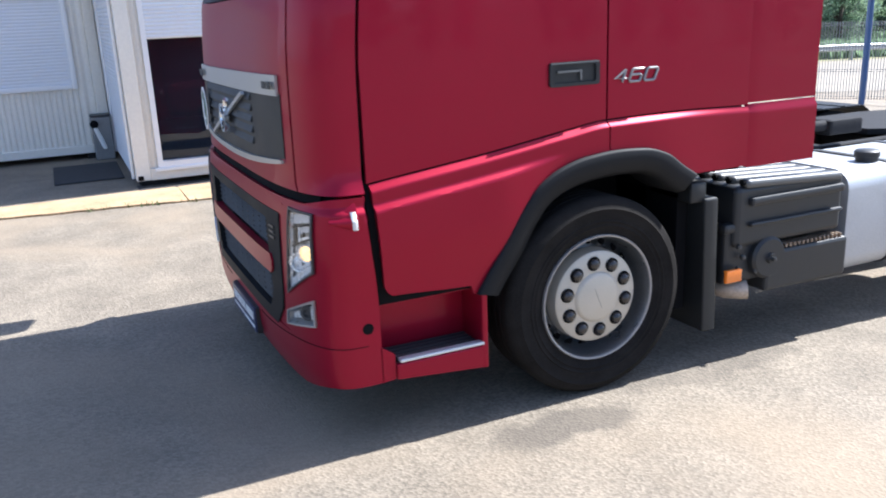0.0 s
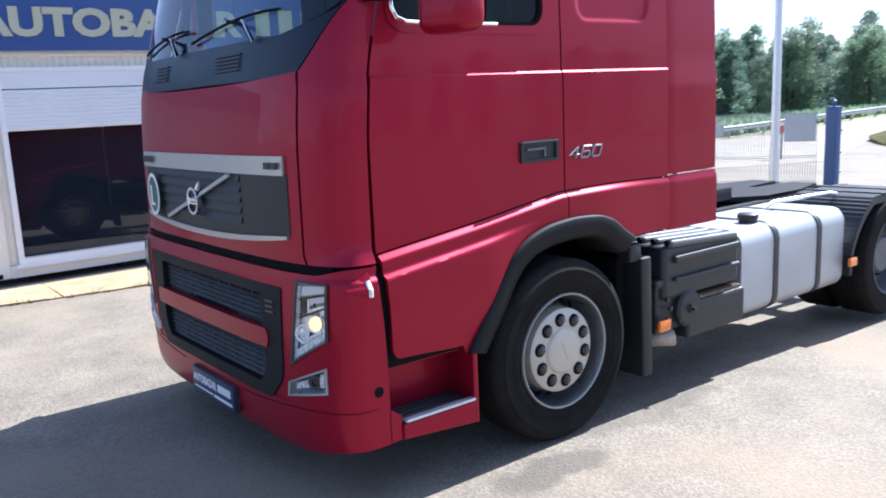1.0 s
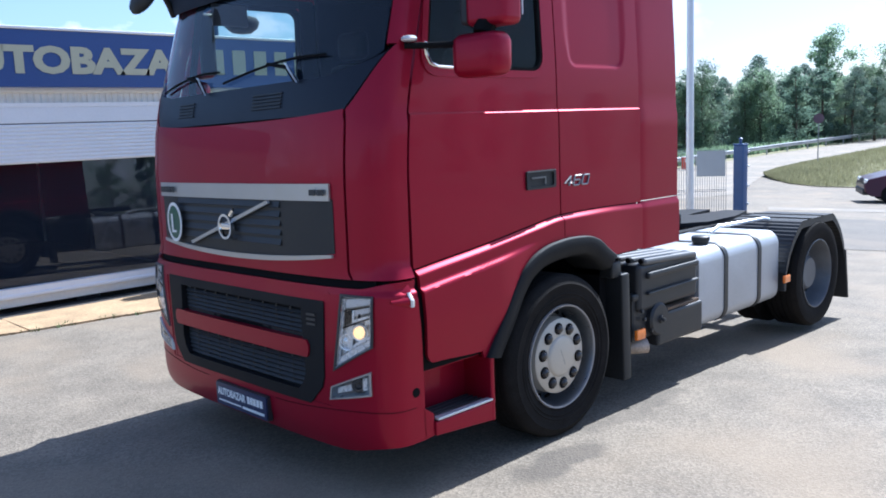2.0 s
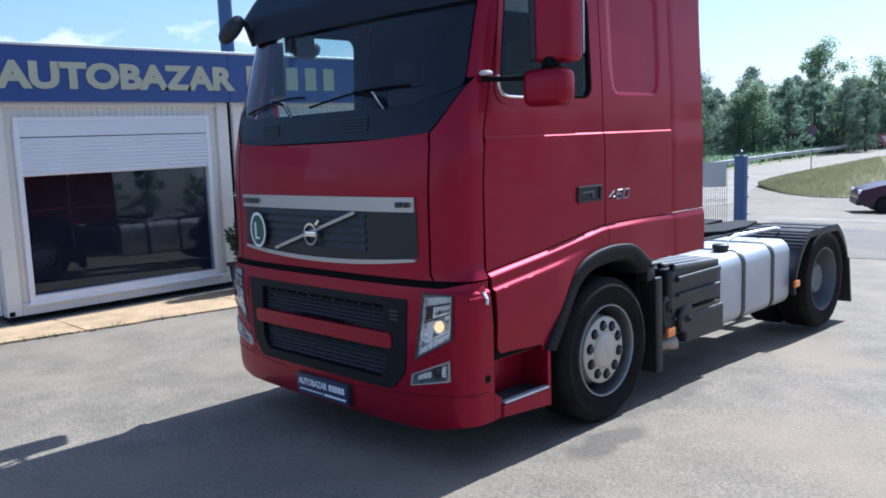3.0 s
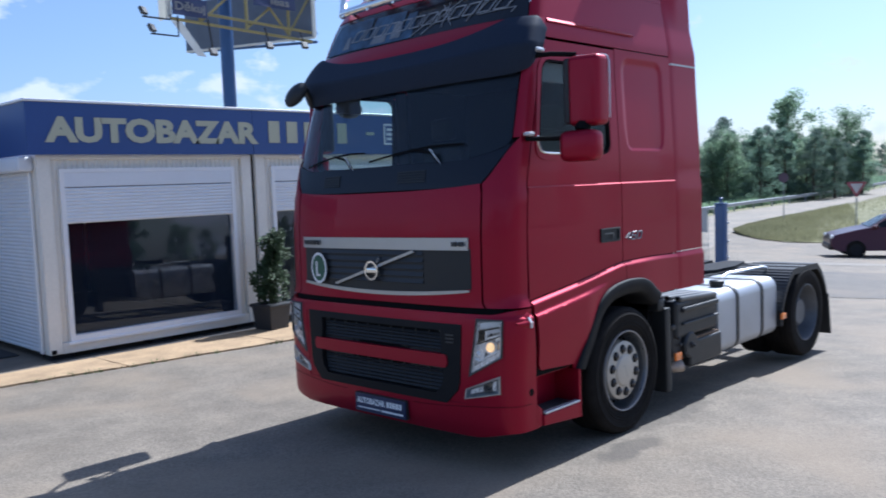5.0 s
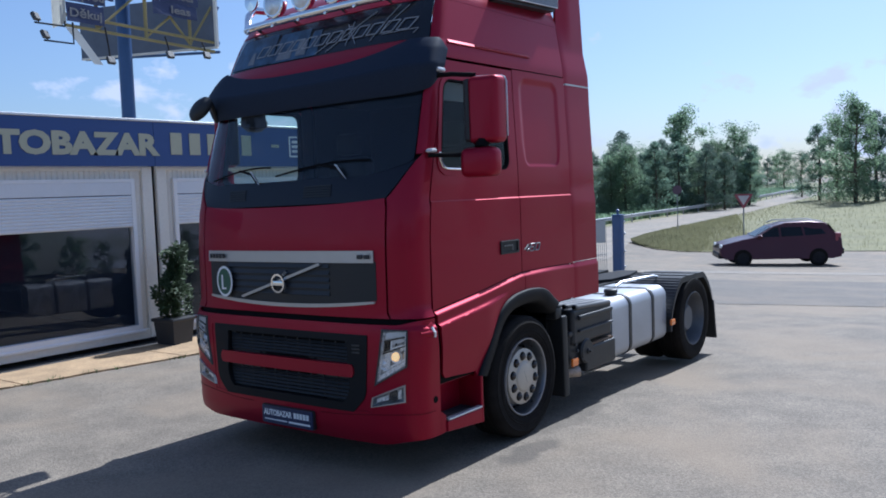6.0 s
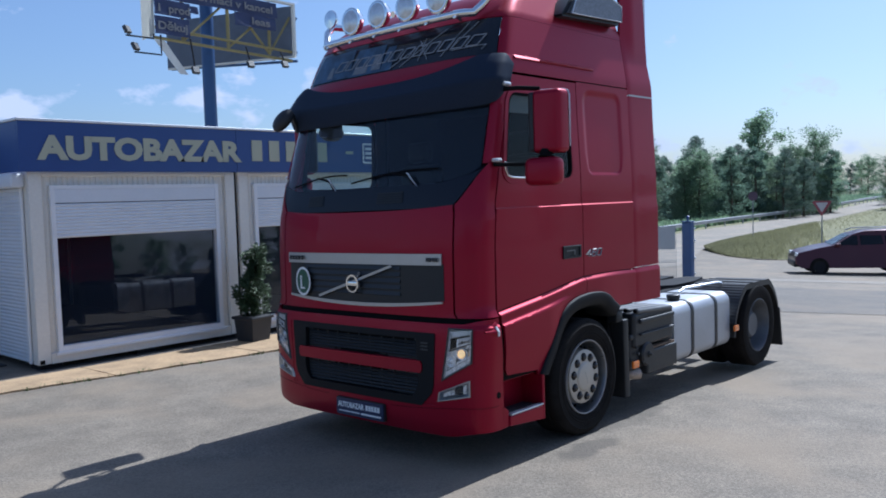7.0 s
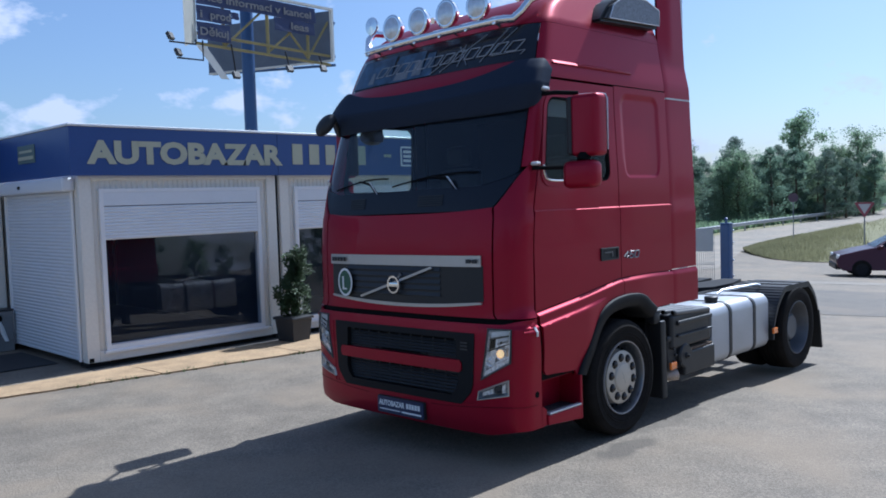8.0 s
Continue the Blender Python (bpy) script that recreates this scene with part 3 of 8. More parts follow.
outer = grille_field(0.842, 0.80, 0.462, 1.018, 0.10)
inner = grille_field(0.66, 0.655, 0.525, 0.968, 0.05)
ring_outline(bm, outer, inner, lambda p, d: on_nose(p[0], p[1], 0.003 - d), 0.05)
part("grille_surround", bm, M_FIELD, bumper, "black grille surround")
bm = bmesh.new()
wide = [(CY + max(-0.845, min(0.845, (y - CY) * 1.2)), 0.74 + (z - 0.74) * 1.2) for y, z in outer]
ring_outline(bm, wide, outer, lambda p, d: on_nose(p[0], p[1], -0.006 - d), 0.01)
part("grille_corner", bm, M_RED, bumper)
for z0, z1, n in ((0.83, 0.955, 5), (0.54, 0.70, 6)):
    for k in range(n):
        bm = bmesh.new()
        z = z0 + (z1 - z0) * k / n
        patch(bm, lambda a, b: on_nose(0.62 + 1.30 * a, z + 0.014 * b, -0.02 - 0.012 * b), 16, 1, 0.012)
        part("mesh_slat", bm, M_GRILLE, bumper)
for k in range(9):
    y = 0.75 + 1.05 * k / 8
    for z0, z1 in ((0.83, 0.955), (0.54, 0.70)):
        bm = bmesh.new()
        patch(bm, lambda a, b: on_nose(y + 0.01 * a, z0 + (z1 - z0) * b, -0.026), 1, 2, 0.008)
        part("mesh_bar", bm, M_BLACK, bumper)
bm = bmesh.new()


def bar_half(y):
    """Half the bar's height: full along it, rounded off at both ends."""
    e = max(0.0, abs(y - 1.295) - 0.715) / 0.022
    return 0.046 * math.sqrt(max(0.03, 1 - e * e))


nose_sheet(bm, 0.56, 2.03, lambda y: 0.758 - bar_half(y), lambda y: 0.758 + bar_half(y), 0.012, 0.04, nu=90, nv=6)
part("grille_bar", bm, M_RED, bumper, "red bar across the grille")
for z in (0.885, 0.91, 0.935):
    bm = bmesh.new()
    patch(bm, lambda a, b: on_nose(0.50 + 0.07 * a, z + 0.012 * b, 0.008), 2, 1, 0.004)
    part("sensor_bar", bm, M_GREY, bumper)
both_sides("lip_joint", lambda a, b: nose(0.3 + 0.7 * math.sin(a * math.pi / 2), 0.427 + 0.0025 * b + 0.05 * step01(0.3, 1.0, 0.3 + 0.7 * math.sin(a * math.pi / 2)), -0.0025), 24, 1, M_GAP, bumper, 0.002)


# headlights and fog lamps, set into the corners
M_LAMPWELL = mat("lamp_well", (0.32, 0.325, 0.33), rough=0.3, metal=0.6, vary=0.15, scale=30)
M_INDICATOR = mat("frosted_indicator", (0.62, 0.61, 0.60), rough=0.3, metal=0.15, vary=0.1, scale=40, fine=200)


def headlight(f):
    def edge(a, b, off=0.0):
        z = 0.675 + (1.058 - 0.675) * b
        z += a * 0.134 * (1 - b)
        v0 = 0.725 + 0.037 * b
        v = v0 + (0.907 - v0) * a
        return f(nose(v, z, off))
    bm = bmesh.new()
    patch(bm, lambda a, b: edge(a, b, -0.002 + 0.034 * min(1, 8 * min(a, 1 - a, b, 1 - b))), 16, 16)
    lamp = part("headlight", bm, M_LAMPWELL, truck, "clear-lens headlight with warm lit bulb")
    bm = bmesh.new()
    patch(bm, lambda a, b: edge(a, b, -0.007), 12, 12)
    glazing = part("lens", bm, M_LENS, lamp)
    glazing.visible_shadow = False
    bm = bmesh.new()
    n = 12
    ring = [(i / n, 0) for i in range(n)] + [(1, i / n) for i in range(n)] + [(1 - i / n, 1) for i in range(n)] + [(0, 1 - i / n) for i in range(n)]
    ring_outline(bm, [(0.5 + (p[0] - 0.5) * 1.07, 0.5 + (p[1] - 0.5) * 1.035) for p in ring], [(0.5 + (p[0] - 0.5) * 0.94, 0.5 + (p[1] - 0.5) * 0.98) for p in ring], lambda p, d: edge(p[0], p[1], -0.009 + d), 0.03)
    part("bezel", bm, M_GREY, lamp)
    for (a, b, r, m, nm) in ((0.66, 0.37, 0.038, M_BULB, "bulb"), (0.30, 0.30, 0.040, M_LAMPBODY, "bulb_reflector")):
        c = edge(a, b, 0.028)
        bm = bmesh.new()
        lathe(bm, [(0.0, -0.012), (r * 0.6, -0.008), (r * 0.82, 0.0), (r * 0.82, 0.01)], (0, 0, 0), "X", 24)
        out = (f(nose(0.86, 0.8, 0.0)) - f(nose(0.86, 0.8, 0.1)))
        turn = out.to_track_quat("-X", "Z").to_matrix().to_4x4()
        bmesh.ops.transform(bm, matrix=Matrix.Translation(c) @ turn, verts=bm.verts)
        part(nm, bm, m, lamp)
        bm = bmesh.new()
        lathe(bm, [(r * 0.84, 0.02), (r * 0.9, -0.012), (r * 1.1, -0.014), (r * 1.12, 0.02)], (0, 0, 0), "X", 24, close=True)
        bmesh.ops.transform(bm, matrix=Matrix.Translation(c) @ turn, verts=bm.verts)
        part("bulb_ring", bm, M_LAMPBODY, lamp)
    for a0, a1, b0, b1, off, m, nm in ((0.02, 0.13, 0.03, 0.97, 0.004, M_LAMPBODY, "lamp_lip"), (0.13, 0.97, 0.03, 0.15, 0.006, M_LAMPBODY, "lamp_lip"), (0.94, 0.985, 0.15, 0.97, 0.006, M_LAMPBODY, "lamp_lip"),
                                   (0.17, 0.93, 0.83, 0.955, 0.010, M_INDICATOR, "indicator"), (0.13, 0.94, 0.785, 0.81, 0.006, M_GAP, "lamp_divider"), (0.13, 0.94, 0.555, 0.575, 0.006, M_GAP, "lamp_divider"),
                                   (0.16, 0.40, 0.59, 0.775, 0.018, M_GAP, "lamp_inset"), (0.42, 0.47, 0.58, 0.78, 0.008, M_LAMPBODY, "lamp_blade"), (0.49, 0.92, 0.68, 0.775, 0.012, M_INDICATOR, "lamp_blade"), (0.49, 0.92, 0.585, 0.625, 0.008, M_LAMPBODY, "lamp_blade"), (0.60, 0.66, 0.62, 0.70, 0.010, M_GAP, "lamp_inset"),
                                   (0.15, 0.46, 0.16, 0.54, 0.020, M_LAMPBODY, "lamp_bowl"), (0.48, 0.93, 0.16, 0.22, 0.012, M_LAMPBODY, "lamp_blade"), (0.80, 0.93, 0.46, 0.545, 0.014, M_LAMPBODY, "lamp_inset")):
        bm = bmesh.new()
        patch(bm, lambda a, b: edge(a0 + (a1 - a0) * a, b0 + (b1 - b0) * b + 0.05 * (a0 + (a1 - a0) * a - 0.5), off), 6, 2, 0.006)
        part(nm, bm, m, lamp)

    def fog(a, b, off=0.0):
        z = 0.514 + 0.055 * a + (0.066 + 0.045 * a) * b
        v0 = 0.694 + 0.01 * b
        return f(nose(v0 + (0.903 - v0) * a, z, off))
    bm = bmesh.new()
    patch(bm, lambda a, b: fog(a, b, -0.004 + 0.035 * min(1, 6 * min(a, 1 - a, b, 1 - b))), 14, 8)
    lamp = part("fog_lamp", bm, M_LAMPWELL, truck, "clear fog lamp in silver frame")
    bm = bmesh.new()
    patch(bm, lambda a, b: fog(a, b, -0.006), 10, 6)
    glazing = part("lens", bm, M_LENS, lamp)
    glazing.visible_shadow = False
    bm = bmesh.new()
    ring_outline(bm, [(0.5 + (p[0] - 0.5) * 1.05, 0.5 + (p[1] - 0.5) * 1.08) for p in ring], [(0.5 + (p[0] - 0.5) * 0.96, 0.5 + (p[1] - 0.5) * 0.91) for p in ring], lambda p, d: fog(p[0], p[1], -0.01 + d), 0.02)
    part("lamp_frame", bm, M_SILVER, lamp)
    bm = bmesh.new()
    patch(bm, lambda a, b: fog(0.16 + 0.38 * a, 0.3 + 0.4 * b, 0.012), 6, 3, 0.006)
    patch(bm, lambda a, b: fog(0.82 + 0.10 * a, 0.2 + 0.6 * b, 0.012), 3, 3, 0.006)
    part("lamp_reflector", bm, M_LAMPBODY, lamp)
    bm = bmesh.new()
    c = fog(0.72, 0.52, 0.014)
    lathe(bm, [(0.0, 0.004), (0.014, 0.002), (0.02, -0.012), (0.034, -0.012), (0.038, 0.0), (0.038, 0.012)], (0, 0, 0), "X", 20)
    bmesh.ops.transform(bm, matrix=Matrix.Translation(c) @ (f(nose(0.86, 0.6, 0.0)) - f(nose(0.86, 0.6, 0.1))).to_track_quat("-X", "Z").to_matrix().to_4x4(), verts=bm.verts)
    part("projector", bm, M_GREY, lamp)


headlight(lambda p: p)
headlight(other)
for f in ((lambda p: p), other):
    bm = bmesh.new()
    patch(bm, lambda a, b: f(flank(-1.25 + 0.112 * a, 1.035 + (0.012 + 0.105 * a) * (b - 0.5) + 0.012 * a, 0.02 - 0.042 * math.sin(a * math.pi / 2) * (1 - 0.5 * (2 * b - 1) ** 4))), 10, 8, 0.05)
    part("side_marker", bm, M_RED, bumper)
    bm = bmesh.new()
    patch(bm, lambda a, b: f(flank(-1.166 + 0.022 * a, 1.002 + 0.07 * b, -0.0235 - 0.004 * math.sin(math.pi * a))), 4, 4, 0.012)
    part("marker_lens", bm, M_INDICATOR, bumper, "small clear marker lamp")
    bm = bmesh.new()
    c = f(flank(-1.115, 0.555, -0.002))
    lathe(bm, [(0.0, 0.0), (0.024, 0.0), (0.026, 0.004), (0.0, 0.004)], c, "Y", 20)
    part("tow_plug", bm, M_GAP, bumper)

# dealer plate under the grille
bm = bmesh.new()
M_PLATE = mat("dark_blue_plate", (0.014, 0.026, 0.08), 0.35, vary=0.1)
extrude_outline(bm, rounded(0.97, 1.525, 0.285, 0.418, 0.012), "X", -1.406, -1.399)
plate = part("dealer_plate", bm, M_PLATE, truck, "dark blue dealer plate")
plate_words = lettering("plate_words", "AUTOBAZAR", 0.062, pose(-1.408, 1.505, 0.348, 90, 0, -90), M_PAPER, plate, 0.002, width=0.315, bold=0.002)
each_letter(plate_words, "plate_letter")
for y0, y1, z0, z1 in [(y - 0.04 - w, y - 0.04, 0.348, 0.39) for y, w in ((1.21, 0.026), (1.175, 0.022), (1.145, 0.026), (1.11, 0.026), (1.075, 0.026))] + [(1.245, 1.495, 0.310, 0.318), (0.995, 1.225, 0.306, 0.320)]:
    bm = bmesh.new()
    box(bm, -1.409, -1.406, y0, y1, z0, z1)
    part("plate_bar", bm, M_PAPER, plate, "plain pale bar")
bm = bmesh.new()
extrude_outline(bm, rounded(0.963, 1.532, 0.279, 0.424, 0.012), "X", -1.399, -1.372)
part("plate_holder", bm, M_BLACK, plate)

# cowl, windscreen, wipers


bm = bmesh.new()
for f in ((lambda p: p), other):
    patch(bm, lambda a, b: f(nose(0.975 * math.sin(a * math.pi / 2), (1.945 if a < 0.64 else corner_top(0.975 * math.sin(a * math.pi / 2)) + 0.005) + (2.13 + 0.22 * max(0, a - 0.5) - (1.945 if a < 0.64 else corner_top(0.975 * math.sin(a * math.pi / 2)) + 0.005)) * b, 0.004)), 40, 8, 0.01)
cowl = part("windscreen_cowl", bm, M_COWL, truck, "black cowl under the windscreen")
bm = bmesh.new()
for f in ((lambda p: p), other):
    patch(bm, lambda a, b: f(nose(0.962 * math.sin(a * math.pi / 2), 2.13 + 0.22 * max(0, a - 0.5) + (2.86 - 2.13 - 0.22 * max(0, a - 0.5)) * b, 0.006)), 30, 14)
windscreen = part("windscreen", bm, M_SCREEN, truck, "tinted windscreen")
windscreen.visible_shadow = False
for y0, y1 in ((0.78, 1.06), (1.72, 1.92)):
    bm = bmesh.new()
    for k in range(5):
        patch(bm, lambda a, b: on_nose(y0 + (y1 - y0) * a, 2.0 + 0.018 * k + 0.009 * b, 0.004), 6, 1, 0.006)
    part("cowl_vent", bm, M_GRILLE, cowl)
for y0, ya, yb in ((1.08, 0.45, 1.38), (2.0, 1.45, 2.16)):
    bm = bmesh.new()
    tube(bm, [on_nose(y0 - 0.42, 2.13, 0.015), on_nose(y0 - 0.36, 2.2, 0.035), on_nose((ya + yb) / 2, 2.235, 0.03)], [0.012, 0.011, 0.008], 8)
    wiper = part("wiper", bm, M_GAP, truck, "black windscreen wiper with bright arm")
    bm = bmesh.new()
    pts = [on_nose(yb - (yb - ya) * k / 8, 2.17 + 0.075 * math.sin(k / 8 * math.pi * 0.62), 0.012) for k in range(9)]
    tube(bm, pts, 0.007, 6)
    part("wiper_blade", bm, M_GAP, wiper)
    bm = bmesh.new()
    patch(bm, lambda a, b: on_nose(y0 - 0.36 - 0.10 * a + 0.022 * b, 2.22 - 0.105 * a + 0.012 * b * (0.5 + a), 0.045 - 0.01 * a), 4, 1, 0.006)
    part("wiper_arm", bm, M_ALU, wiper, "pale wiper arm")

# A-pillar strip beside the screen
both_sides("a_pillar", lambda a, b: around(0.785 + 0.217 * a, 2.26 + 0.60 * b, -0.001), 8, 14, M_RED, truck, 0.02)

# smoked sun visor and the red roof front above it
bm = bmesh.new()


def visor(a, b):
    """Drooping smoked visor: its top edge climbs outwards, its ends are rounded off."""
    v = math.sin(min(1, a) * math.pi / 2) ** (2 / POW)
    top = 2.962 + 0.115 * min(1.0, 1.13 * v / 0.95) ** 3
    z = 2.785 + (top - 2.785) * b - (0.11 - 0.085 * a ** 5) * max(0.0, 1 - b / 0.3)
    z = 2.915 + (z - 2.915) * math.sqrt(1 - 0.72 * max(0.0, (a - 0.86) / 0.14) ** 2)
    lip = b / 0.3 if b < 0.3 else (1 - b) / 0.7
    bulge = -0.078 * min(1.0, lip * 1.04) ** 0.8 * (1 - 0.8 * a ** 8) - 0.020 - 0.016 * b
    return nose(v, z, bulge)


for f in ((lambda p: p), other):
    patch(bm, lambda a, b: f(visor(a, b)), 44, 24, 0.02)
part("sun_visor", bm, M_VISOR, truck, "dark smoked sun visor")
bm = bmesh.new()
for f in ((lambda p: p), other):
    patch(bm, lambda a, b: f(nose(math.sin(a * math.pi / 2) ** (2 / POW), 2.86 + 0.222 * b, -0.028 * math.sin(math.pi * b) * (1 - a ** 8))), 30, 8, 0.02)
part("roof_lip", bm, M_RED, truck)
# dark header panel with a faded printed picture and plain silver shapes
M_STROKE = mat("dull_silver_stroke", (0.30, 0.31, 0.33), 0.5, 0.2, vary=0.15)
VP = 0.958
bm = bmesh.new()
for f in ((lambda p: p), other):
    patch(bm, lambda a, b: f(nose(VP * a, 3.085 + 0.298 * b, 0.005)), 24, 8, 0.02)
header = part("header_panel", bm, mat("dark_header_glass", (0.010, 0.013, 0.020), 0.2, coat=0.2, rough_vary=0.03, spec=0.3), truck, "dark roof header with faded blue print and silver shapes")
M_DECAL = mat("faded_blue_print", (0.045, 0.085, 0.15), 0.45, vary=0.7, scale=5.5, fine=14, spec=0.3)
M_DECALPALE = mat("faded_pale_print", (0.17, 0.18, 0.20), 0.5, vary=0.35, scale=14, fine=40)
for y0, y1, z0, z1, lean, m in ((2.24, 1.72, 3.10, 3.345, 0.10, M_DECAL), (1.70, 1.33, 3.095, 3.33, 0.06, M_DECAL), (1.31, 1.20, 3.095, 3.30, 0.04, M_DECAL), (1.66, 1.50, 3.11, 3.17, 0.03, M_DECALPALE), (1.44, 1.34, 3.12, 3.245, 0.02, M_DECALPALE), (2.02, 1.96, 3.12, 3.22, 0.05, M_DECALPALE)):
    bm = bmesh.new()
    lift = 0.002 if m is M_DECAL else 0.005
    patch(bm, lambda a, b: on_nose(y0 + (y1 - y0) * a - lean * (b - 0.5) * (1 - a), z0 + (z1 - z0) * b + 0.012 * math.sin(9 * a + 20 * y0) * (1 - abs(2 * b - 1)), lift), 10, 6, 0.003)
    part("printed_patch", bm, m, header, "faded blue print" if m is M_DECAL else "pale print")
for k in range(12):
    y, tall, z = 1.93 - 0.136 * k, 0.08, 3.168

    def bar(u0, w0, u1, w1, thick=0.011):
        """A thin slanted stroke in the shape's own field, u across and w up."""
        lean = lambda u, w: on_nose(y - 0.10 * u - 0.055 * w, z + tall * w, 0.006)
        tube(bm, [lean(u0, w0), lean(u1, w1)], thick * 0.42, 4)
    bm = bmesh.new()
    for s in ((0, 0, 0, 1), (0, 1, 1, 1), (1, 1, 1, 0), (1, 0, 0, 0)):
        bar(*s)
    part("header_stroke", bm, M_STROKE, header, "silver plain stroke")
for (ya, za, yb, zb) in ((1.22, 3.10, 0.88, 3.27), (1.10, 3.10, 0.66, 3.35), (0.90, 3.12, 0.86, 3.30), (0.80, 3.12, 0.92, 3.29), (0.66, 3.12, 0.46, 3.37), (0.58, 3.16, 0.38, 3.36), (0.56, 3.155, 0.26, 3.165), (0.26, 3.165, 0.29, 3.13)):
    bm = bmesh.new()
    tube(bm, [on_nose(ya, za, 0.003), on_nose((ya + yb) / 2, (za + zb) / 2, 0.003), on_nose(yb, zb, 0.003)], 0.0032, 4)
    part("header_stroke", bm, M_STROKE, header, "silver plain stroke")

# roof: front shoulders, sides, top
both_sides("roof_corner", lambda a, b: nose(VP + 0.004 + (1 - VP - 0.004) * math.sin(a * math.pi / 2), 3.082 + 0.301 * b), 14, 10, M_RED, truck)
bm = bmesh.new()
for f in ((lambda p: p), other):
    patch(bm, lambda a, b: f(nose(math.sin(a * math.pi / 2) ** (2 / POW), 3.387 + 0.313 * b)), 28, 16, 0.02)
    patch(bm, lambda a, b: f(flank(glide(FRONT, 3.387 + 0.313 * b) + CORNER + (0.94 - glide(FRONT, 3.387 + 0.313 * b) - CORNER) * a, 3.387 + 0.313 * b)), 14, 16, 0.02)
    zt = 3.70
    patch(bm, lambda a, b: f(Vector((glide(FRONT, zt) + CORNER + (0.94 - glide(FRONT, zt) - CORNER) * a, CY + (side_y(0, zt) - CY) * b, zt + 0.05 * math.cos(b * math.pi / 2)))), 10, 10, 0.02)
    patch(bm, lambda a, b: f(Vector((nose(1 * math.sin(a * math.pi / 2) ** (2 / POW), zt).x * (1 - b) + (glide(FRONT, zt) + CORNER) * b, nose(math.sin(a * math.pi / 2) ** (2 / POW), zt).y, zt + 0.05 * math.cos(a * math.pi / 2) * math.sin(b * math.pi / 2)))), 20, 6, 0.02)
part("roof", bm, M_RED, truck, "red high sleeper roof")
both_sides("roof_side", lambda a, b: flank(glide(FRONT, 2.95 + 0.435 * b) + CORNER + (0.935 - glide(FRONT, 2.95 + 0.435 * b) - CORNER) * a, 2.95 + 0.435 * b, 0.0), 20, 14, M_RED, truck)
both_sides("roof_crease", lambda a, b: flank(-0.72 + 1.1 * a, 3.06 + 0.022 * b, -0.016 + 0.016 * b), 12, 2, M_RED, truck, 0.01)


# doors: pillar, sill and belt round a window opening; lower skin below the crease; handle
def door_front(z):
    return max(-1.07, glide(FRONT, z) + CORNER + 0.014)


WX0, WX1, WZ0, WZ1 = -0.925, -0.015, 2.14, 2.80


def win_x(x, z):
    """The window's front edge leans back with the pillar."""
    return x + 0.165 * max(0.0, z - WZ0) * (1 - step01(-0.75, -0.35, x))


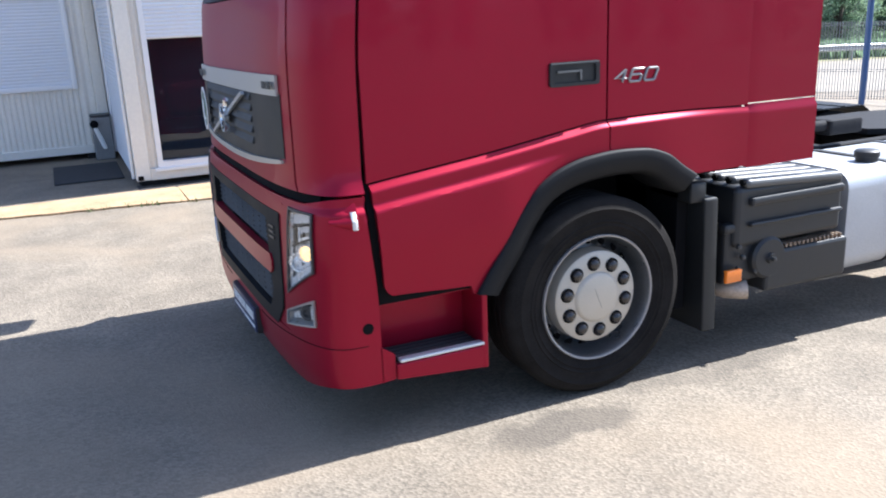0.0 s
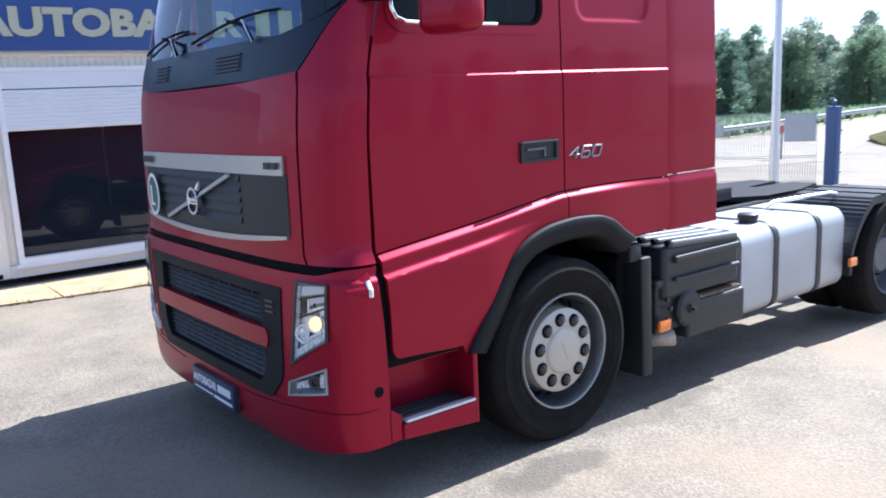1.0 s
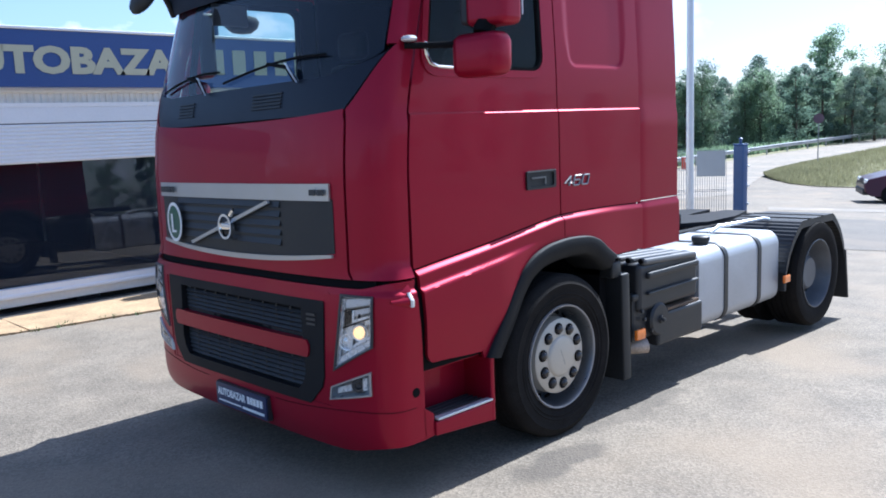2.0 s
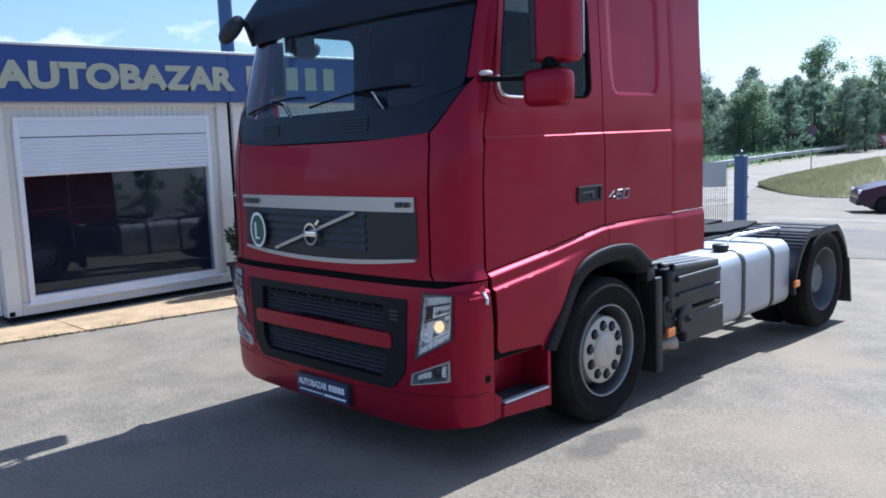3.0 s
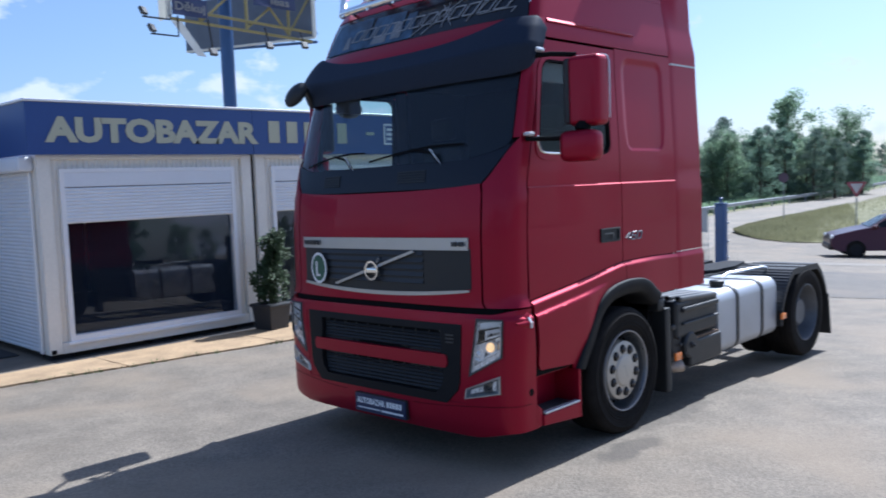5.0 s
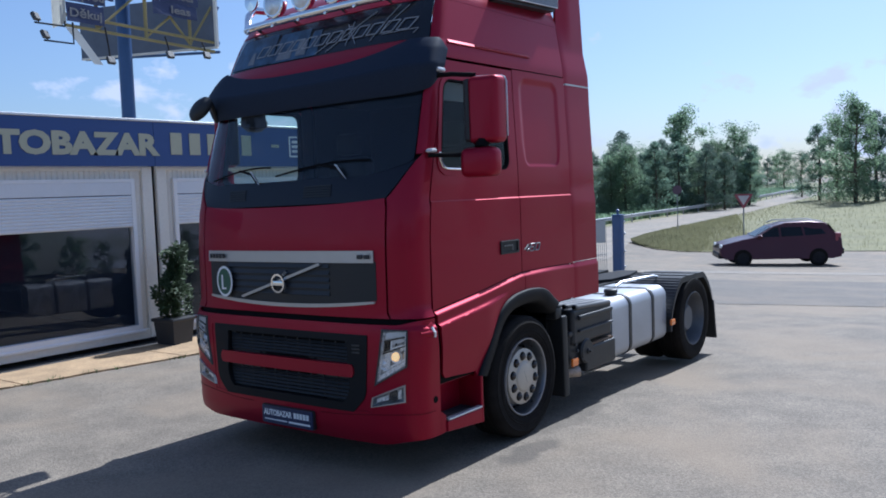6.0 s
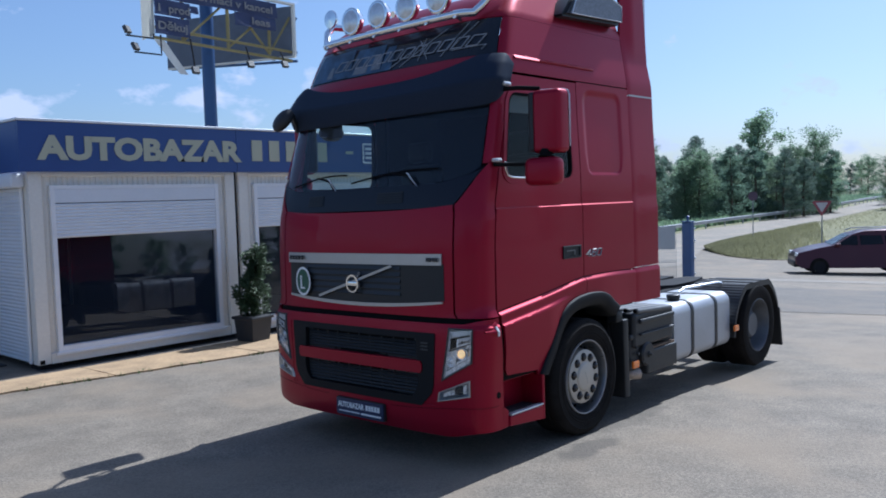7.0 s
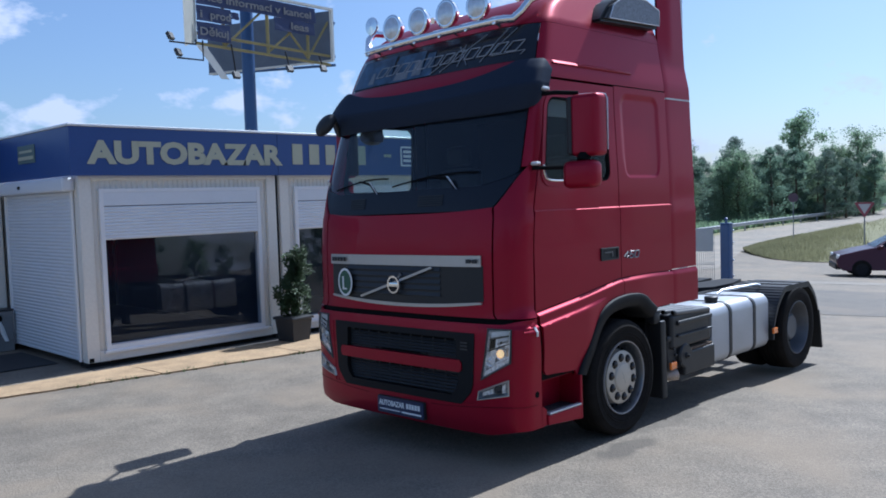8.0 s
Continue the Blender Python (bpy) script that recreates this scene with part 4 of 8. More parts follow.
for f in ((lambda p: p), other):
    bm = bmesh.new()

    def strip(x0, x1, z0, z1, nu, nv):
        def at(a, b):
            z = z0(a) + (z1(a) - z0(a)) * b
            return f(flank(x0(z) + (x1(z) - x0(z)) * a, z))
        patch(bm, at, nu, nv, 0.02)
    strip(door_front, lambda z: 0.098, lambda a: glide(RIDGE, -1.066 + 1.164 * a) + 0.004, lambda a: 1.90, 24, 16)
    strip(door_front, lambda z: 0.098, lambda a: 1.90, lambda a: WZ0, 24, 24)
    strip(door_front, lambda z: max(win_x(WX0, z) + 0.02, door_front(z) + 0.01), lambda a: WZ0, lambda a: 2.93, 4, 14)
    strip(lambda z: WX1, lambda z: 0.098, lambda a: WZ0, lambda a: WZ1, 4, 12)
    strip(lambda z: win_x(WX0, z), lambda z: 0.098, lambda a: WZ1, lambda a: 2.93, 20, 4)
    door = part("door", bm, M_RED, truck, "red cab door with window")
    bm = bmesh.new()
    outer, inner = rounded(WX0 - 0.03, WX1 + 0.03, WZ0 - 0.03, WZ1 + 0.03, 0.11), rounded(WX0 + 0.02, WX1 - 0.02, WZ0 + 0.02, WZ1 - 0.02, 0.07)
    ring_outline(bm, outer, inner, lambda p, d: f(flank(win_x(p[0], p[1]), p[1], -0.004 + d)), 0.03)
    part("window_seal", bm, M_GAP, door)
    bm = bmesh.new()
    outer, inner = rounded(WX0 - 0.035, WX1 + 0.035, WZ0 - 0.035, WZ1 + 0.035, 0.12), rounded(WX0 + 0.004, WX1 - 0.004, WZ0 + 0.004, WZ1 - 0.004, 0.085)
    ring_outline(bm, outer, inner, lambda p, d: f(flank(win_x(p[0], p[1]), p[1], -0.007 + d)), 0.012)
    part("window_frame", bm, M_RED, door)
    bm = bmesh.new()
    patch(bm, lambda a, b: f(flank(win_x(WX0, WZ0 + (WZ1 - WZ0) * b) * (1 - a) + WX1 * a, WZ0 + (WZ1 - WZ0) * b, 0.012)), 4, 4)
    pane = part("window_pane", bm, M_TINT, door)
    pane.visible_shadow = False
    bm = bmesh.new()
    tube(bm, [f(flank(x, z, -0.010)) for x, z in ((WX0 + 0.006, WZ0 + 0.13), (WX0 + 0.008, WZ0 + 0.07), (WX0 + 0.03, WZ0 + 0.03), (WX0 + 0.08, WZ0 + 0.012), (WX0 + 0.2, WZ0 + 0.008), (WX0 + 0.6, WZ0 + 0.008))], 0.009, 8)
    part("sill_trim", bm, M_CHROME, door, "bright window sill strip")
    bm = bmesh.new()
    outer, inner = rounded(-0.205, 0.055, 1.487, 1.592, 0.014), rounded(-0.185, 0.035, 1.502, 1.578, 0.01)
    ring_outline(bm, outer, inner, lambda p, d: f(flank(p[0], p[1], -0.012 + d)), 0.03)
    patch(bm, lambda a, b: f(flank(-0.19 + 0.23 * a, 1.5 + 0.08 * b, -0.001)), 2, 2, 0.004)
    part("door_handle", bm, M_GRILLE, door, "black recessed handle")
    bm = bmesh.new()
    patch(bm, lambda a, b: f(flank(-0.165 + 0.125 * a, 1.547 + 0.009 * b, -0.014)), 4, 2, 0.006)
    patch(bm, lambda a, b: f(flank(-0.05 + 0.009 * a, 1.512 + 0.036 * b, -0.014)), 2, 2, 0.006)
    patch(bm, lambda a, b: f(flank(-0.2 + 0.25 * a, 1.585 + 0.006 * b, -0.015)), 4, 1, 0.004)
    part("grip", bm, M_RIM, door, "dull metal grip")
    # lower skins down to the step and the wheel arch

    def low_z(x):
        return 0.682 - 0.02 * step01(-1.0, -0.62, x) + 0.05 * min(1.0, max(0.0, (-0.985 - x) / 0.05)) ** 2.5 if x < -0.615 else glide(ARCH, x)
    bm = bmesh.new()
    def skirt_at(a, b):
        b = math.sin(b * math.pi / 2)
        x, lo = -1.032 - 0.03 * b + (1.13 + 0.03 * b) * a, low_z(-1.032 + 1.13 * a)
        return f(flank(x, lo + (glide(RIDGE, x) - 0.003 - lo) * b))
    patch(bm, skirt_at, 70, 56, 0.02)
    part("door_skirt", bm, M_RED, truck, "red lower door skin")
    bm = bmesh.new()
    def rear_skirt_at(a, b):
        b = math.sin(b * math.pi / 2)
        x = 0.105 + 0.842 * a
        lo = low_z(x) if x < 0.6 else 1.015
        return f(flank(x, lo + (glide(RIDGE, x) - 0.003 - lo) * b))
    patch(bm, rear_skirt_at, 40, 36, 0.02)
    part("sleeper_skirt", bm, M_RED, truck)

    # sleeper side with its sunk field
    def sunk(x, z):
        dx, dz = max(abs(x - 0.505) - 0.20, 0), max(abs(z - 2.51) - 0.265, 0)
        edge = math.hypot(dx, dz) - 0.06
        return 0.0095 * (1 - step01(-0.004, 0.012 + 0.05 * step01(2.16, 2.40, z), edge))
    bm = bmesh.new()
    patch(bm, lambda a, b: f(flank(0.108 + 0.838 * a, glide(RIDGE, 0.108 + 0.838 * a) + 0.004 + (1.90 - glide(RIDGE, 0.108 + 0.838 * a) - 0.004) * b)), 14, 14, 0.02)
    patch(bm, lambda a, b: f(flank(0.108 + 0.838 * a, 1.90 + 1.04 * b, sunk(0.108 + 0.838 * a, 1.90 + 1.04 * b))), 80, 104, 0.02)
    part("sleeper_panel", bm, M_RED, truck, "red sleeper side with sunk field")

    # side fairings behind the cab
    for z0, z1, top in ((1.005, 1.322, 0), (1.328, 2.885, 0), (2.895, 3.92, 1)):
        bm = bmesh.new()
        def fairing_at(a, b):
            """Starts flush with the roof's side and straightens up towards its rear edge."""
            z = z0 + (z1 - z0) * b
            y0, y1 = side_y(0.958, min(z, 3.4)), side_y(0.958, min(z, 3.2))
            y = y0 + (y1 - y0) * step01(0.0, 0.5, a) + 0.006 * (1 - math.sqrt(min(1, 8 * a)))
            return f(Vector((0.950 + (0.455 - 0.10 * max(0, z - 2.9)) * a, y, z)))
        patch(bm, fairing_at, 14, 20, 0.025)
        part("side_fairing", bm, M_RED, truck, "red air fairing behind the cab")
    bm = bmesh.new()
    patch(bm, lambda a, b: f(flank(0.965 + 0.43 * a, 2.884 + 0.014 * b, -0.004)), 4, 1, 0.008)
    part("fairing_strip", bm, M_SILVER, truck, "pale joint strip")
for k, strokes in enumerate(([(0.74, 1.0), (0.0, 0.30), (1.02, 0.30)], [(1.0, 1.0), (0.1, 1.0), (0.0, 0.9), (0.0, 0.1), (0.1, 0.0), (0.9, 0.0), (1.0, 0.1), (1.0, 0.45), (0.9, 0.55), (0.0, 0.55)], [(0.1, 1.0), (0.0, 0.9), (0.0, 0.1), (0.1, 0.0), (0.9, 0.0), (1.0, 0.1), (1.0, 0.9), (0.9, 1.0), (0.1, 1.0)])):
    bm = bmesh.new()
    for line in [strokes] + ([[(0.74, 1.0), (0.76, 0.0)]] if k == 0 else []):
        tube(bm, [(0.135 + 0.083 * k + 0.060 * u + 0.022 * w, side_y(0.3, 1.5) - 0.005, 1.484 + 0.055 * w) for u, w in line], 0.0062, 6)
    part("number_digit", bm, M_DIGIT, truck, "dull metal digit " + "460"[k])

# roof spoiler and intake
M_PERF = mat("perforated_grey_sheet", (0.20, 0.21, 0.23), rough=0.5, metal=0.4, vary=0.5, scale=60, fine=160, bump=0.3, bump_scale=120)
bm = bmesh.new()
for f in ((lambda p: p), other):
    patch(bm, lambda a, b: f(Vector((0.55 + 0.8 * a, CY + (0.22 - CY) * b, 3.70 + 0.32 * math.sin(a * math.pi / 2)))), 8, 8, 0.02)
part("roof_spoiler", bm, M_RED, truck)
for f in ((lambda p: p), other):
    bm = bmesh.new()
    extrude_outline(bm, [(-0.08, 3.46), (0.86, 3.50), (0.86, 3.66), (0.63, 3.73), (0.28, 3.73), (0.06, 3.62)], "Y", 0.10, 0.30)
    bmesh.ops.bevel(bm, geom=list(bm.edges), offset=0.025, segments=2, affect="EDGES")
    for v in bm.verts:
        v.co = f(v.co)
    part("air_intake", bm, M_BLACK, truck, "black roof air intake with perforated face")
    bm = bmesh.new()
    extrude_outline(bm, [(0.02, 3.49), (0.83, 3.52), (0.83, 3.655), (0.62, 3.715), (0.29, 3.715), (0.1, 3.61)], "Y", 0.090, 0.1)
    for v in bm.verts:
        v.co = f(v.co)
    part("intake_mesh", bm, M_PERF, truck, "grey perforated intake face")
    bm = bmesh.new()
    tube(bm, [f(Vector((x, 0.090, z))) for x, z in ((0.04, 3.492), (0.45, 3.507), (0.83, 3.522), (0.83, 3.655), (0.62, 3.715), (0.29, 3.715), (0.1, 3.61), (0.04, 3.492))], 0.005, 6)
    part("intake_beading", bm, M_ALU, truck, "bright beaded edge")

# roof lamp bar
bm = bmesh.new()
bar_pts = []
for k in range(41):
    y = 0.26 + 2.01 * k / 40
    e = abs(y - CY) / 1.005
    bar_pts.append((-0.93 + 0.30 * max(0, e - 0.80) / 0.2 * 0.6 + 0.05 * e * e, y, 3.43 + 0.17 * step01(0.86, 1.0, e)))
bar_pts = [(-0.55, 0.29, 3.66), (-0.66, 0.265, 3.655)] + bar_pts + [(-0.66, 2.265, 3.655), (-0.55, 2.24, 3.66)]
tube(bm, bar_pts, 0.032, 12)
for y in (0.55, 1.0, 1.53, 1.98):
    tube(bm, [(-0.90, y, 3.43), (-0.80, y, 3.40)], 0.018, 8)
lamp_bar = part("lamp_bar", bm, M_CHROME, truck, "polished roof lamp bar")
M_LAMPGLASS = mat("ribbed_lamp_glass", (0.62, 0.64, 0.66), rough=0.18, metal=0.55, vary=0.2, scale=25, fine=160)
for y in (0.69, 1.035, 1.37, 1.70):
    bm = bmesh.new()
    lathe(bm, [(0.0, 0.09), (0.06, 0.085), (0.10, 0.05), (0.117, 0.0), (0.117, -0.012), (0.104, -0.016)], (-0.93, y, 3.575), "X", 28)
    lamp = part("roof_lamp", bm, M_CHROME, truck, "round chrome driving lamp")
    bm = bmesh.new()
    lathe(bm, [(0.0, -0.03), (0.06, -0.026), (0.107, -0.012), (0.107, -0.006)], (-0.93, y, 3.575), "X", 28)
    part("lamp_glass", bm, M_LAMPGLASS, lamp)
    bm = bmesh.new()
    tube(bm, [(-0.92, y, 3.43), (-0.92, y, 3.47)], 0.015, 8)
    part("lamp_foot", bm, M_CHROME, lamp)
bm = bmesh.new()
lathe(bm, [(0.0, 0.06), (0.06, 0.04), (0.085, 0.0), (0.08, -0.012), (0.0, -0.02)], (-0.70, 2.24, 3.72), "X", 24)
part("roof_lamp", bm, M_CHROME, truck, "round chrome driving lamp")
for k in range(6):
    bm = bmesh.new()
    lathe(bm, [(0.0, -0.012), (0.012, -0.01), (0.014, 0.0)], (-0.955, 0.5 + 0.3 * k, 3.395), "X", 10)
    part("bar_stud", bm, M_CHROME, lamp_bar)
for y in (0.75, 1.78):
    bm = bmesh.new()
    lathe(bm, [(0.05, 0.0), (0.045, 0.03), (0.02, 0.045), (0.0, 0.045)], (-0.1, y, 3.74), "Z", 14)
    tube(bm, [(-0.35, y, 3.73), (-0.1, y, 3.79), (0.05, y, 3.79)], [0.03, 0.035, 0.05], 12)
    part("air_horn", bm, M_CHROME, truck, "chrome roof horn")
bm = bmesh.new()
tube(bm, [(-0.5, 1.55, 3.68), (-0.42, 1.53, 3.95)], 0.004, 6)
part("aerial", bm, M_BLACK, truck)

# mirrors on both sides
for f in ((lambda p: p), other):
    def block(*boxes):
        bm = bmesh.new()
        for b in boxes:
            box(bm, *b)
        for v in bm.verts:
            v.co.x -= 0.22 * (v.co.y + 0.2)
            v.co = f(v.co) + tuck
        return bm
    # the far mirror is folded back against its door
    tuck = Vector((0.07, -0.05, 0.0)) if f(Vector((0, 0, 0))).y > 1 else Vector((0, 0, 0))
    mirror = part("mirror", block((-0.82, -0.674, -0.325, -0.112, 2.315, 2.775, 0.035, 4)), M_RED, truck, "red door mirror housing")
    part("wide_mirror", block((-0.88, -0.738, -0.325, -0.07, 2.08, 2.285, 0.05, 4)), M_RED, mirror)
    part("mirror_inner_shell", block((-0.80, -0.676, -0.122, -0.068, 2.33, 2.765, 0.02, 3)), M_BLACK, mirror, "black inner shell")
    part("mirror_rim", block((-0.70, -0.674, -0.300, -0.105, 2.345, 2.745, 0.008, 2)), M_GREY, mirror)
    part("wide_mirror_rim", block((-0.765, -0.738, -0.295, -0.10, 2.11, 2.255, 0.008, 2)), M_GREY, mirror)
    # pale tube imitates the sun's glint on the housing's rear edge
    bm = bmesh.new()
    edge_line = [(-0.082, 2.787), (-0.20, 2.783), (-0.285, 2.777), (-0.315, 2.765), (-0.327, 2.735), (-0.329, 2.62), (-0.329, 2.36)]
    tube(bm, [f(Vector((-0.690 - 0.22 * (y + 0.2), y, z))) + tuck for y, z in edge_line], [0.006, 0.007, 0.007, 0.007, 0.007, 0.006, 0.004], 6)
    part("mirror_edge", bm, M_ALU, mirror, "thin bright edge of the mirror housing")
    # the panes are turned in towards the driver
    for name, x, y, z, w, h in (("mirror_glass", -0.655, -0.205, 2.545, 0.175, 0.38), ("wide_mirror_glass", -0.715, -0.2, 2.183, 0.17, 0.125)):
        bm = bmesh.new()
        sag = 0.42 if w * h > 0.04 else 1.3
        patch(bm, lambda a, b: Vector((-sag * ((w * (a - 0.5)) ** 2 + (h * (b - 0.5)) ** 2), w * (a - 0.5), h * (b - 0.5))), 10, 14)
        bmesh.ops.transform(bm, matrix=Matrix.Translation((x, y, z)) @ Vector((0.92, 0.38, -0.094)).to_track_quat("X", "Z").to_matrix().to_4x4(), verts=bm.verts)
        for v in bm.verts:
            v.co = f(v.co) + tuck
        part(name, bm, M_MIRROR, mirror)
    for pts, r in ((((-0.93, 0.11, 2.80), (-0.86, 0.0, 2.805), (-0.76, -0.14, 2.79)), 0.017), (((-1.06, 0.07, 2.245), (-0.97, 0.0, 2.242), (-0.84, -0.12, 2.24)), 0.016), (((-0.80, -0.2, 2.28), (-0.78, -0.2, 2.33)), 0.05)):
        bm = bmesh.new()
        tube(bm, [Vector(f(p)) + tuck * (i / 2) for i, p in enumerate(pts)], r, 8)
        part("mirror_bracket", bm, M_GAP, mirror)
    for b in ((-1.075, -1.015, 0.02, 0.085, 2.262, 2.290), (-0.95, -0.86, 0.04, 0.11, 2.825, 2.855))[:2 if f(Vector((0, 0, 0))).y < 1 else 1]:
        bm = bmesh.new()
        box(bm, *b, 0.014, 2)
        for v in bm.verts:
            v.co = f(v.co)
        part("bracket_cover", bm, M_ALU, mirror, "pale bracket cover")
# front mirror at the far corner
bm = bmesh.new()
lathe(bm, [(0.0, 0.05), (0.07, 0.04), (0.12, 0.01), (0.125, -0.01), (0.0, -0.015)], (0, 0, 0), "Z", 20)
bmesh.ops.transform(bm, matrix=Matrix.Translation((-1.34, 2.18, 2.76)) @ Vector((-0.75, -0.5, 0.35)).to_track_quat("Z", "Y").to_matrix().to_4x4() @ pose(0, 0, 0, 0, 0, 55) @ Matrix.Diagonal((0.95, 0.58, 1, 1)), verts=bm.verts)
front_mirror = part("front_mirror", bm, M_BLACK, truck, "black front blind-spot mirror on an arm")
bm = bmesh.new()
tube(bm, [(-1.31, 2.22, 2.81), (-1.25, 2.23, 2.84), (-1.18, 2.25, 2.82), (-1.12, 2.28, 2.74), (-1.08, 2.31, 2.68)], 0.02, 8)
part("mirror_arm", bm, M_BLACK, front_mirror)

# boarding step under the door
for f in ((lambda p: p), other):
    step = None
    for x0, x1, y0, y1, z0, z1 in ((-1.0, -0.56, 0.022, 0.05, 0.262, 0.372), (-0.585, -0.555, 0.02, 0.27, 0.262, 0.618), (-1.058, -0.57, 0.225, 0.255, 0.34, 0.66), (-1.085, -1.06, 0.06, 0.25, 0.34, 0.66), (-1.058, -0.56, 0.07, 0.25, 0.632, 0.652)):
        bm = bmesh.new()
        box(bm, x0, x1, y0, y1, z0, z1, 0.008, 2)
        for v in bm.verts:
            if v.co.z < 0.3 and v.co.x < -0.9:
                v.co.z += 0.036
            v.co = f(v.co)
        made = part("step_panel" if step else "boarding_step", bm, M_RED, step or truck, "" if step else "red step well under the door")
        step = step or made
    for k in range(4):
        bm = bmesh.new()
        box(bm, -1.03, -0.585, 0.088 + 0.035 * k, 0.106 + 0.035 * k, 0.36, 0.384, 0.004, 1)
        for v in bm.verts:
            v.co = f(v.co)
        part("tread_bar", bm, M_BLACK, step)
    bm = bmesh.new()
    box(bm, -0.985, -0.575, 0.018, 0.06, 0.376, 0.392, 0.006, 2)
    for v in bm.verts:
        v.co = f(v.co)
    part("step_edge", bm, M_ALU, step, "bright step edge")
    bm = bmesh.new()
    box(bm, -1.055, -0.59, 0.055, 0.225, 0.335, 0.358, 0.0)
    for v in bm.verts:
        v.co = f(v.co)
    part("tread_floor", bm, M_BLACK, step)


# wheel arches: trim round the opening, liner, flap
for f in ((lambda p: p), other):
    bm = bmesh.new()
    n = len(ARCH) * 4

    def arch_pt(a, inset):
        x = -0.60 + 1.20 * a
        p = Vector((x, glide(ARCH, x)))
        d = (Vector((0.08, 0.46)) - p).normalized()
        return p + d * inset
    prof = [(0.0, 0.03), (0.0, -0.014), (0.012, -0.022), (0.10, -0.012), (0.125, 0.03), (0.125, 0.25)]
    patch(bm, lambda a, b: f(Vector((arch_pt(a, prof[round(b * 5)][0]).x, 0.03 + prof[round(b * 5)][1], arch_pt(a, prof[round(b * 5)][0]).y))), n, 5)
    part("arch_trim", bm, M_FIELD, truck, "dark grey wheel arch trim", 70)
    bm = bmesh.new()
    patch(bm, lambda a, b: f(Vector((arch_pt(a, 0.06).x, 0.06 + 0.60 * b, arch_pt(a, 0.06).y))), n, 2, 0.01)
    patch(bm, lambda a, b: f(Vector((-0.56 + 1.2 * a, 0.66, 0.3 + 0.8 * b))), 2, 2, 0.01)
    for b in ((0.60, 0.665, 0.15, 0.66, 0.28, 1.0), (0.60, 0.88, 0.40, 0.66, 0.60, 0.89), (-0.57, -0.50, 0.40, 0.66, 0.28, 0.70)):
        lin = bmesh.new()
        box(lin, *b)
        for v in lin.verts:
            v.co = f(v.co)
        part("liner_panel", lin, M_GAP, truck)
    part("arch_liner", bm, M_GAP, truck)
    bm = bmesh.new()
    box(bm, 0.675, 0.76, 0.03, 0.36, 0.17, 0.88, 0.012, 2)
    box(bm, 0.60, 0.70, 0.05, 0.38, 0.86, 0.965, 0.015, 2)
    for v in bm.verts:
        if v.co.z < 0.5:
            v.co.x += 0.02
        v.co = f(v.co)
    part("mud_flap", bm, M_GRILLE, truck, "dark plastic flap behind the wheel")


# wheels
M_NUT = mat("dark_nut_cap", (0.022, 0.018, 0.017), rough=0.28, vary=0.3, scale=20, coat=0.3)


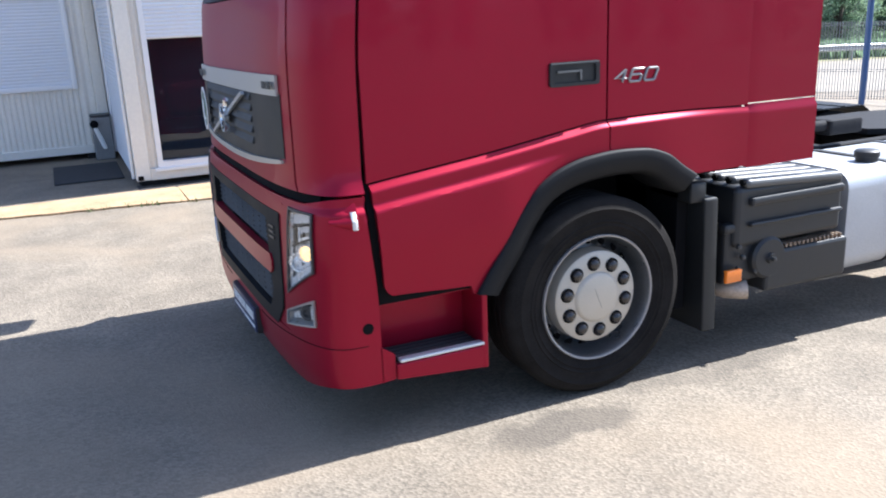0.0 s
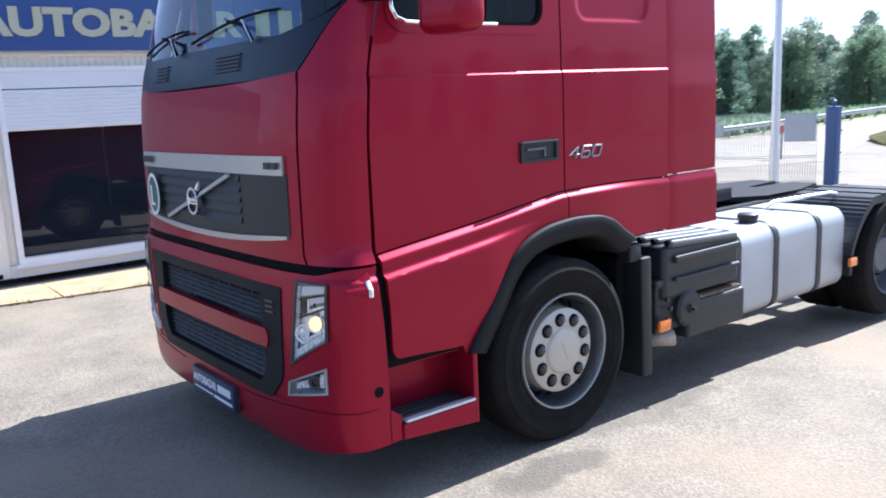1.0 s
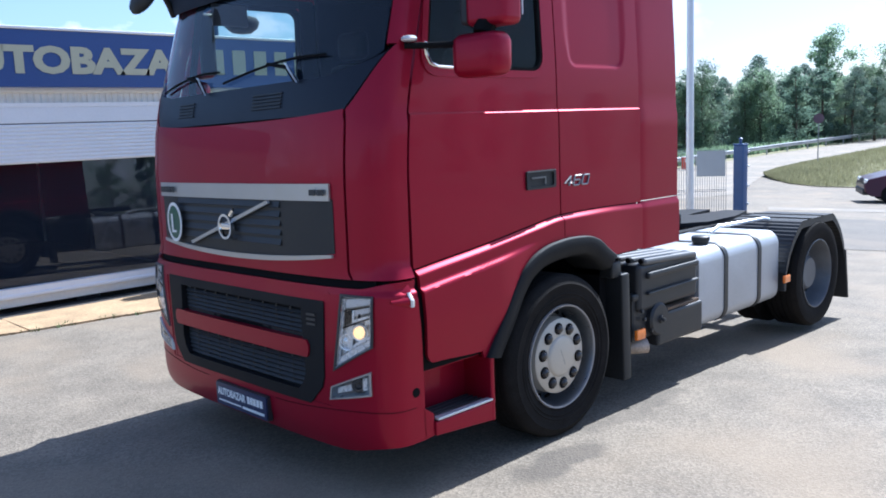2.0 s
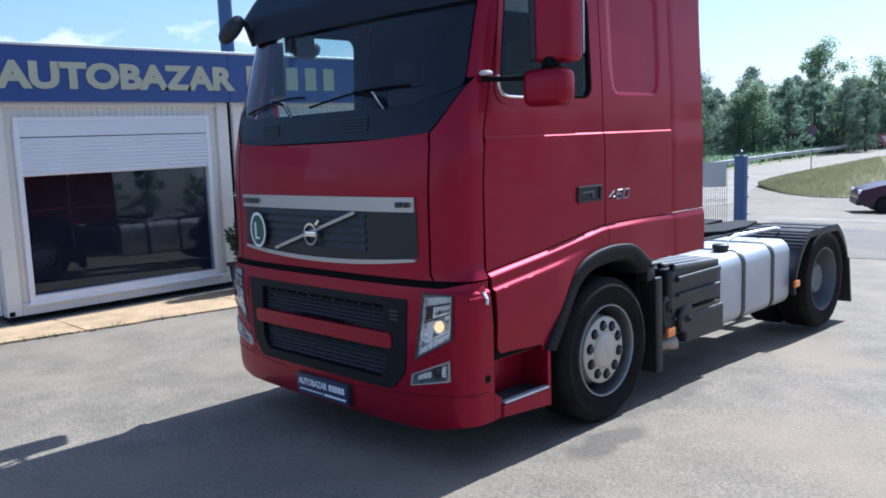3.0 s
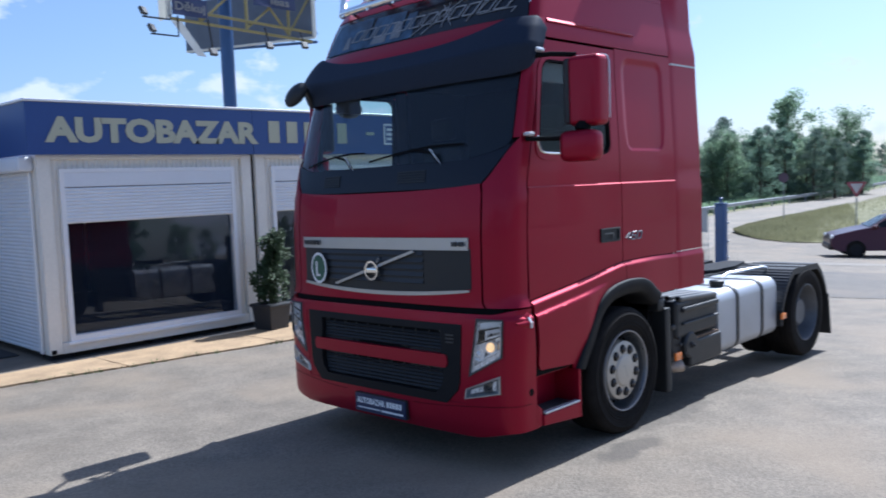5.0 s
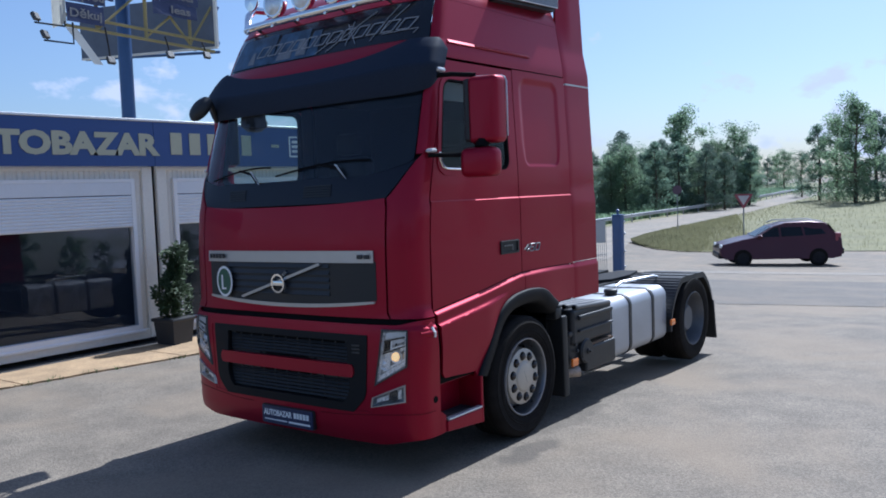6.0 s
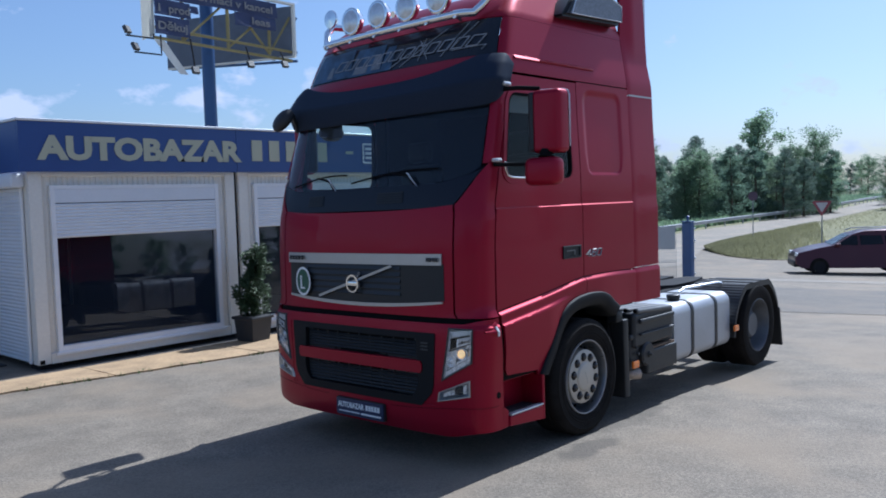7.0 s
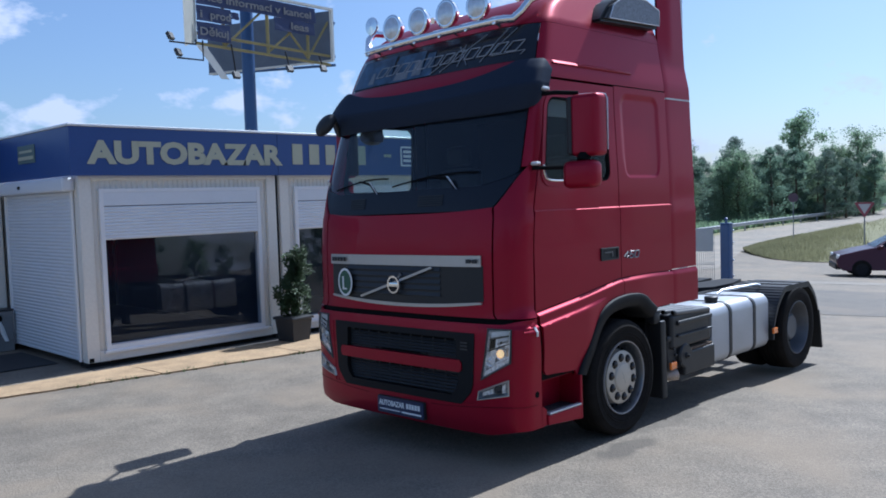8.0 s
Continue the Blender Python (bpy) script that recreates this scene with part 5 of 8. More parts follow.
def front_wheel(name, m, label):
    """Built in y, the outer face towards -y."""
    bm = bmesh.new()
    lathe(bm, [(0.300, 0.02), (0.308, 0.0), (0.300, -0.004), (0.292, 0.012), (0.286, 0.055), (0.270, 0.12), (0.245, 0.14), (0.222, 0.13), (0.21, 0.06), (0.20, 0.05), (0.0, 0.05)], (0, 0, 0), "Y", 56, caps=False)
    lathe(bm, [(0.275, 0.12), (0.275, 0.24)], (0, 0, 0), "Y", 40, caps=False)
    wheel = part(name, bm, M_RIM, None, "steel wheel rim with wear")
    bm = bmesh.new()
    lathe(bm, [(0.296, 0.006), (0.299, -0.006), (0.307, -0.008), (0.311, 0.0), (0.309, 0.010)], (0, 0, 0), "Y", 56, caps=False)
    part("rim_lip", bm, M_DIGIT, wheel, "bright worn rim edge")
    bm = bmesh.new()
    prof = [(0.298, 0.012), (0.315, 0.004), (0.345, -0.004), (0.352, -0.009), (0.358, -0.006), (0.368, -0.007), (0.374, -0.013), (0.380, -0.009), (0.40, -0.012), (0.425, -0.012), (0.432, -0.016), (0.438, -0.010), (0.46, -0.004), (0.478, 0.012), (0.488, 0.035)]
    tread = []
    for k in range(5):
        a = 0.045 + 0.046 * k
        tread += [(0.488, a), (0.488, a + 0.034), (0.478, a + 0.036), (0.478, a + 0.044)]
    prof += tread + [(0.488, 0.27), (0.478, 0.295), (0.40, 0.31), (0.298, 0.29)]
    lathe(bm, prof, (0, 0, 0), "Y", 72, close=True)
    part("tyre", bm, M_RUBBER, wheel, "worn black tyre")
    bm = bmesh.new()
    lathe(bm, [(0.229, 0.10), (0.224, 0.028), (0.212, 0.02), (0.125, 0.016), (0.118, 0.006), (0.105, 0.0), (0.0, 0.0)], (0, 0, 0), "Y", 48)
    part("wheel_cover", bm, M_HUB, wheel, "dull pale wheel cover")
    for k in range(20):
        a = 2 * math.pi * (k + 0.5) / 20
        bm = bmesh.new()
        lathe(bm, [(0.0, -0.006), (0.015, -0.006), (0.017, 0.004)], (0, 0, 0), "Y", 10)
        bmesh.ops.transform(bm, matrix=pose(0.262 * math.cos(a), 0.118, 0.262 * math.sin(a), 0, -math.degrees(a), 0) @ pose(0, 0, 0, 0, 0, 38) @ Matrix.Diagonal((1.5, 1, 1.15, 1)), verts=bm.verts)
        part("rim_hole", bm, M_GAP, wheel)
    for k in range(10):
        a = 2 * math.pi * k / 10
        bm = bmesh.new()
        lathe(bm, [(0.0, -0.030), (0.014, -0.029), (0.023, -0.022), (0.027, -0.010), (0.0275, 0.03)], (0.168 * math.cos(a), 0.022, 0.168 * math.sin(a)), "Y", 14)
        part("wheel_nut", bm, M_NUT, wheel)
        # dark ring round the nut, painting the shade there
        bm = bmesh.new()
        lathe(bm, [(0.0265, -0.004), (0.0265, -0.008), (0.035, -0.007), (0.036, 0.0)], (0.168 * math.cos(a), 0.020, 0.168 * math.sin(a)), "Y", 14, caps=False)
        part("nut_recess", bm, M_GAP, wheel)
    bm = bmesh.new()
    tube(bm, [(-0.03, 0.0005, 0.04), (0.0, 0.0, -0.005), (0.03, 0.0005, -0.05)], 0.0015, 4)
    part("scratch", bm, M_RIM, wheel)
    wheel.parent = truck
    wheel.matrix_basis = m
    return wheel


def rear_wheel(name, m):
    bm = bmesh.new()
    lathe(bm, [(0.300, 0.02), (0.308, 0.0), (0.300, -0.002), (0.290, 0.02), (0.280, 0.10), (0.255, 0.16), (0.20, 0.18), (0.16, 0.17), (0.15, 0.09), (0.13, 0.07), (0.0, 0.07)], (0, 0, 0), "Y", 48, caps=False)
    wheel = part(name, bm, M_REARRIM, None, "deep-dish steel rim")
    bm = bmesh.new()
    prof = [(0.298, 0.012), (0.345, -0.004), (0.41, -0.012), (0.452, -0.004), (0.478, 0.035)]
    for k in range(5):
        a = 0.045 + 0.046 * k
        prof += [(0.478, a), (0.478, a + 0.034), (0.468, a + 0.036), (0.468, a + 0.044)]
    prof += [(0.478, 0.27), (0.40, 0.31), (0.40, 0.36), (0.478, 0.40), (0.478, 0.60), (0.42, 0.64), (0.298, 0.63)]
    lathe(bm, prof, (0, 0, 0), "Y", 64, close=True)
    part("tyre", bm, M_RUBBER, wheel, "twin black tyres")
    for k in range(10):
        a = 2 * math.pi * k / 10
        bm = bmesh.new()
        lathe(bm, [(0.0, -0.03), (0.016, -0.03), (0.018, 0.0), (0.018, 0.03)], (0.18 * math.cos(a), 0.15, 0.18 * math.sin(a)), "Y", 10)
        part("wheel_nut", bm, M_STEEL, wheel)
    wheel.parent = truck
    wheel.matrix_basis = m
    return wheel


front_wheel("front_wheel", pose(0.035, 0.015, 0.488, 0, 12, 0), "")
front_wheel("front_wheel", pose(0.035, 2 * CY - 0.015, 0.488, 0, 0, 180), "")
rear_wheel("rear_wheel", pose(3.72, 0.02, 0.43))
rear_wheel("rear_wheel", pose(3.72, 2 * CY - 0.02, 0.43, 0, 0, 180))

# chassis rails, crossmember, axle
bm = bmesh.new()
for y in (0.84, 1.69):
    box(bm, -0.9, 4.55, y - 0.035, y + 0.035, 0.62, 0.88, 0.01, 1)
box(bm, 4.45, 4.55, 0.8, 1.75, 0.62, 0.86, 0.01, 1)
for x in (1.5, 2.6, 3.3):
    box(bm, x, x + 0.1, 0.87, 1.66, 0.66, 0.82, 0.01, 1)
part("chassis_frame", bm, M_STEEL, truck, "dark steel chassis frame")
bm = bmesh.new()
tube(bm, [(3.72, 0.3, 0.43), (3.72, 2.2, 0.43)], 0.09, 14)
lathe(bm, [(0.05, -0.2), (0.2, -0.12), (0.24, 0.0), (0.2, 0.12), (0.05, 0.2)], (3.72, CY, 0.43), "Y", 24)
tube(bm, [(0, 0.3, 0.42), (0, 2.2, 0.42)], 0.06, 12)
part("axle", bm, M_STEEL, truck)

# coupling plate
bm = bmesh.new()
extrude_outline(bm, [(3.0, 1.0), (3.25, 0.82), (3.75, 0.82), (4.25, 0.95), (4.25, 1.18), (3.72, 1.23), (3.72, 1.30), (4.25, 1.35), (4.25, 1.58), (3.75, 1.71), (3.25, 1.71), (3.0, 1.53)], "Z", 0.875, 0.915)
fifth = part("coupling_plate", bm, M_STEEL, truck, "greasy dark coupling plate with pale rim")
for y in (0.9, 1.53):
    bm = bmesh.new()
    box(bm, 3.2, 3.9, y, y + 0.1, 0.84, 0.876, 0.01, 1)
    part("plate_stand", bm, M_STEEL, fifth)

# rear mudguards: ribbed tops, skirts, flaps
for f in ((lambda p: p), other):
    bm = bmesh.new()

    def guard(a):
        ang = radians(168 - 156 * a)
        x, z = 3.73 + 0.65 * math.cos(ang), 0.39 + 0.62 * math.sin(ang)
        return x, min(z, 0.925 + 0.02 * (z - 0.925))
    patch(bm, lambda a, b: f(Vector((guard(a)[0], 0.03 + 0.62 * b, guard(a)[1] + 0.0035 * math.sin(a * 260)))), 220, 3, 0.008)
    patch(bm, lambda a, b: f(Vector((guard(a)[0], 0.03, guard(a)[1] - 0.055 * b))), 60, 1, 0.008)
    guard_ob = part("rear_mudguard", bm, M_BLACK, truck, "ribbed black plastic mudguard")
    for b in ((4.355, 4.385, 0.02, 0.62, 0.08, 0.56), (3.11, 3.15, 0.05, 0.6, 0.36, 0.62)):
        bm = bmesh.new()
        box(bm, *b, 0.006, 1)
        for v in bm.verts:
            if v.co.x > 4 and v.co.z < 0.3:
                v.co.x += 0.09
            v.co = f(v.co)
        part("guard_flap", bm, M_BLACK, guard_ob)
    for x in (3.53, 3.80):
        bm = bmesh.new()
        patch(bm, lambda a, b: f(Vector((x + 0.035 * a, 0.02 + 0.64 * b, 0.936))), 1, 6, 0.01)
        part("guard_strap", bm, M_BLACK, guard_ob)

# aluminium fuel tank on the near side, dark tank on the far side, each with two straps and a cap


M_TANK = mat("dull_tank_aluminium", (0.43, 0.44, 0.46), rough=0.45, metal=0.4, vary=0.16, scale=2.5, fine=120, bump=0.05, bump_scale=9)
M_FARTANK = mat("polished_tank_aluminium", (0.74, 0.75, 0.77), rough=0.28, metal=0.45, vary=0.1, scale=2.5, fine=120)
M_GLOSSBLACK = mat("glossy_black_tank", (0.02, 0.021, 0.024), rough=0.25, vary=0.2, coat=0.4)


def tank(f, x0, x1, y0, y1, z0, z1, material, label, straps):
    bm = bmesh.new()
    extrude_outline(bm, rounded(y0, y1, z0, z1, 0.11, 6), "X", x0, x1)
    bmesh.ops.bevel(bm, geom=[e for e in bm.edges if len(e.link_faces) == 2 and e.calc_face_angle(0) > 1.2], offset=0.085, segments=5, affect="EDGES")
    for v in bm.verts:
        v.co = f(v.co)
    ob = part("fuel_tank", bm, material, truck, label)
    for x in straps:
        bm = bmesh.new()
        o, i = rounded(y0 - 0.007, y1 + 0.007, z0 - 0.007, z1 + 0.007, 0.115, 6), rounded(y0 - 0.001, y1 + 0.001, z0 - 0.001, z1 + 0.001, 0.11, 6)
        ring_outline(bm, o, i, lambda p, d: f(Vector((x + d, p[0], p[1]))), 0.055)
        part("tank_strap", bm, M_BLACK, ob, "black strap")
    bm = bmesh.new()
    lathe(bm, [(0.062, 0.0), (0.062, 0.03), (0.07, 0.032), (0.07, 0.062), (0.06, 0.07), (0.0, 0.07)], f(Vector((x0 + 0.33, y0 + 0.17, z1 - 0.003))), "Z", 20)
    part("tank_cap", bm, M_BLACK, ob, "dark filler cap")
    return ob


tank(lambda p: p, 1.75, 3.07, 0.09, 0.80, 0.285, 0.885, M_TANK, "aluminium fuel tank with black straps", (2.13, 2.69))
tank(other, 1.45, 3.08, 0.07, 0.72, 0.285, 0.90, M_FARTANK, "aluminium fuel tank with black straps", (1.93, 2.55))
bm = bmesh.new()
box(bm, 0.82, 1.36, 2 * CY - 0.62, 2 * CY - 0.05, 0.34, 0.88, 0.05, 3)
part("tool_box", bm, M_GLOSSBLACK, truck, "glossy black tool box")

# battery and air-treatment box behind the near wheel
bm = bmesh.new()
box(bm, 0.90, 1.66, 0.05, 0.82, 0.58, 0.905, 0.03, 3)
battery = part("battery_box", bm, M_BLACK, truck, "black ribbed battery box with step")
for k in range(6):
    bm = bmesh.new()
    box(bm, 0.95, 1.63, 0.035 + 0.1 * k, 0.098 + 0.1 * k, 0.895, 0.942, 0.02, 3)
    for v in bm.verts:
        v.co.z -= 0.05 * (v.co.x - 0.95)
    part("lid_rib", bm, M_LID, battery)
    bm = bmesh.new()
    lathe(bm, [(0.018, -0.014), (0.018, 0.0), (0.01, 0.0), (0.0, 0.0)], (0.95, 0.064 + 0.1 * k, 0.925), "X", 10)
    part("rib_plug", bm, M_GAP, battery)
for za, zb in ((0.80, 0.845), (0.69, 0.715)):
    bm = bmesh.new()
    box(bm, 0.98, 1.64, 0.022, 0.06, za, zb, 0.014, 2)
    part("box_rail", bm, M_BLACK, battery)
bm = bmesh.new()
box(bm, 1.12, 1.72, 0.04, 0.82, 0.31, 0.535, 0.02, 2)
part("step_box", bm, M_BLACK, battery)
M_TOOTH = mat("rusty_step_tread", (0.26, 0.19, 0.13), 0.6, 0.2, vary=0.3, scale=20)
for k in range(16):
    bm = bmesh.new()
    box(bm, 1.20 + 0.031 * k, 1.215 + 0.031 * k, 0.05, 0.12, 0.534, 0.556, 0.003, 1)
    part("step_tooth", bm, M_TOOTH, battery)
bm = bmesh.new()
box(bm, 0.86, 1.12, 0.08, 0.6, 0.38, 0.70, 0.02, 2)
box(bm, 0.84, 1.1, 0.06, 0.12, 0.66, 0.715, 0.02, 2)
part("valve_box", bm, M_BLACK, battery)
bm = bmesh.new()
lathe(bm, [(0.115, 0.06), (0.115, 0.0), (0.10, -0.015), (0.03, -0.015), (0.025, -0.03), (0.0, -0.03)], (1.14, 0.05, 0.50), "Y", 28)
part("air_canister", bm, M_BLACK, battery)
for x, z in ((0.93, 0.59), (0.96, 0.53), (0.93, 0.47), (1.14, 0.50), (1.05, 0.44)):
    bm = bmesh.new()
    lathe(bm, [(0.014, 0.0), (0.014, -0.02), (0.0, -0.024)], (x, 0.06 if x < 1.1 else 0.02, z), "Y", 8)
    part("bolt", bm, M_GREY, battery)
for x in (0.86, 3.09):
    bm = bmesh.new()
    box(bm, x - 0.03, x + 0.075, 0.02, 0.045, 0.41 if x < 1 else 0.44, 0.48 if x < 1 else 0.505, 0.008, 2)
    part("side_reflector", bm, M_AMBER, truck, "orange side reflector")
bm = bmesh.new()
tube(bm, [(0.90, 0.50, 0.345), (0.92, 0.25, 0.335), (0.95, 0.15, 0.325), (1.00, 0.10, 0.33), (1.03, 0.08, 0.333)], [0.045, 0.045, 0.047, 0.050, 0.053], 14, cap=False)
tube(bm, [(1.03, 0.081, 0.333), (1.00, 0.101, 0.33), (0.95, 0.151, 0.325), (0.92, 0.25, 0.335)], [0.051, 0.048, 0.043, 0.041], 14, cap=False)
part("exhaust_tip", bm, mat("rusty_exhaust", (0.50, 0.41, 0.33), 0.6, 0.4, vary=0.3, scale=14), truck, "heat-stained exhaust outlet")
# hoses behind the cab
M_YELLOW = mat("yellow_hose", (0.75, 0.55, 0.05), 0.5)
M_HOSE = mat("black_hose", (0.02, 0.02, 0.02), 0.5)
for k, (y, mm) in enumerate(((0.55, M_YELLOW), (0.62, M_HOSE), (0.9, M_HOSE), (1.1, M_HOSE))):
    bm = bmesh.new()
    tube(bm, [(1.42 + 0.06 * math.sin(t * 0.9 + k) + 0.11 * t, y + 0.05 * t + 0.05 * math.sin(t * 1.7 + k), 0.93 + 0.05 * k + 0.10 * math.sin(t * 0.55 + k * 0.7)) for t in np.linspace(0, 6, 24)], 0.013, 6)
    part("hose", bm, mm, truck)
bm = bmesh.new()
tube(bm, [(2.60, 0.46, 0.905), (2.70, 0.44, 0.945), (3.30, 0.33, 0.955), (3.38, 0.32, 0.94)], 0.015, 8)
part("pale_pipe", bm, M_ALU, truck, "pale pipe lying between tank and mudguard")
bm = bmesh.new()
box(bm, 1.3, 1.55, 0.5, 2.0, 0.9, 1.0, 0.02, 2)
tube(bm, [(1.45, 0.75, 1.05), (2.4, 0.78, 1.02)], 0.035, 10)
box(bm, 2.3, 2.6, 0.72, 0.86, 0.96, 1.06, 0.02, 2)
part("rear_pipework", bm, M_STEEL, truck)

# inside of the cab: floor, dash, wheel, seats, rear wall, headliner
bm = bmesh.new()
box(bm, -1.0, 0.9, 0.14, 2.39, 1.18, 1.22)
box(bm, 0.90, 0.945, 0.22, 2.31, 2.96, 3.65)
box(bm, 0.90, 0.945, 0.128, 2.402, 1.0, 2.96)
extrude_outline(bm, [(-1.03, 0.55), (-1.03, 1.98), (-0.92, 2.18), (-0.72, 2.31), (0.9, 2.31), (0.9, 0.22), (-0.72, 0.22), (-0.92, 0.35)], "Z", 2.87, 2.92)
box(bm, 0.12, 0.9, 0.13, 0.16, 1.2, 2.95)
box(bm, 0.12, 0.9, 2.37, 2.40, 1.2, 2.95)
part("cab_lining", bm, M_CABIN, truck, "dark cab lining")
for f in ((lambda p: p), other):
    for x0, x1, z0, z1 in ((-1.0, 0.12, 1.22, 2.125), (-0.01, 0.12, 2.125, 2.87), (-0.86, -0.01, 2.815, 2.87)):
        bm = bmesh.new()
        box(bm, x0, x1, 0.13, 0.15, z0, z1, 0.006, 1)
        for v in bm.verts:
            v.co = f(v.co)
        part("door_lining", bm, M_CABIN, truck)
M_BLIND = mat("grey_sun_blind", (0.20, 0.18, 0.175), 0.7, vary=0.12, scale=6)
for f in ((lambda p: p), other):
    bm = bmesh.new()
    box(bm, -0.755, -0.475, 0.158, 0.172, 2.65, 2.80, 0.005, 1)
    for v in bm.verts:
        v.co = f(v.co)
    part("side_blind", bm, M_BLIND, truck, "grey folded side sun blind")
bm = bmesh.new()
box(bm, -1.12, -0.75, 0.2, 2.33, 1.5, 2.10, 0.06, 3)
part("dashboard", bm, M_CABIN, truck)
bm = bmesh.new()
lathe(bm, [(0.20, -0.018), (0.222, 0.0), (0.20, 0.018), (0.178, 0.0)], (0, 0, 0), "Z", 32, close=True)
bmesh.ops.transform(bm, matrix=pose(-0.66, 0.68, 2.05, 0, -40, 0), verts=bm.verts)
tube(bm, [(-0.66, 0.68, 2.05), (-0.85, 0.68, 1.85)], 0.04, 10)
part("steering_wheel", bm, M_BLACK, truck)
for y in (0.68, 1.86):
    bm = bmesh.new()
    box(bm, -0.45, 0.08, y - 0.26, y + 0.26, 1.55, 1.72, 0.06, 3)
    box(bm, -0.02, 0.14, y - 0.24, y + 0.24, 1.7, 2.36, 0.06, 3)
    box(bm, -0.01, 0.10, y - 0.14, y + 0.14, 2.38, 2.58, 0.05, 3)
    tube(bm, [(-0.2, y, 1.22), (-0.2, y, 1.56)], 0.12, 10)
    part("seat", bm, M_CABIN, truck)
bm = bmesh.new()
lathe(bm, [(0.0, 0.045), (0.07, 0.045), (0.13, 0.03), (0.15, 0.0), (0.135, -0.045), (0.08, -0.085), (0.0, -0.095)], (0, 0, 0), "Z", 24)
bmesh.ops.transform(bm, matrix=pose(-0.32, 2.74, 2.745) @ Matrix.Diagonal((1, 0.6, 1, 1)), verts=bm.verts)
tube(bm, [(-0.32, 2.74, 2.78), (-0.32, 2.72, 2.85), (-0.32, 2.60, 2.90), (-0.32, 2.44, 2.905)], 0.02, 8)
part("kerb_mirror", bm, M_GREY, truck, "dark kerb mirror above the far door")


# the truck stands across the yard's fall and leans with it
leant = set()
for ob in truck.children_recursive:
    if ob.type != "MESH" or ob.data.name in leant:
        continue
    leant.add(ob.data.name)
    m = ob.matrix_basis if ob.parent == truck else ob.parent.matrix_basis @ ob.matrix_basis
    back = m.inverted()
    for v in ob.data.vertices:
        w = m @ v.co
        w.z -= 0.0155 * (w.y - 0.05)
        v.co = back @ w

# ---- ground ----
YARD = -0.06  # level of the containers, which stand on low blocks


def yard_fall(y):
    """The yard falls gently from the near side towards the containers."""
    return -0.0155 * max(-6.0, min(y, 8.0))


def ground_z(x, y):
    """Level yard, a slight fall to the road, then the road's ramp."""
    fall = -(0.0135 * max(0.0, min(x, 120.0)) + 0.0125 * max(0.0, min(x, 120.0) - 1.0)) * max(1 - step01(2.0, 6.2, y), step01(9.0, 14.0, x))
    dip = yard_fall(y) * (1 - step01(5.0, 11.0, x))
    return fall + dip - 0.5 * step01(5.0, 30.0, x) + 3.0 * max(0.0, min(1.0, (x - 40.0) / 80.0))


def sheet(name, pts_x, pts_y, zf, material, label, category, kind="structure"):
    bm = bmesh.new()
    grid = [[bm.verts.new((x, y, zf(x, y))) for y in pts_y] for x in pts_x]
    for i in range(len(pts_x) - 1):
        for j in range(len(pts_y) - 1):
            bm.faces.new((grid[i][j], grid[i + 1][j], grid[i + 1][j + 1], grid[i][j + 1]))
    ob = part(name, bm, material)
    return tagged(ob, label, category, kind=kind)


def spread(lo, hi, fine_lo, fine_hi, step, grow=1.5):
    inner = list(np.arange(fine_lo, fine_hi + 0.01, step))
    a, d = fine_lo, step
    while a > lo:
        d *= grow
        a -= d
        inner.insert(0, max(a, lo))
    a, d = fine_hi, step
    while a < hi:
        d *= grow
        a += d
        inner.append(min(a, hi))
    return [float(v) for v in inner]


sheet("ground", spread(-2500, 2500, -12, 130, 0.5), spread(-2500, 2500, -14, 34, 0.5), ground_z, M_ASPH, "worn grey asphalt yard with fine stones", "ground")


def strip_sheet(name, left, right, material, label, category, lift, n=40, mound=0.0, kind="structure"):
    """A sheet on the ground between two lines of points."""
    def along(line, a):
        t = a * (len(line) - 1)
        i = min(int(t), len(line) - 2)
        return Vector(line[i]).lerp(Vector(line[i + 1]), t - i)
    bm = bmesh.new()

    def fun(a, b):
        p = along(left, a).lerp(along(right, a), b)
        p = BEYOND @ p.to_3d()
        return Vector((p.x, p.y, ground_z(p.x, p.y) + lift + mound * math.sin(math.pi * b) * min(1, 4 * a)))
    patch(bm, fun, n, 10)
    return tagged(part(name, bm, material), label, category, kind=kind)


ROAD_LEFT = [(-40, 27), (10, 25), (36, 25.5), (50, 26.3), (62, 27.0), (82, 27.3), (112, 30.5), (160, 38), (400, 75)]
ROAD_RIGHT = [(-40, 17), (10, 11.8), (26, 12.4), (40.5, 18.2), (53.8, 20.2), (66.7, 21.2), (112, 26.0), (160, 33), (400, 66)]
strip_sheet("road", ROAD_LEFT, ROAD_RIGHT, M_ROAD, "pale sunlit road beyond the yard", "road", 0.012, 60)
strip_sheet("road_crossing", [(9.0, 3.6), (10.1, 0.8), (11.6, -3.0), (25, -37)], [(15.4, 6.2), (16.4, 3.4), (18.0, -0.6), (31, -36)], M_DARKROAD, "darker asphalt lane crossing the yard mouth", "road", 0.006, 40)
strip_sheet("road_band", [(18.3, 7.4), (19.4, 4.6), (20.9, 0.8), (33, -33)], [(19.6, 8.0), (20.6, 5.2), (22.1, 1.3), (34.5, -33)], M_ROAD, "pale worn strip across the lane", "road", 0.006, 40)
M_GRASS = mat("dry_grass_soil", (0.21, 0.20, 0.10), rough=0.95, vary=0.35, scale=0.5, fine=6, bump=0.6, bump_scale=20)
island_far = [(40.6, 18.1), (44.2, 18.8), (51, 19.6), (54, 20.1), (62, 20.8), (69, 21.3), (112, 25.9), (160, 32.9)]
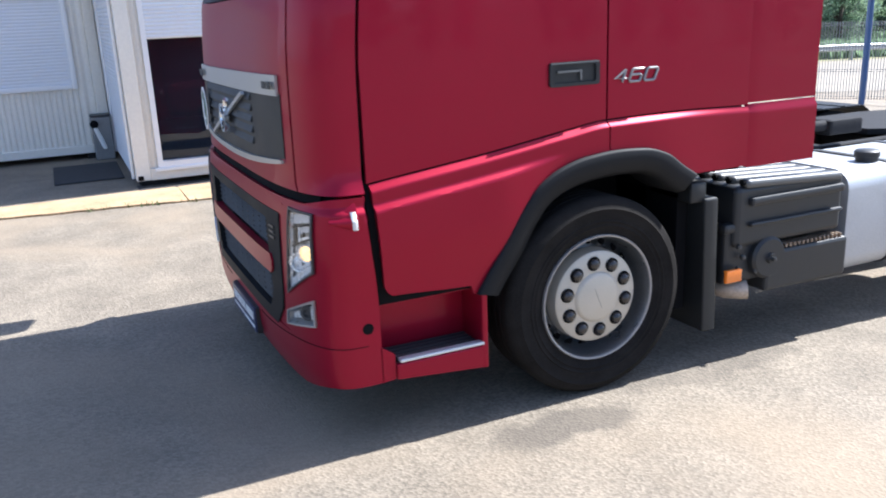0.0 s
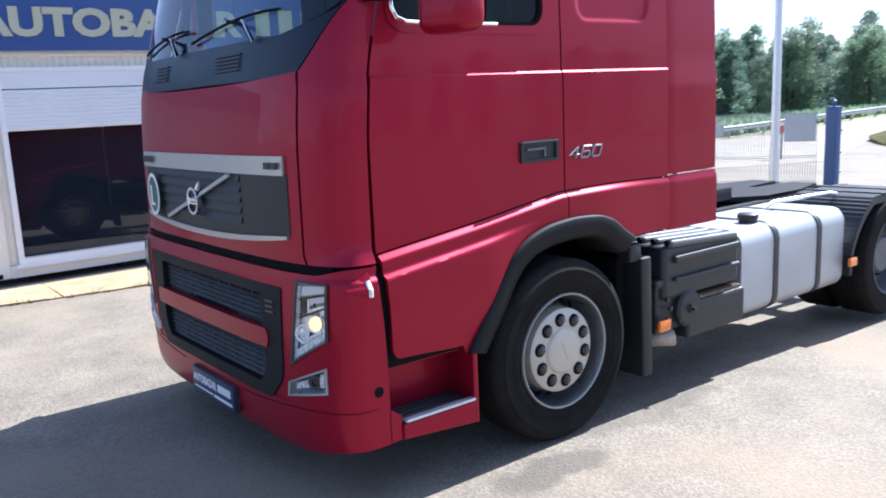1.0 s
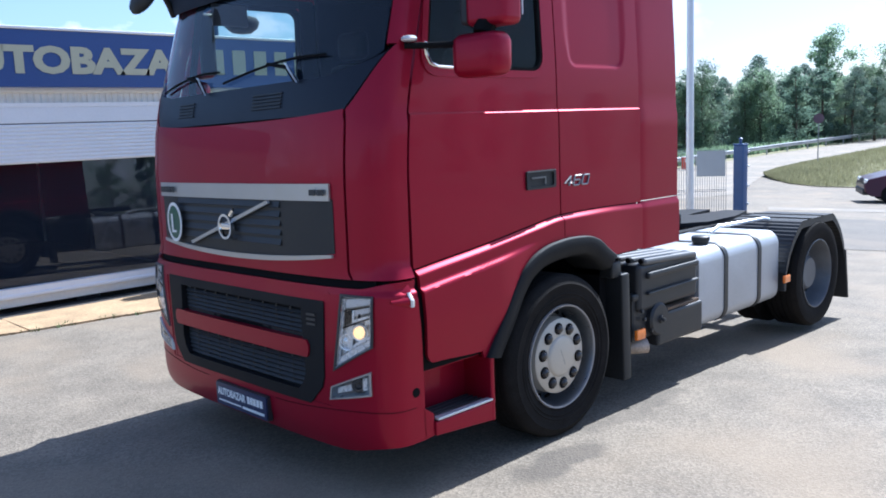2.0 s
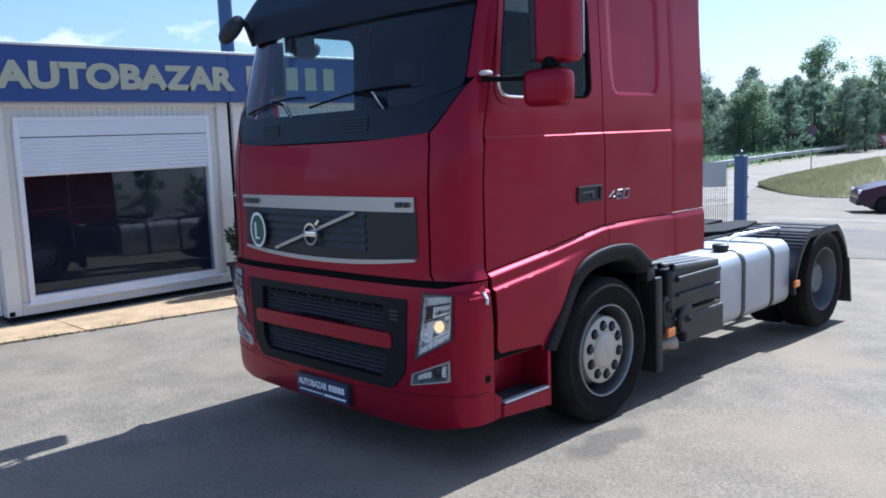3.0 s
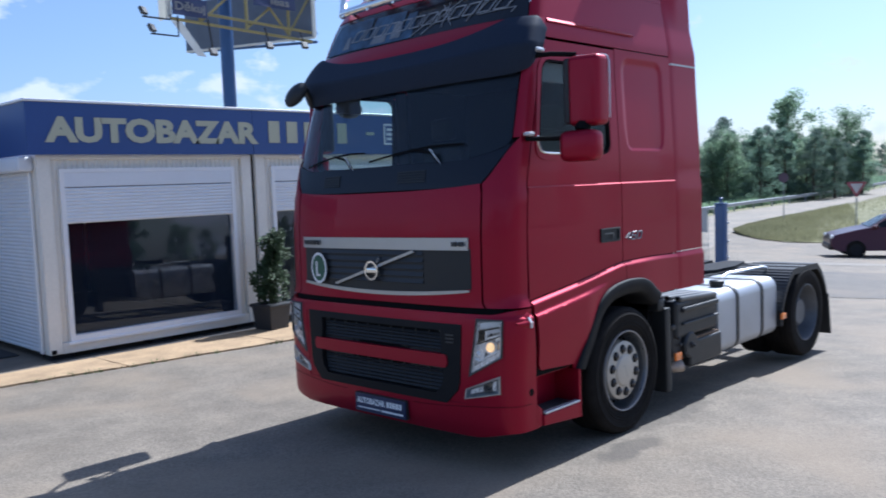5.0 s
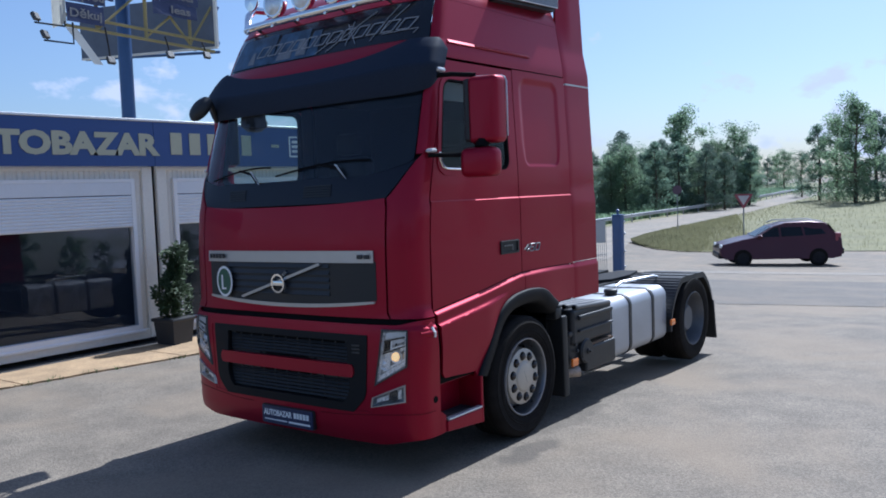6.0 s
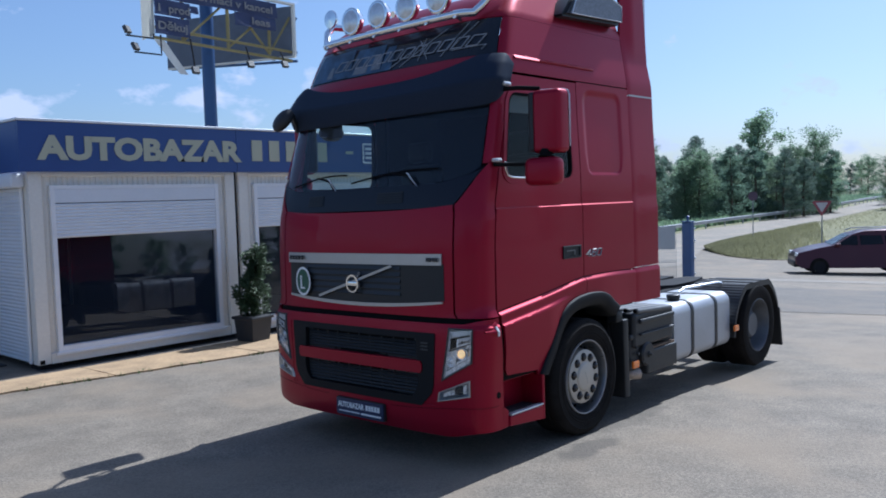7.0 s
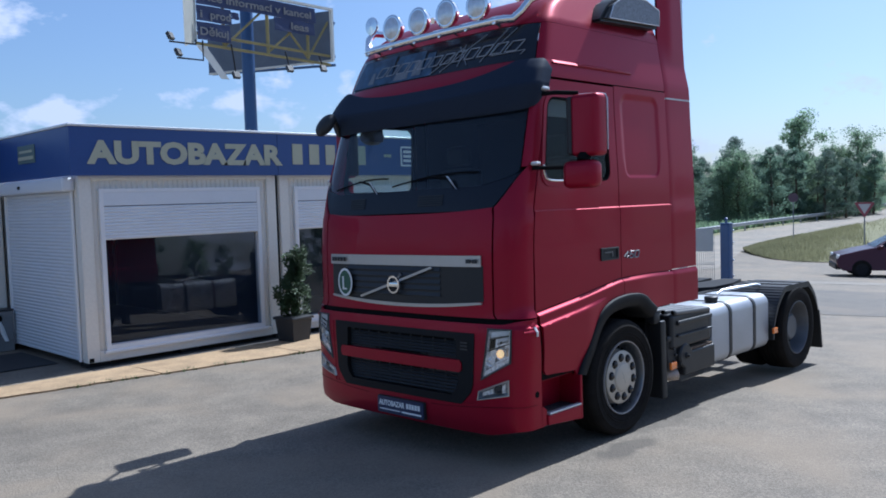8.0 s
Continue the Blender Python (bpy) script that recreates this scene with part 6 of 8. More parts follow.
island_near = [(40.2, 17.9), (37.5, 16.2), (34.2, 13.8), (32.6, 11.9), (32.6, 10.6), (33.8, 8.8), (42, -12), (90, -60)]
strip_sheet("grass_island", island_far, island_near, M_GRASS, "dry grassy island beside the road", "grass", 0.03, 60, 0.35)
strip_sheet("verge", [(-40, 60), (10, 60), (36, 60), (50, 60), (62, 62), (82, 66), (112, 70), (160, 85), (400, 150)], ROAD_LEFT, M_GRASS, "green verge under the trees", "grass", 0.01, 40)

# concrete apron along the containers, its yard edge running askew
def apron_edge(x):
    return 6.08 - 0.155 * max(-6.0, min(x, 4.0))


bm = bmesh.new()
patch(bm, lambda a, b: Vector((-9.0 + 18.0 * a, apron_edge(-9.0 + 18.0 * a) + 0.08 + (7.12 - apron_edge(-9.0 + 18.0 * a) - 0.08) * b, -0.09)), 18, 1)
apron = tagged(part("pavement", bm, M_CONC), "sandy pale concrete apron slabs", "pavement", kind="structure")
for k in range(9):
    x0, bm, chip = -9.0 + 2.0 * k, bmesh.new(), random.Random(k)
    vs = [(x0 + 1.985 * i / 16, apron_edge(x0 + 1.985 * i / 16) + chip.uniform(-0.022, 0.018)) for i in range(17)] + [(x0 + 1.985, 7.18), (x0, 7.18)]
    extrude_outline(bm, vs, "Z", -0.05, 0.022)
    bmesh.ops.bevel(bm, geom=[e for e in bm.edges if all(v.co.z > 0 for v in e.verts)], offset=0.006, segments=1, affect="EDGES")
    for v in bm.verts:
        v.co.z += yard_fall(v.co.y)
    part("slab", bm, M_CONC, apron)

# dark sheet between the slabs and the containers: their shade put into colour
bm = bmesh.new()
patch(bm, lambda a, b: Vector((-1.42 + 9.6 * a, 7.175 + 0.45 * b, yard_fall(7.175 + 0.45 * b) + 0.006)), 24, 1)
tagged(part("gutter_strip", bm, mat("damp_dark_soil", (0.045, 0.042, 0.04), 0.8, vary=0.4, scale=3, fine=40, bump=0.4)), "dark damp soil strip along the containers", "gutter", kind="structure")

# weeds along the joint
bm = bmesh.new()
rng = random.Random(4)
M_WEED = mat("weed_green", (0.09, 0.13, 0.04), 0.8, island=0.4)
for _ in range(26):
    cx = rng.uniform(-2.0, 2.4)
    cy = apron_edge(cx) + rng.uniform(-0.04, 0.02)
    for _ in range(9):
        a, h = rng.uniform(0, 6.28), rng.uniform(0.02, 0.06)
        d = Vector((math.cos(a), math.sin(a), 0)) * h * 0.6
        p = Vector((cx + rng.uniform(-0.04, 0.04), cy + rng.uniform(-0.03, 0.03), yard_fall(cy)))
        w = Vector((-d.y, d.x, 0)) * 0.25
        bm.faces.new([bm.verts.new(q) for q in (p - w, p + w, p + d + Vector((0, 0, h)))])
tagged(part("weeds", bm, M_WEED), "small weeds in the apron joint", "weeds", kind="stuff")


# ---- container offices ----
FACE = 7.5


def ribbed_wall(bm, p0, p1, z0, z1, pitch=0.075, depth=0.012, thick=0.05):
    """Trapezoid-ribbed sheet from p0 to p1, ribs proud to its right-hand side."""
    d = (Vector(p1) - Vector(p0))
    n, ln = Vector((d.y, -d.x)).normalized(), d.length
    d.normalize()
    k = max(1, int(ln / pitch))
    prof = []
    for i in range(k):
        for f, o in ((0.0, 0.0), (0.35, 0.0), (0.5, depth), (0.85, depth)):
            prof.append(((i + f) * ln / k, o))
    prof.append((ln, 0.0))
    lo = [bm.verts.new((*(Vector(p0) + d * s + n * o), z0)) for s, o in prof]
    hi = [bm.verts.new((*(Vector(p0) + d * s + n * o), z1)) for s, o in prof]
    for i in range(len(prof) - 1):
        bm.faces.new((lo[i], lo[i + 1], hi[i + 1], hi[i]))
    q0, q1 = Vector(p0) - n * thick, Vector(p1) - n * thick
    b = [bm.verts.new((*q, z)) for q, z in ((q0, z0), (q1, z0), (q1, z1), (q0, z1))]
    bm.faces.new(b)


def container(x0, x1, label, wx0, wx1, back=13.4):
    """An office container that faces -y, with a big shutter window."""
    c = thing("container_office", pose((x0 + x1) / 2, FACE, YARD), label, "container", "row of office containers")
    inv = Matrix.Translation((-(x0 + x1) / 2, -FACE, 0))

    def put(name, bm, m, label="", parent=None):
        bmesh.ops.transform(bm, matrix=inv, verts=bm.verts)
        return part(name, bm, m, parent or c, label)
    wz0, wz1 = 0.165, 2.385
    for nm, b in [("corner_post", (xa, xa + 0.17, ya, ya + 0.175, 0.02, 2.56)) for xa in (x0, x1 - 0.17) for ya in (FACE - 0.005, back - 0.17)] + [("frame_rail", (x0 + 0.17, x1 - 0.17, FACE, FACE + 0.12, za, zb)) for za, zb in ((0.015, 0.16), (2.50, 2.56))]:
        bm = bmesh.new()
        box(bm, *b, 0.012, 2)
        put(nm, bm, M_WHITE)
    bm = bmesh.new()
    ribbed_wall(bm, (x0 + 0.17, FACE + 0.05), (wx0, FACE + 0.05), 0.13, 2.5)
    ribbed_wall(bm, (wx1, FACE + 0.05), (x1 - 0.17, FACE + 0.05), 0.13, 2.5)
    ribbed_wall(bm, (wx0, FACE + 0.05), (wx1, FACE + 0.05), wz1, 2.5)
    put("front_wall", bm, M_WHITE, "white ribbed sheet wall")
    bm = bmesh.new()
    ribbed_wall(bm, (x0 + 0.03, back), (x0 + 0.03, FACE + 0.17), 0.05, 2.55)
    ribbed_wall(bm, (x1 - 0.03, FACE + 0.17), (x1 - 0.03, back), 0.05, 2.55)
    ribbed_wall(bm, (x1, back - 0.02), (x0, back - 0.02), 0.05, 2.55)
    put("side_wall", bm, M_WHITE)
    bm = bmesh.new()
    box(bm, x0 + 0.02, x1 - 0.02, FACE + 0.06, back - 0.05, 2.56, 2.62)
    put("container_roof", bm, M_WHITE)
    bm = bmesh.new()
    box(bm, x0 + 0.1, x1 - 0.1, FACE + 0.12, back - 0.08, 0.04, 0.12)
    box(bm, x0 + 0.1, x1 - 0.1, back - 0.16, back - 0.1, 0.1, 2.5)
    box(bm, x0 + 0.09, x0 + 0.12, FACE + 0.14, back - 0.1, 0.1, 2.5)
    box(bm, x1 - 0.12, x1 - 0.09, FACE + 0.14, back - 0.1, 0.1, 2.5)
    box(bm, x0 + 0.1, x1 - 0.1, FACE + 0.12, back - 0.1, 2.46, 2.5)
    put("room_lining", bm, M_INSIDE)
    for xa in (x0 + 0.05, (x0 + x1) / 2 - 0.15, x1 - 0.35):
        for ya in (FACE + 0.08, back - 0.5):
            bm = bmesh.new()
            box(bm, xa, xa + 0.3, ya, ya + 0.3, -0.075, 0.045, 0.01, 1)
            put("support_block", bm, M_STEEL, "dark block under the container")
    # window: frame, pane, shutter half down with its box
    bm = bmesh.new()
    outer = [(wx0, wz0), (wx1, wz0), (wx1, wz1), (wx0, wz1)]
    inner = [(wx0 + 0.06, wz0 + 0.07), (wx1 - 0.06, wz0 + 0.07), (wx1 - 0.06, wz1 - 0.05), (wx0 + 0.06, wz1 - 0.05)]
    ring_outline(bm, outer, inner, lambda p, d: Vector((p[0], FACE - 0.012 + d, p[1])), 0.112)
    win = put("window", bm, M_FRAME, "wide white-framed shop window")
    bm = bmesh.new()
    box(bm, wx0 - 0.04, wx1 + 0.04, FACE - 0.035, FACE + 0.02, wz0 - 0.045, wz0, 0.008, 2)
    put("window_sill", bm, M_FRAME, "", win)
    bm = bmesh.new()
    patch(bm, lambda a, b: Vector((wx0 + 0.05 + (wx1 - wx0 - 0.1) * a, FACE + 0.14 - 0.175 * (a - 0.5) + 0.088 * (b - 0.5), wz0 + 0.06 + (wz1 - wz0 - 0.1) * b)), 1, 1)
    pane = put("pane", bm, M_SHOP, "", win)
    pane.visible_shadow = False
    bm = bmesh.new()
    box(bm, wx0 + 0.055, wx1 - 0.055, FACE - 0.008, FACE + 0.03, wz1 - 0.235, wz1 - 0.05, 0.004, 1)
    put("shutter_box", bm, M_SHUTTER, "", win)
    bm = bmesh.new()
    box(bm, wx0 + 0.056, wx1 - 0.056, FACE + 0.004, FACE + 0.028, wz1 - 0.246, wz1 - 0.2355)
    put("shutter_slot", bm, M_GAP, "", win)
    n = 10
    for k in range(n):
        bm = bmesh.new()
        zt = wz1 - 0.247 - 0.0455 * k
        patch(bm, lambda a, b: Vector((wx0 + 0.06 + (wx1 - wx0 - 0.12) * a, FACE + 0.012 - 0.015 * math.sin(math.pi * b), zt - 0.0425 + 0.0425 * b)), 1, 6, 0.006)
        put("shutter_slat", bm, M_SHUTTER, "", win)
    return put


put1 = container(-1.42, 1.70, "white office container with half-lowered roller shutter", -1.15, 1.40)
bm = bmesh.new()
box(bm, -1.40, -1.335, 7.488, 7.5, 0.03, 0.085, 0.004, 1)
put1("corner_casting_hole", bm, M_GAP)
# roller shutter in the container's end wall
bm = bmesh.new()
box(bm, -1.60, -1.425, 7.58, 10.45, 2.36, 2.545, 0.03, 3)
shutter_box = put1("shutter_hood", bm, M_SHUTTER, "long white shutter hood")
bm = bmesh.new()
box(bm, -1.61, -1.598, 9.15, 9.24, 2.43, 2.475, 0.01, 2)
put1("hood_badge", bm, M_GAP, "", shutter_box)
for k in range(46):
    bm = bmesh.new()
    zt = 2.36 - 0.0505 * k
    patch(bm, lambda a, b: Vector((-1.43 - 0.012 * math.sin(math.pi * b), 7.72 + 2.5 * a, zt - 0.049 + 0.049 * b)), 1, 4, 0.006)
    put1("end_shutter_slat", bm, M_SHUTTER)
for x, y0, y1 in ((-1.47, 10.22, 10.27), (-1.46, 7.66, 7.72)):
    bm = bmesh.new()
    box(bm, x, -1.425, y0, y1, 0.03, 2.36, 0.006, 1)
    put1("shutter_guide", bm, M_FRAME)
bm = bmesh.new()
box(bm, -1.445, -1.425, 10.28, 10.38, 0.03, 2.4)
put1("dark_joint", bm, M_GAP)
container(1.775, 4.895, "white office container with half-lowered roller shutter", 2.06, 4.60)
container(4.97, 8.09, "white office container with half-lowered roller shutter", 5.25, 7.80)
bm = bmesh.new()
box(bm, 1.705, 1.77, 7.56, 7.7, YARD, YARD + 2.6)
box(bm, 4.9, 4.965, 7.56, 7.7, YARD, YARD + 2.6)
tagged(part("joint_filler", bm, M_GAP), "dark joint between containers", "joint", kind="structure")

# left wing, set back
wing = thing("container_office", pose(-4.5, 10.4, YARD), "white ribbed office container with closed window shutter, set back", "container", "row of office containers")
winv = Matrix.Translation((4.5, -10.4, 0))


def put_wing(name, bm, m, label="", parent=None):
    bmesh.ops.transform(bm, matrix=winv, verts=bm.verts)
    return part(name, bm, m, parent or wing, label)


bm = bmesh.new()
for xa, xb in ((-7.6, -7.45), (-1.62, -1.47)):
    box(bm, xa, xb, 10.395, 10.55, 0.02, 2.56, 0.01, 2)
box(bm, -7.45, -1.62, 10.4, 10.5, 0.02, 0.14, 0.01, 2)
box(bm, -7.45, -1.62, 10.4, 10.5, 2.48, 2.56, 0.01, 2)
put_wing("container_frame", bm, M_WHITE)
bm = bmesh.new()
ribbed_wall(bm, (-7.45, 10.44), (-4.6, 10.44), 0.14, 2.48)
ribbed_wall(bm, (-1.84, 10.44), (-1.62, 10.44), 0.14, 2.48)
ribbed_wall(bm, (-4.6, 10.44), (-1.84, 10.44), 0.14, 0.98)
ribbed_wall(bm, (-4.6, 10.44), (-1.84, 10.44), 2.3, 2.48)
put_wing("front_wall", bm, M_WHITE, "white ribbed sheet wall")
bm = bmesh.new()
box(bm, -7.6, -1.47, 10.5, 16.0, 0.05, 2.55)
put_wing("container_body", bm, M_WHITE)
for xa in (-7.5, -4.7, -1.85):
    for ya in (10.45, 15.5):
        bm = bmesh.new()
        box(bm, xa, xa + 0.3, ya, ya + 0.3, -0.075, 0.045, 0.01, 1)
        put_wing("support_block", bm, M_STEEL, "dark block under the container")
bm = bmesh.new()
for xa, xb, za, zb in ((-4.6, -4.53, 0.97, 2.3), (-1.91, -1.84, 0.97, 2.3), (-4.53, -1.91, 0.97, 1.04), (-4.53, -1.91, 2.24, 2.3)):
    box(bm, xa, xb, 10.39, 10.46, za, zb, 0.008, 2)
wwin = put_wing("window", bm, M_FRAME, "white window with closed shutter")
for k in range(26):
    bm = bmesh.new()
    zt = 2.24 - 0.0462 * k
    patch(bm, lambda a, b: Vector((-4.53 + 2.62 * a, 10.43 - 0.008 * math.sin(math.pi * b), zt - 0.045 + 0.045 * b)), 1, 4, 0.005)
    put_wing("shutter_slat", bm, M_SHUTTER, "", wwin)

# blue fascia with raised letters, white drip edge on top
fascia = thing("fascia_sign", pose(0, 7.4, 2.55 + YARD), "blue fascia board with pale yellow lettering above the containers", "sign")
finv = Matrix.Translation((0, -7.4, -2.55))


def put_fascia(name, bm, m, label="", parent=None):
    bmesh.ops.transform(bm, matrix=finv, verts=bm.verts)
    return part(name, bm, m, parent or fascia, label)


for k, (xa, xb) in enumerate(((-1.545, 1.70), (1.705, 4.9), (4.905, 8.15))):
    bm = bmesh.new()
    box(bm, xa, xb, 7.40, 7.46, 2.562, 3.215, 0.004, 1)
    put_fascia("fascia_panel", bm, M_SIGN)
bm = bmesh.new()
box(bm, -1.545, -1.485, 7.461, 10.30, 2.562, 3.215, 0.004, 1)
put_fascia("fascia_panel", bm, M_SIGN)
bm = bmesh.new()
box(bm, -7.6, -1.486, 10.301, 10.36, 2.562, 3.215, 0.004, 1)
put_fascia("fascia_panel", bm, M_SIGN)
bm = bmesh.new()
box(bm, -1.565, 8.17, 7.38, 7.56, 3.216, 3.25, 0.006, 1)
box(bm, -1.565, -1.40, 7.562, 10.28, 3.216, 3.25, 0.006, 1)
box(bm, -7.6, -1.50, 10.282, 10.45, 3.216, 3.25, 0.006, 1)
put_fascia("drip_edge", bm, M_FRAME, "white metal drip edge")
letters = lettering("sign_letters", "AUTOBAZAR", 0.46, pose(0, 0, 0), M_LETTER, fascia, 0.012, width=3.12, bold=0.022)
hs = [v.co.y for v in letters.data.vertices]
letters.data.transform(Matrix.Diagonal((1, 0.33 / (max(hs) - min(hs)), 1, 1)))
letters.data.transform(pose(-1.33, -0.006, 0.185, 90, 0, 0))
each_letter(letters, "sign_letter", "pale yellow letter")
for k in range(5):
    bm = bmesh.new()
    x = 1.95 + 0.335 * k
    box(bm, x + 0.03, x + 0.23, 7.388, 7.4, 2.735, 3.065, 0.004, 1)
    put_fascia("sign_shape", bm, M_LETTER, "pale yellow plain block shape")
for b in ((3.95, 4.12, 7.388, 7.4, 2.88, 2.93), (5.0, 5.12, 7.388, 7.4, 2.85, 2.95)):
    bm = bmesh.new()
    box(bm, *b)
    put_fascia("sign_dash", bm, M_LETTER)
bm = bmesh.new()
outer, inner = rounded(4.35, 4.75, 2.72, 3.08, 0.02), rounded(4.38, 4.72, 2.75, 3.05, 0.015)
ring_outline(bm, outer, inner, lambda p, d: Vector((p[0], 7.388 + d, p[1])), 0.012)
sign_box = put_fascia("sign_box", bm, M_FRAME, "small outlined box with plain bars")
for z in (2.8, 2.88, 2.96):
    bm = bmesh.new()
    box(bm, 4.42, 4.68, 7.39, 7.4, z, z + 0.045)
    put_fascia("sign_bar", bm, M_FRAME, "", sign_box)
bm = bmesh.new()
box(bm, -1.558, -1.545, 8.62, 9.28, 2.80, 3.06, 0.004, 1)
put_fascia("end_badge", bm, mat("faded_green_badge", (0.12, 0.17, 0.16), 0.5), "faded plain badge shape")
for y0, y1, z0, z1 in ((8.7, 9.2, 2.95, 2.985), (8.66, 9.25, 2.85, 2.90)):
    bm = bmesh.new()
    box(bm, -1.564, -1.558, y0, y1, z0, z1)
    put_fascia("badge_bar", bm, M_LETTER)

# grey bin and rubber mat in the corner
bin_thing = thing("litter_bin", pose(-1.61, 10.24, yard_fall(10.24)), "slim grey litter bin with dark knob and hanging white bag", "bin")
bm = bmesh.new()
box(bm, -0.135, 0.135, -0.11, 0.11, 0.0, 0.63, 0.02, 3)
part("bin_body", bm, mat("dull_grey_bin", (0.20, 0.20, 0.20), 0.6, vary=0.15, scale=5), bin_thing)
bm = bmesh.new()
box(bm, -0.142, 0.142, -0.117, 0.117, 0.63, 0.665, 0.012, 2)
part("bin_lid", bm, M_GREY, bin_thing)
bm = bmesh.new()
lathe(bm, [(0.0, -0.05), (0.035, -0.045), (0.058, -0.02), (0.06, 0.0), (0.05, 0.01)], (-0.10, -0.12, 0.53), "Y", 18)
part("bin_knob", bm, M_GAP, bin_thing, "round dark knob")
bm = bmesh.new()
patch(bm, lambda a, b: Vector((-0.09 + 0.10 * b + (0.055 + 0.02 * math.sin(3 * b)) * (a - 0.5), -0.135 - 0.035 * math.sin(math.pi * a) - 0.01 * math.sin(7 * b), 0.48 - 0.31 * b)), 8, 12, 0.006)
part("bin_bag", bm, M_PAPER, bin_thing, "thin white bag hanging down")
mat_thing = thing("door_mat", pose(-1.92, 9.05, yard_fall(9.05)), "flat dark grey rubber mat on the asphalt", "mat")
bm = bmesh.new()
box(bm, -0.42, 0.42, -0.7, 0.72, 0.0, 0.02, 0.006, 1)
part("mat_sheet", bm, mat("rubber_mat", (0.03, 0.031, 0.034), 0.85, vary=0.2, bump=0.3), mat_thing)

# potted conifer
M_POT = mat("grey_plant_pot", (0.030, 0.031, 0.033), 0.6, vary=0.2)
M_LEAF = mat("conifer_green", (0.055, 0.088, 0.03), 0.7, vary=0.3, scale=8, island=0.5)
pot = thing("potted_plant", pose(1.58, 6.98, yard_fall(6.98) + 0.022, 0, 0, 8) @ Matrix.Scale(1.06, 4), "bushy dark green conifer in a square grey planter", "plant")
bm = bmesh.new()
extrude_outline(bm, [(-0.19, -0.19), (0.19, -0.19), (0.19, 0.19), (-0.19, 0.19)], "Z", 0.0, 0.33)
for v in bm.verts:
    k = 0.84 + 0.16 * v.co.z / 0.33
    v.co.x, v.co.y = v.co.x * k, v.co.y * k
box(bm, -0.215, 0.215, -0.215, 0.215, 0.315, 0.36, 0.012, 2)
part("planter", bm, M_POT, pot)
bm = bmesh.new()
tube(bm, [(0, 0, 0.33), (0.03, 0.01, 0.75), (0.12, 0, 1.22)], [0.03, 0.022, 0.008], 8)
part("stem", bm, mat("stem_bark", (0.09, 0.06, 0.04), 0.8), pot)
bm = bmesh.new()
rng = random.Random(11)
tufts = [Vector((0.012 * k, 0, 0.44 + 0.10 * k)) + Vector((rng.uniform(-1, 1), rng.uniform(-1, 1), 0)) * (0.17 - 0.013 * k) for k in range(9) for _ in range(3)] + [Vector((0.16, -0.03, 1.30)), Vector((0.02, 0.05, 1.18)), Vector((0.22, -0.05, 1.02)), Vector((-0.2, 0.0, 0.72))]
for _ in range(7500):
    c = tufts[rng.randrange(len(tufts))]
    v = Vector((rng.gauss(0, 1), rng.gauss(0, 1), rng.gauss(0, 1.1))).normalized() * rng.uniform(0.2, 1) ** 0.5 * (0.13 - 0.05 * (c.z - 0.5))
    p = c + v
    a = math.atan2(v.y, v.x)
    d = Vector((math.cos(a) * rng.uniform(0.2, 1), math.sin(a) * rng.uniform(0.2, 1), rng.uniform(-0.2, 1))).normalized() * rng.uniform(0.03, 0.075)
    w = d.orthogonal().normalized() * rng.uniform(0.008, 0.018)
    bm.faces.new([bm.verts.new(q) for q in (p - w * 0.4, p + d * 0.5 - w, p + d, p + d * 0.5 + w)])
part("foliage", bm, M_LEAF, pot)


# ---- beyond the yard: fence, posts, signs, rail, car, billboard, trees ----
def gz(x, y):
    return ground_z(x, y)


pole = thing("lamp_post", pose(12.1, 6.2, gz(12.1, 6.2)), "tall pale grey metal lamp post by the fence", "post")
bm = bmesh.new()
tube(bm, [(0, 0, 0), (0, 0, 1.0), (0, 0, 9.0)], [0.085, 0.08, 0.06], 16)
part("pole", bm, M_ALU, pole)
bm = bmesh.new()
lathe(bm, [(0.14, 0.0), (0.14, 0.03), (0.10, 0.05), (0.09, 0.14)], (0, 0, 0), "Z", 16)
part("pole_foot", bm, M_STEEL, pole)

gate_post = thing("gate_post", pose(13.96, 6.02, gz(13.96, 6.02)), "thick blue steel gate post", "post")
bm = bmesh.new()
box(bm, -0.11, 0.11, -0.12, 0.12, 0, 1.69, 0.02, 2)
part("post_body", bm, M_BLUE, gate_post)
bm = bmesh.new()
box(bm, -0.12, 0.12, -0.13, 0.13, 1.69, 1.72, 0.01, 2)
lathe(bm, [(0.03, 1.715), (0.03, 1.81), (0.05, 1.83), (0.0, 1.87)], (0, 0, 0), "Z", 12)
part("post_cap", bm, M_BLUE, gate_post)
for z in (0.35, 0.75, 1.2, 1.5):
    bm = bmesh.new()
    box(bm, 0.07, 0.12, -0.15, -0.11, z, z + 0.05, 0.006, 1)
    part("hinge", bm, M_ALU, gate_post)
blue_post = thing("fence_post", pose(11.35, 8.0, gz(11.35, 8.0)), "tall slim blue steel post", "post")
bm = bmesh.new()
tube(bm, [(0, 0, 0), (0, 0, 6.0)], 0.055, 14)
part("post_body", bm, M_BLUE, blue_post)

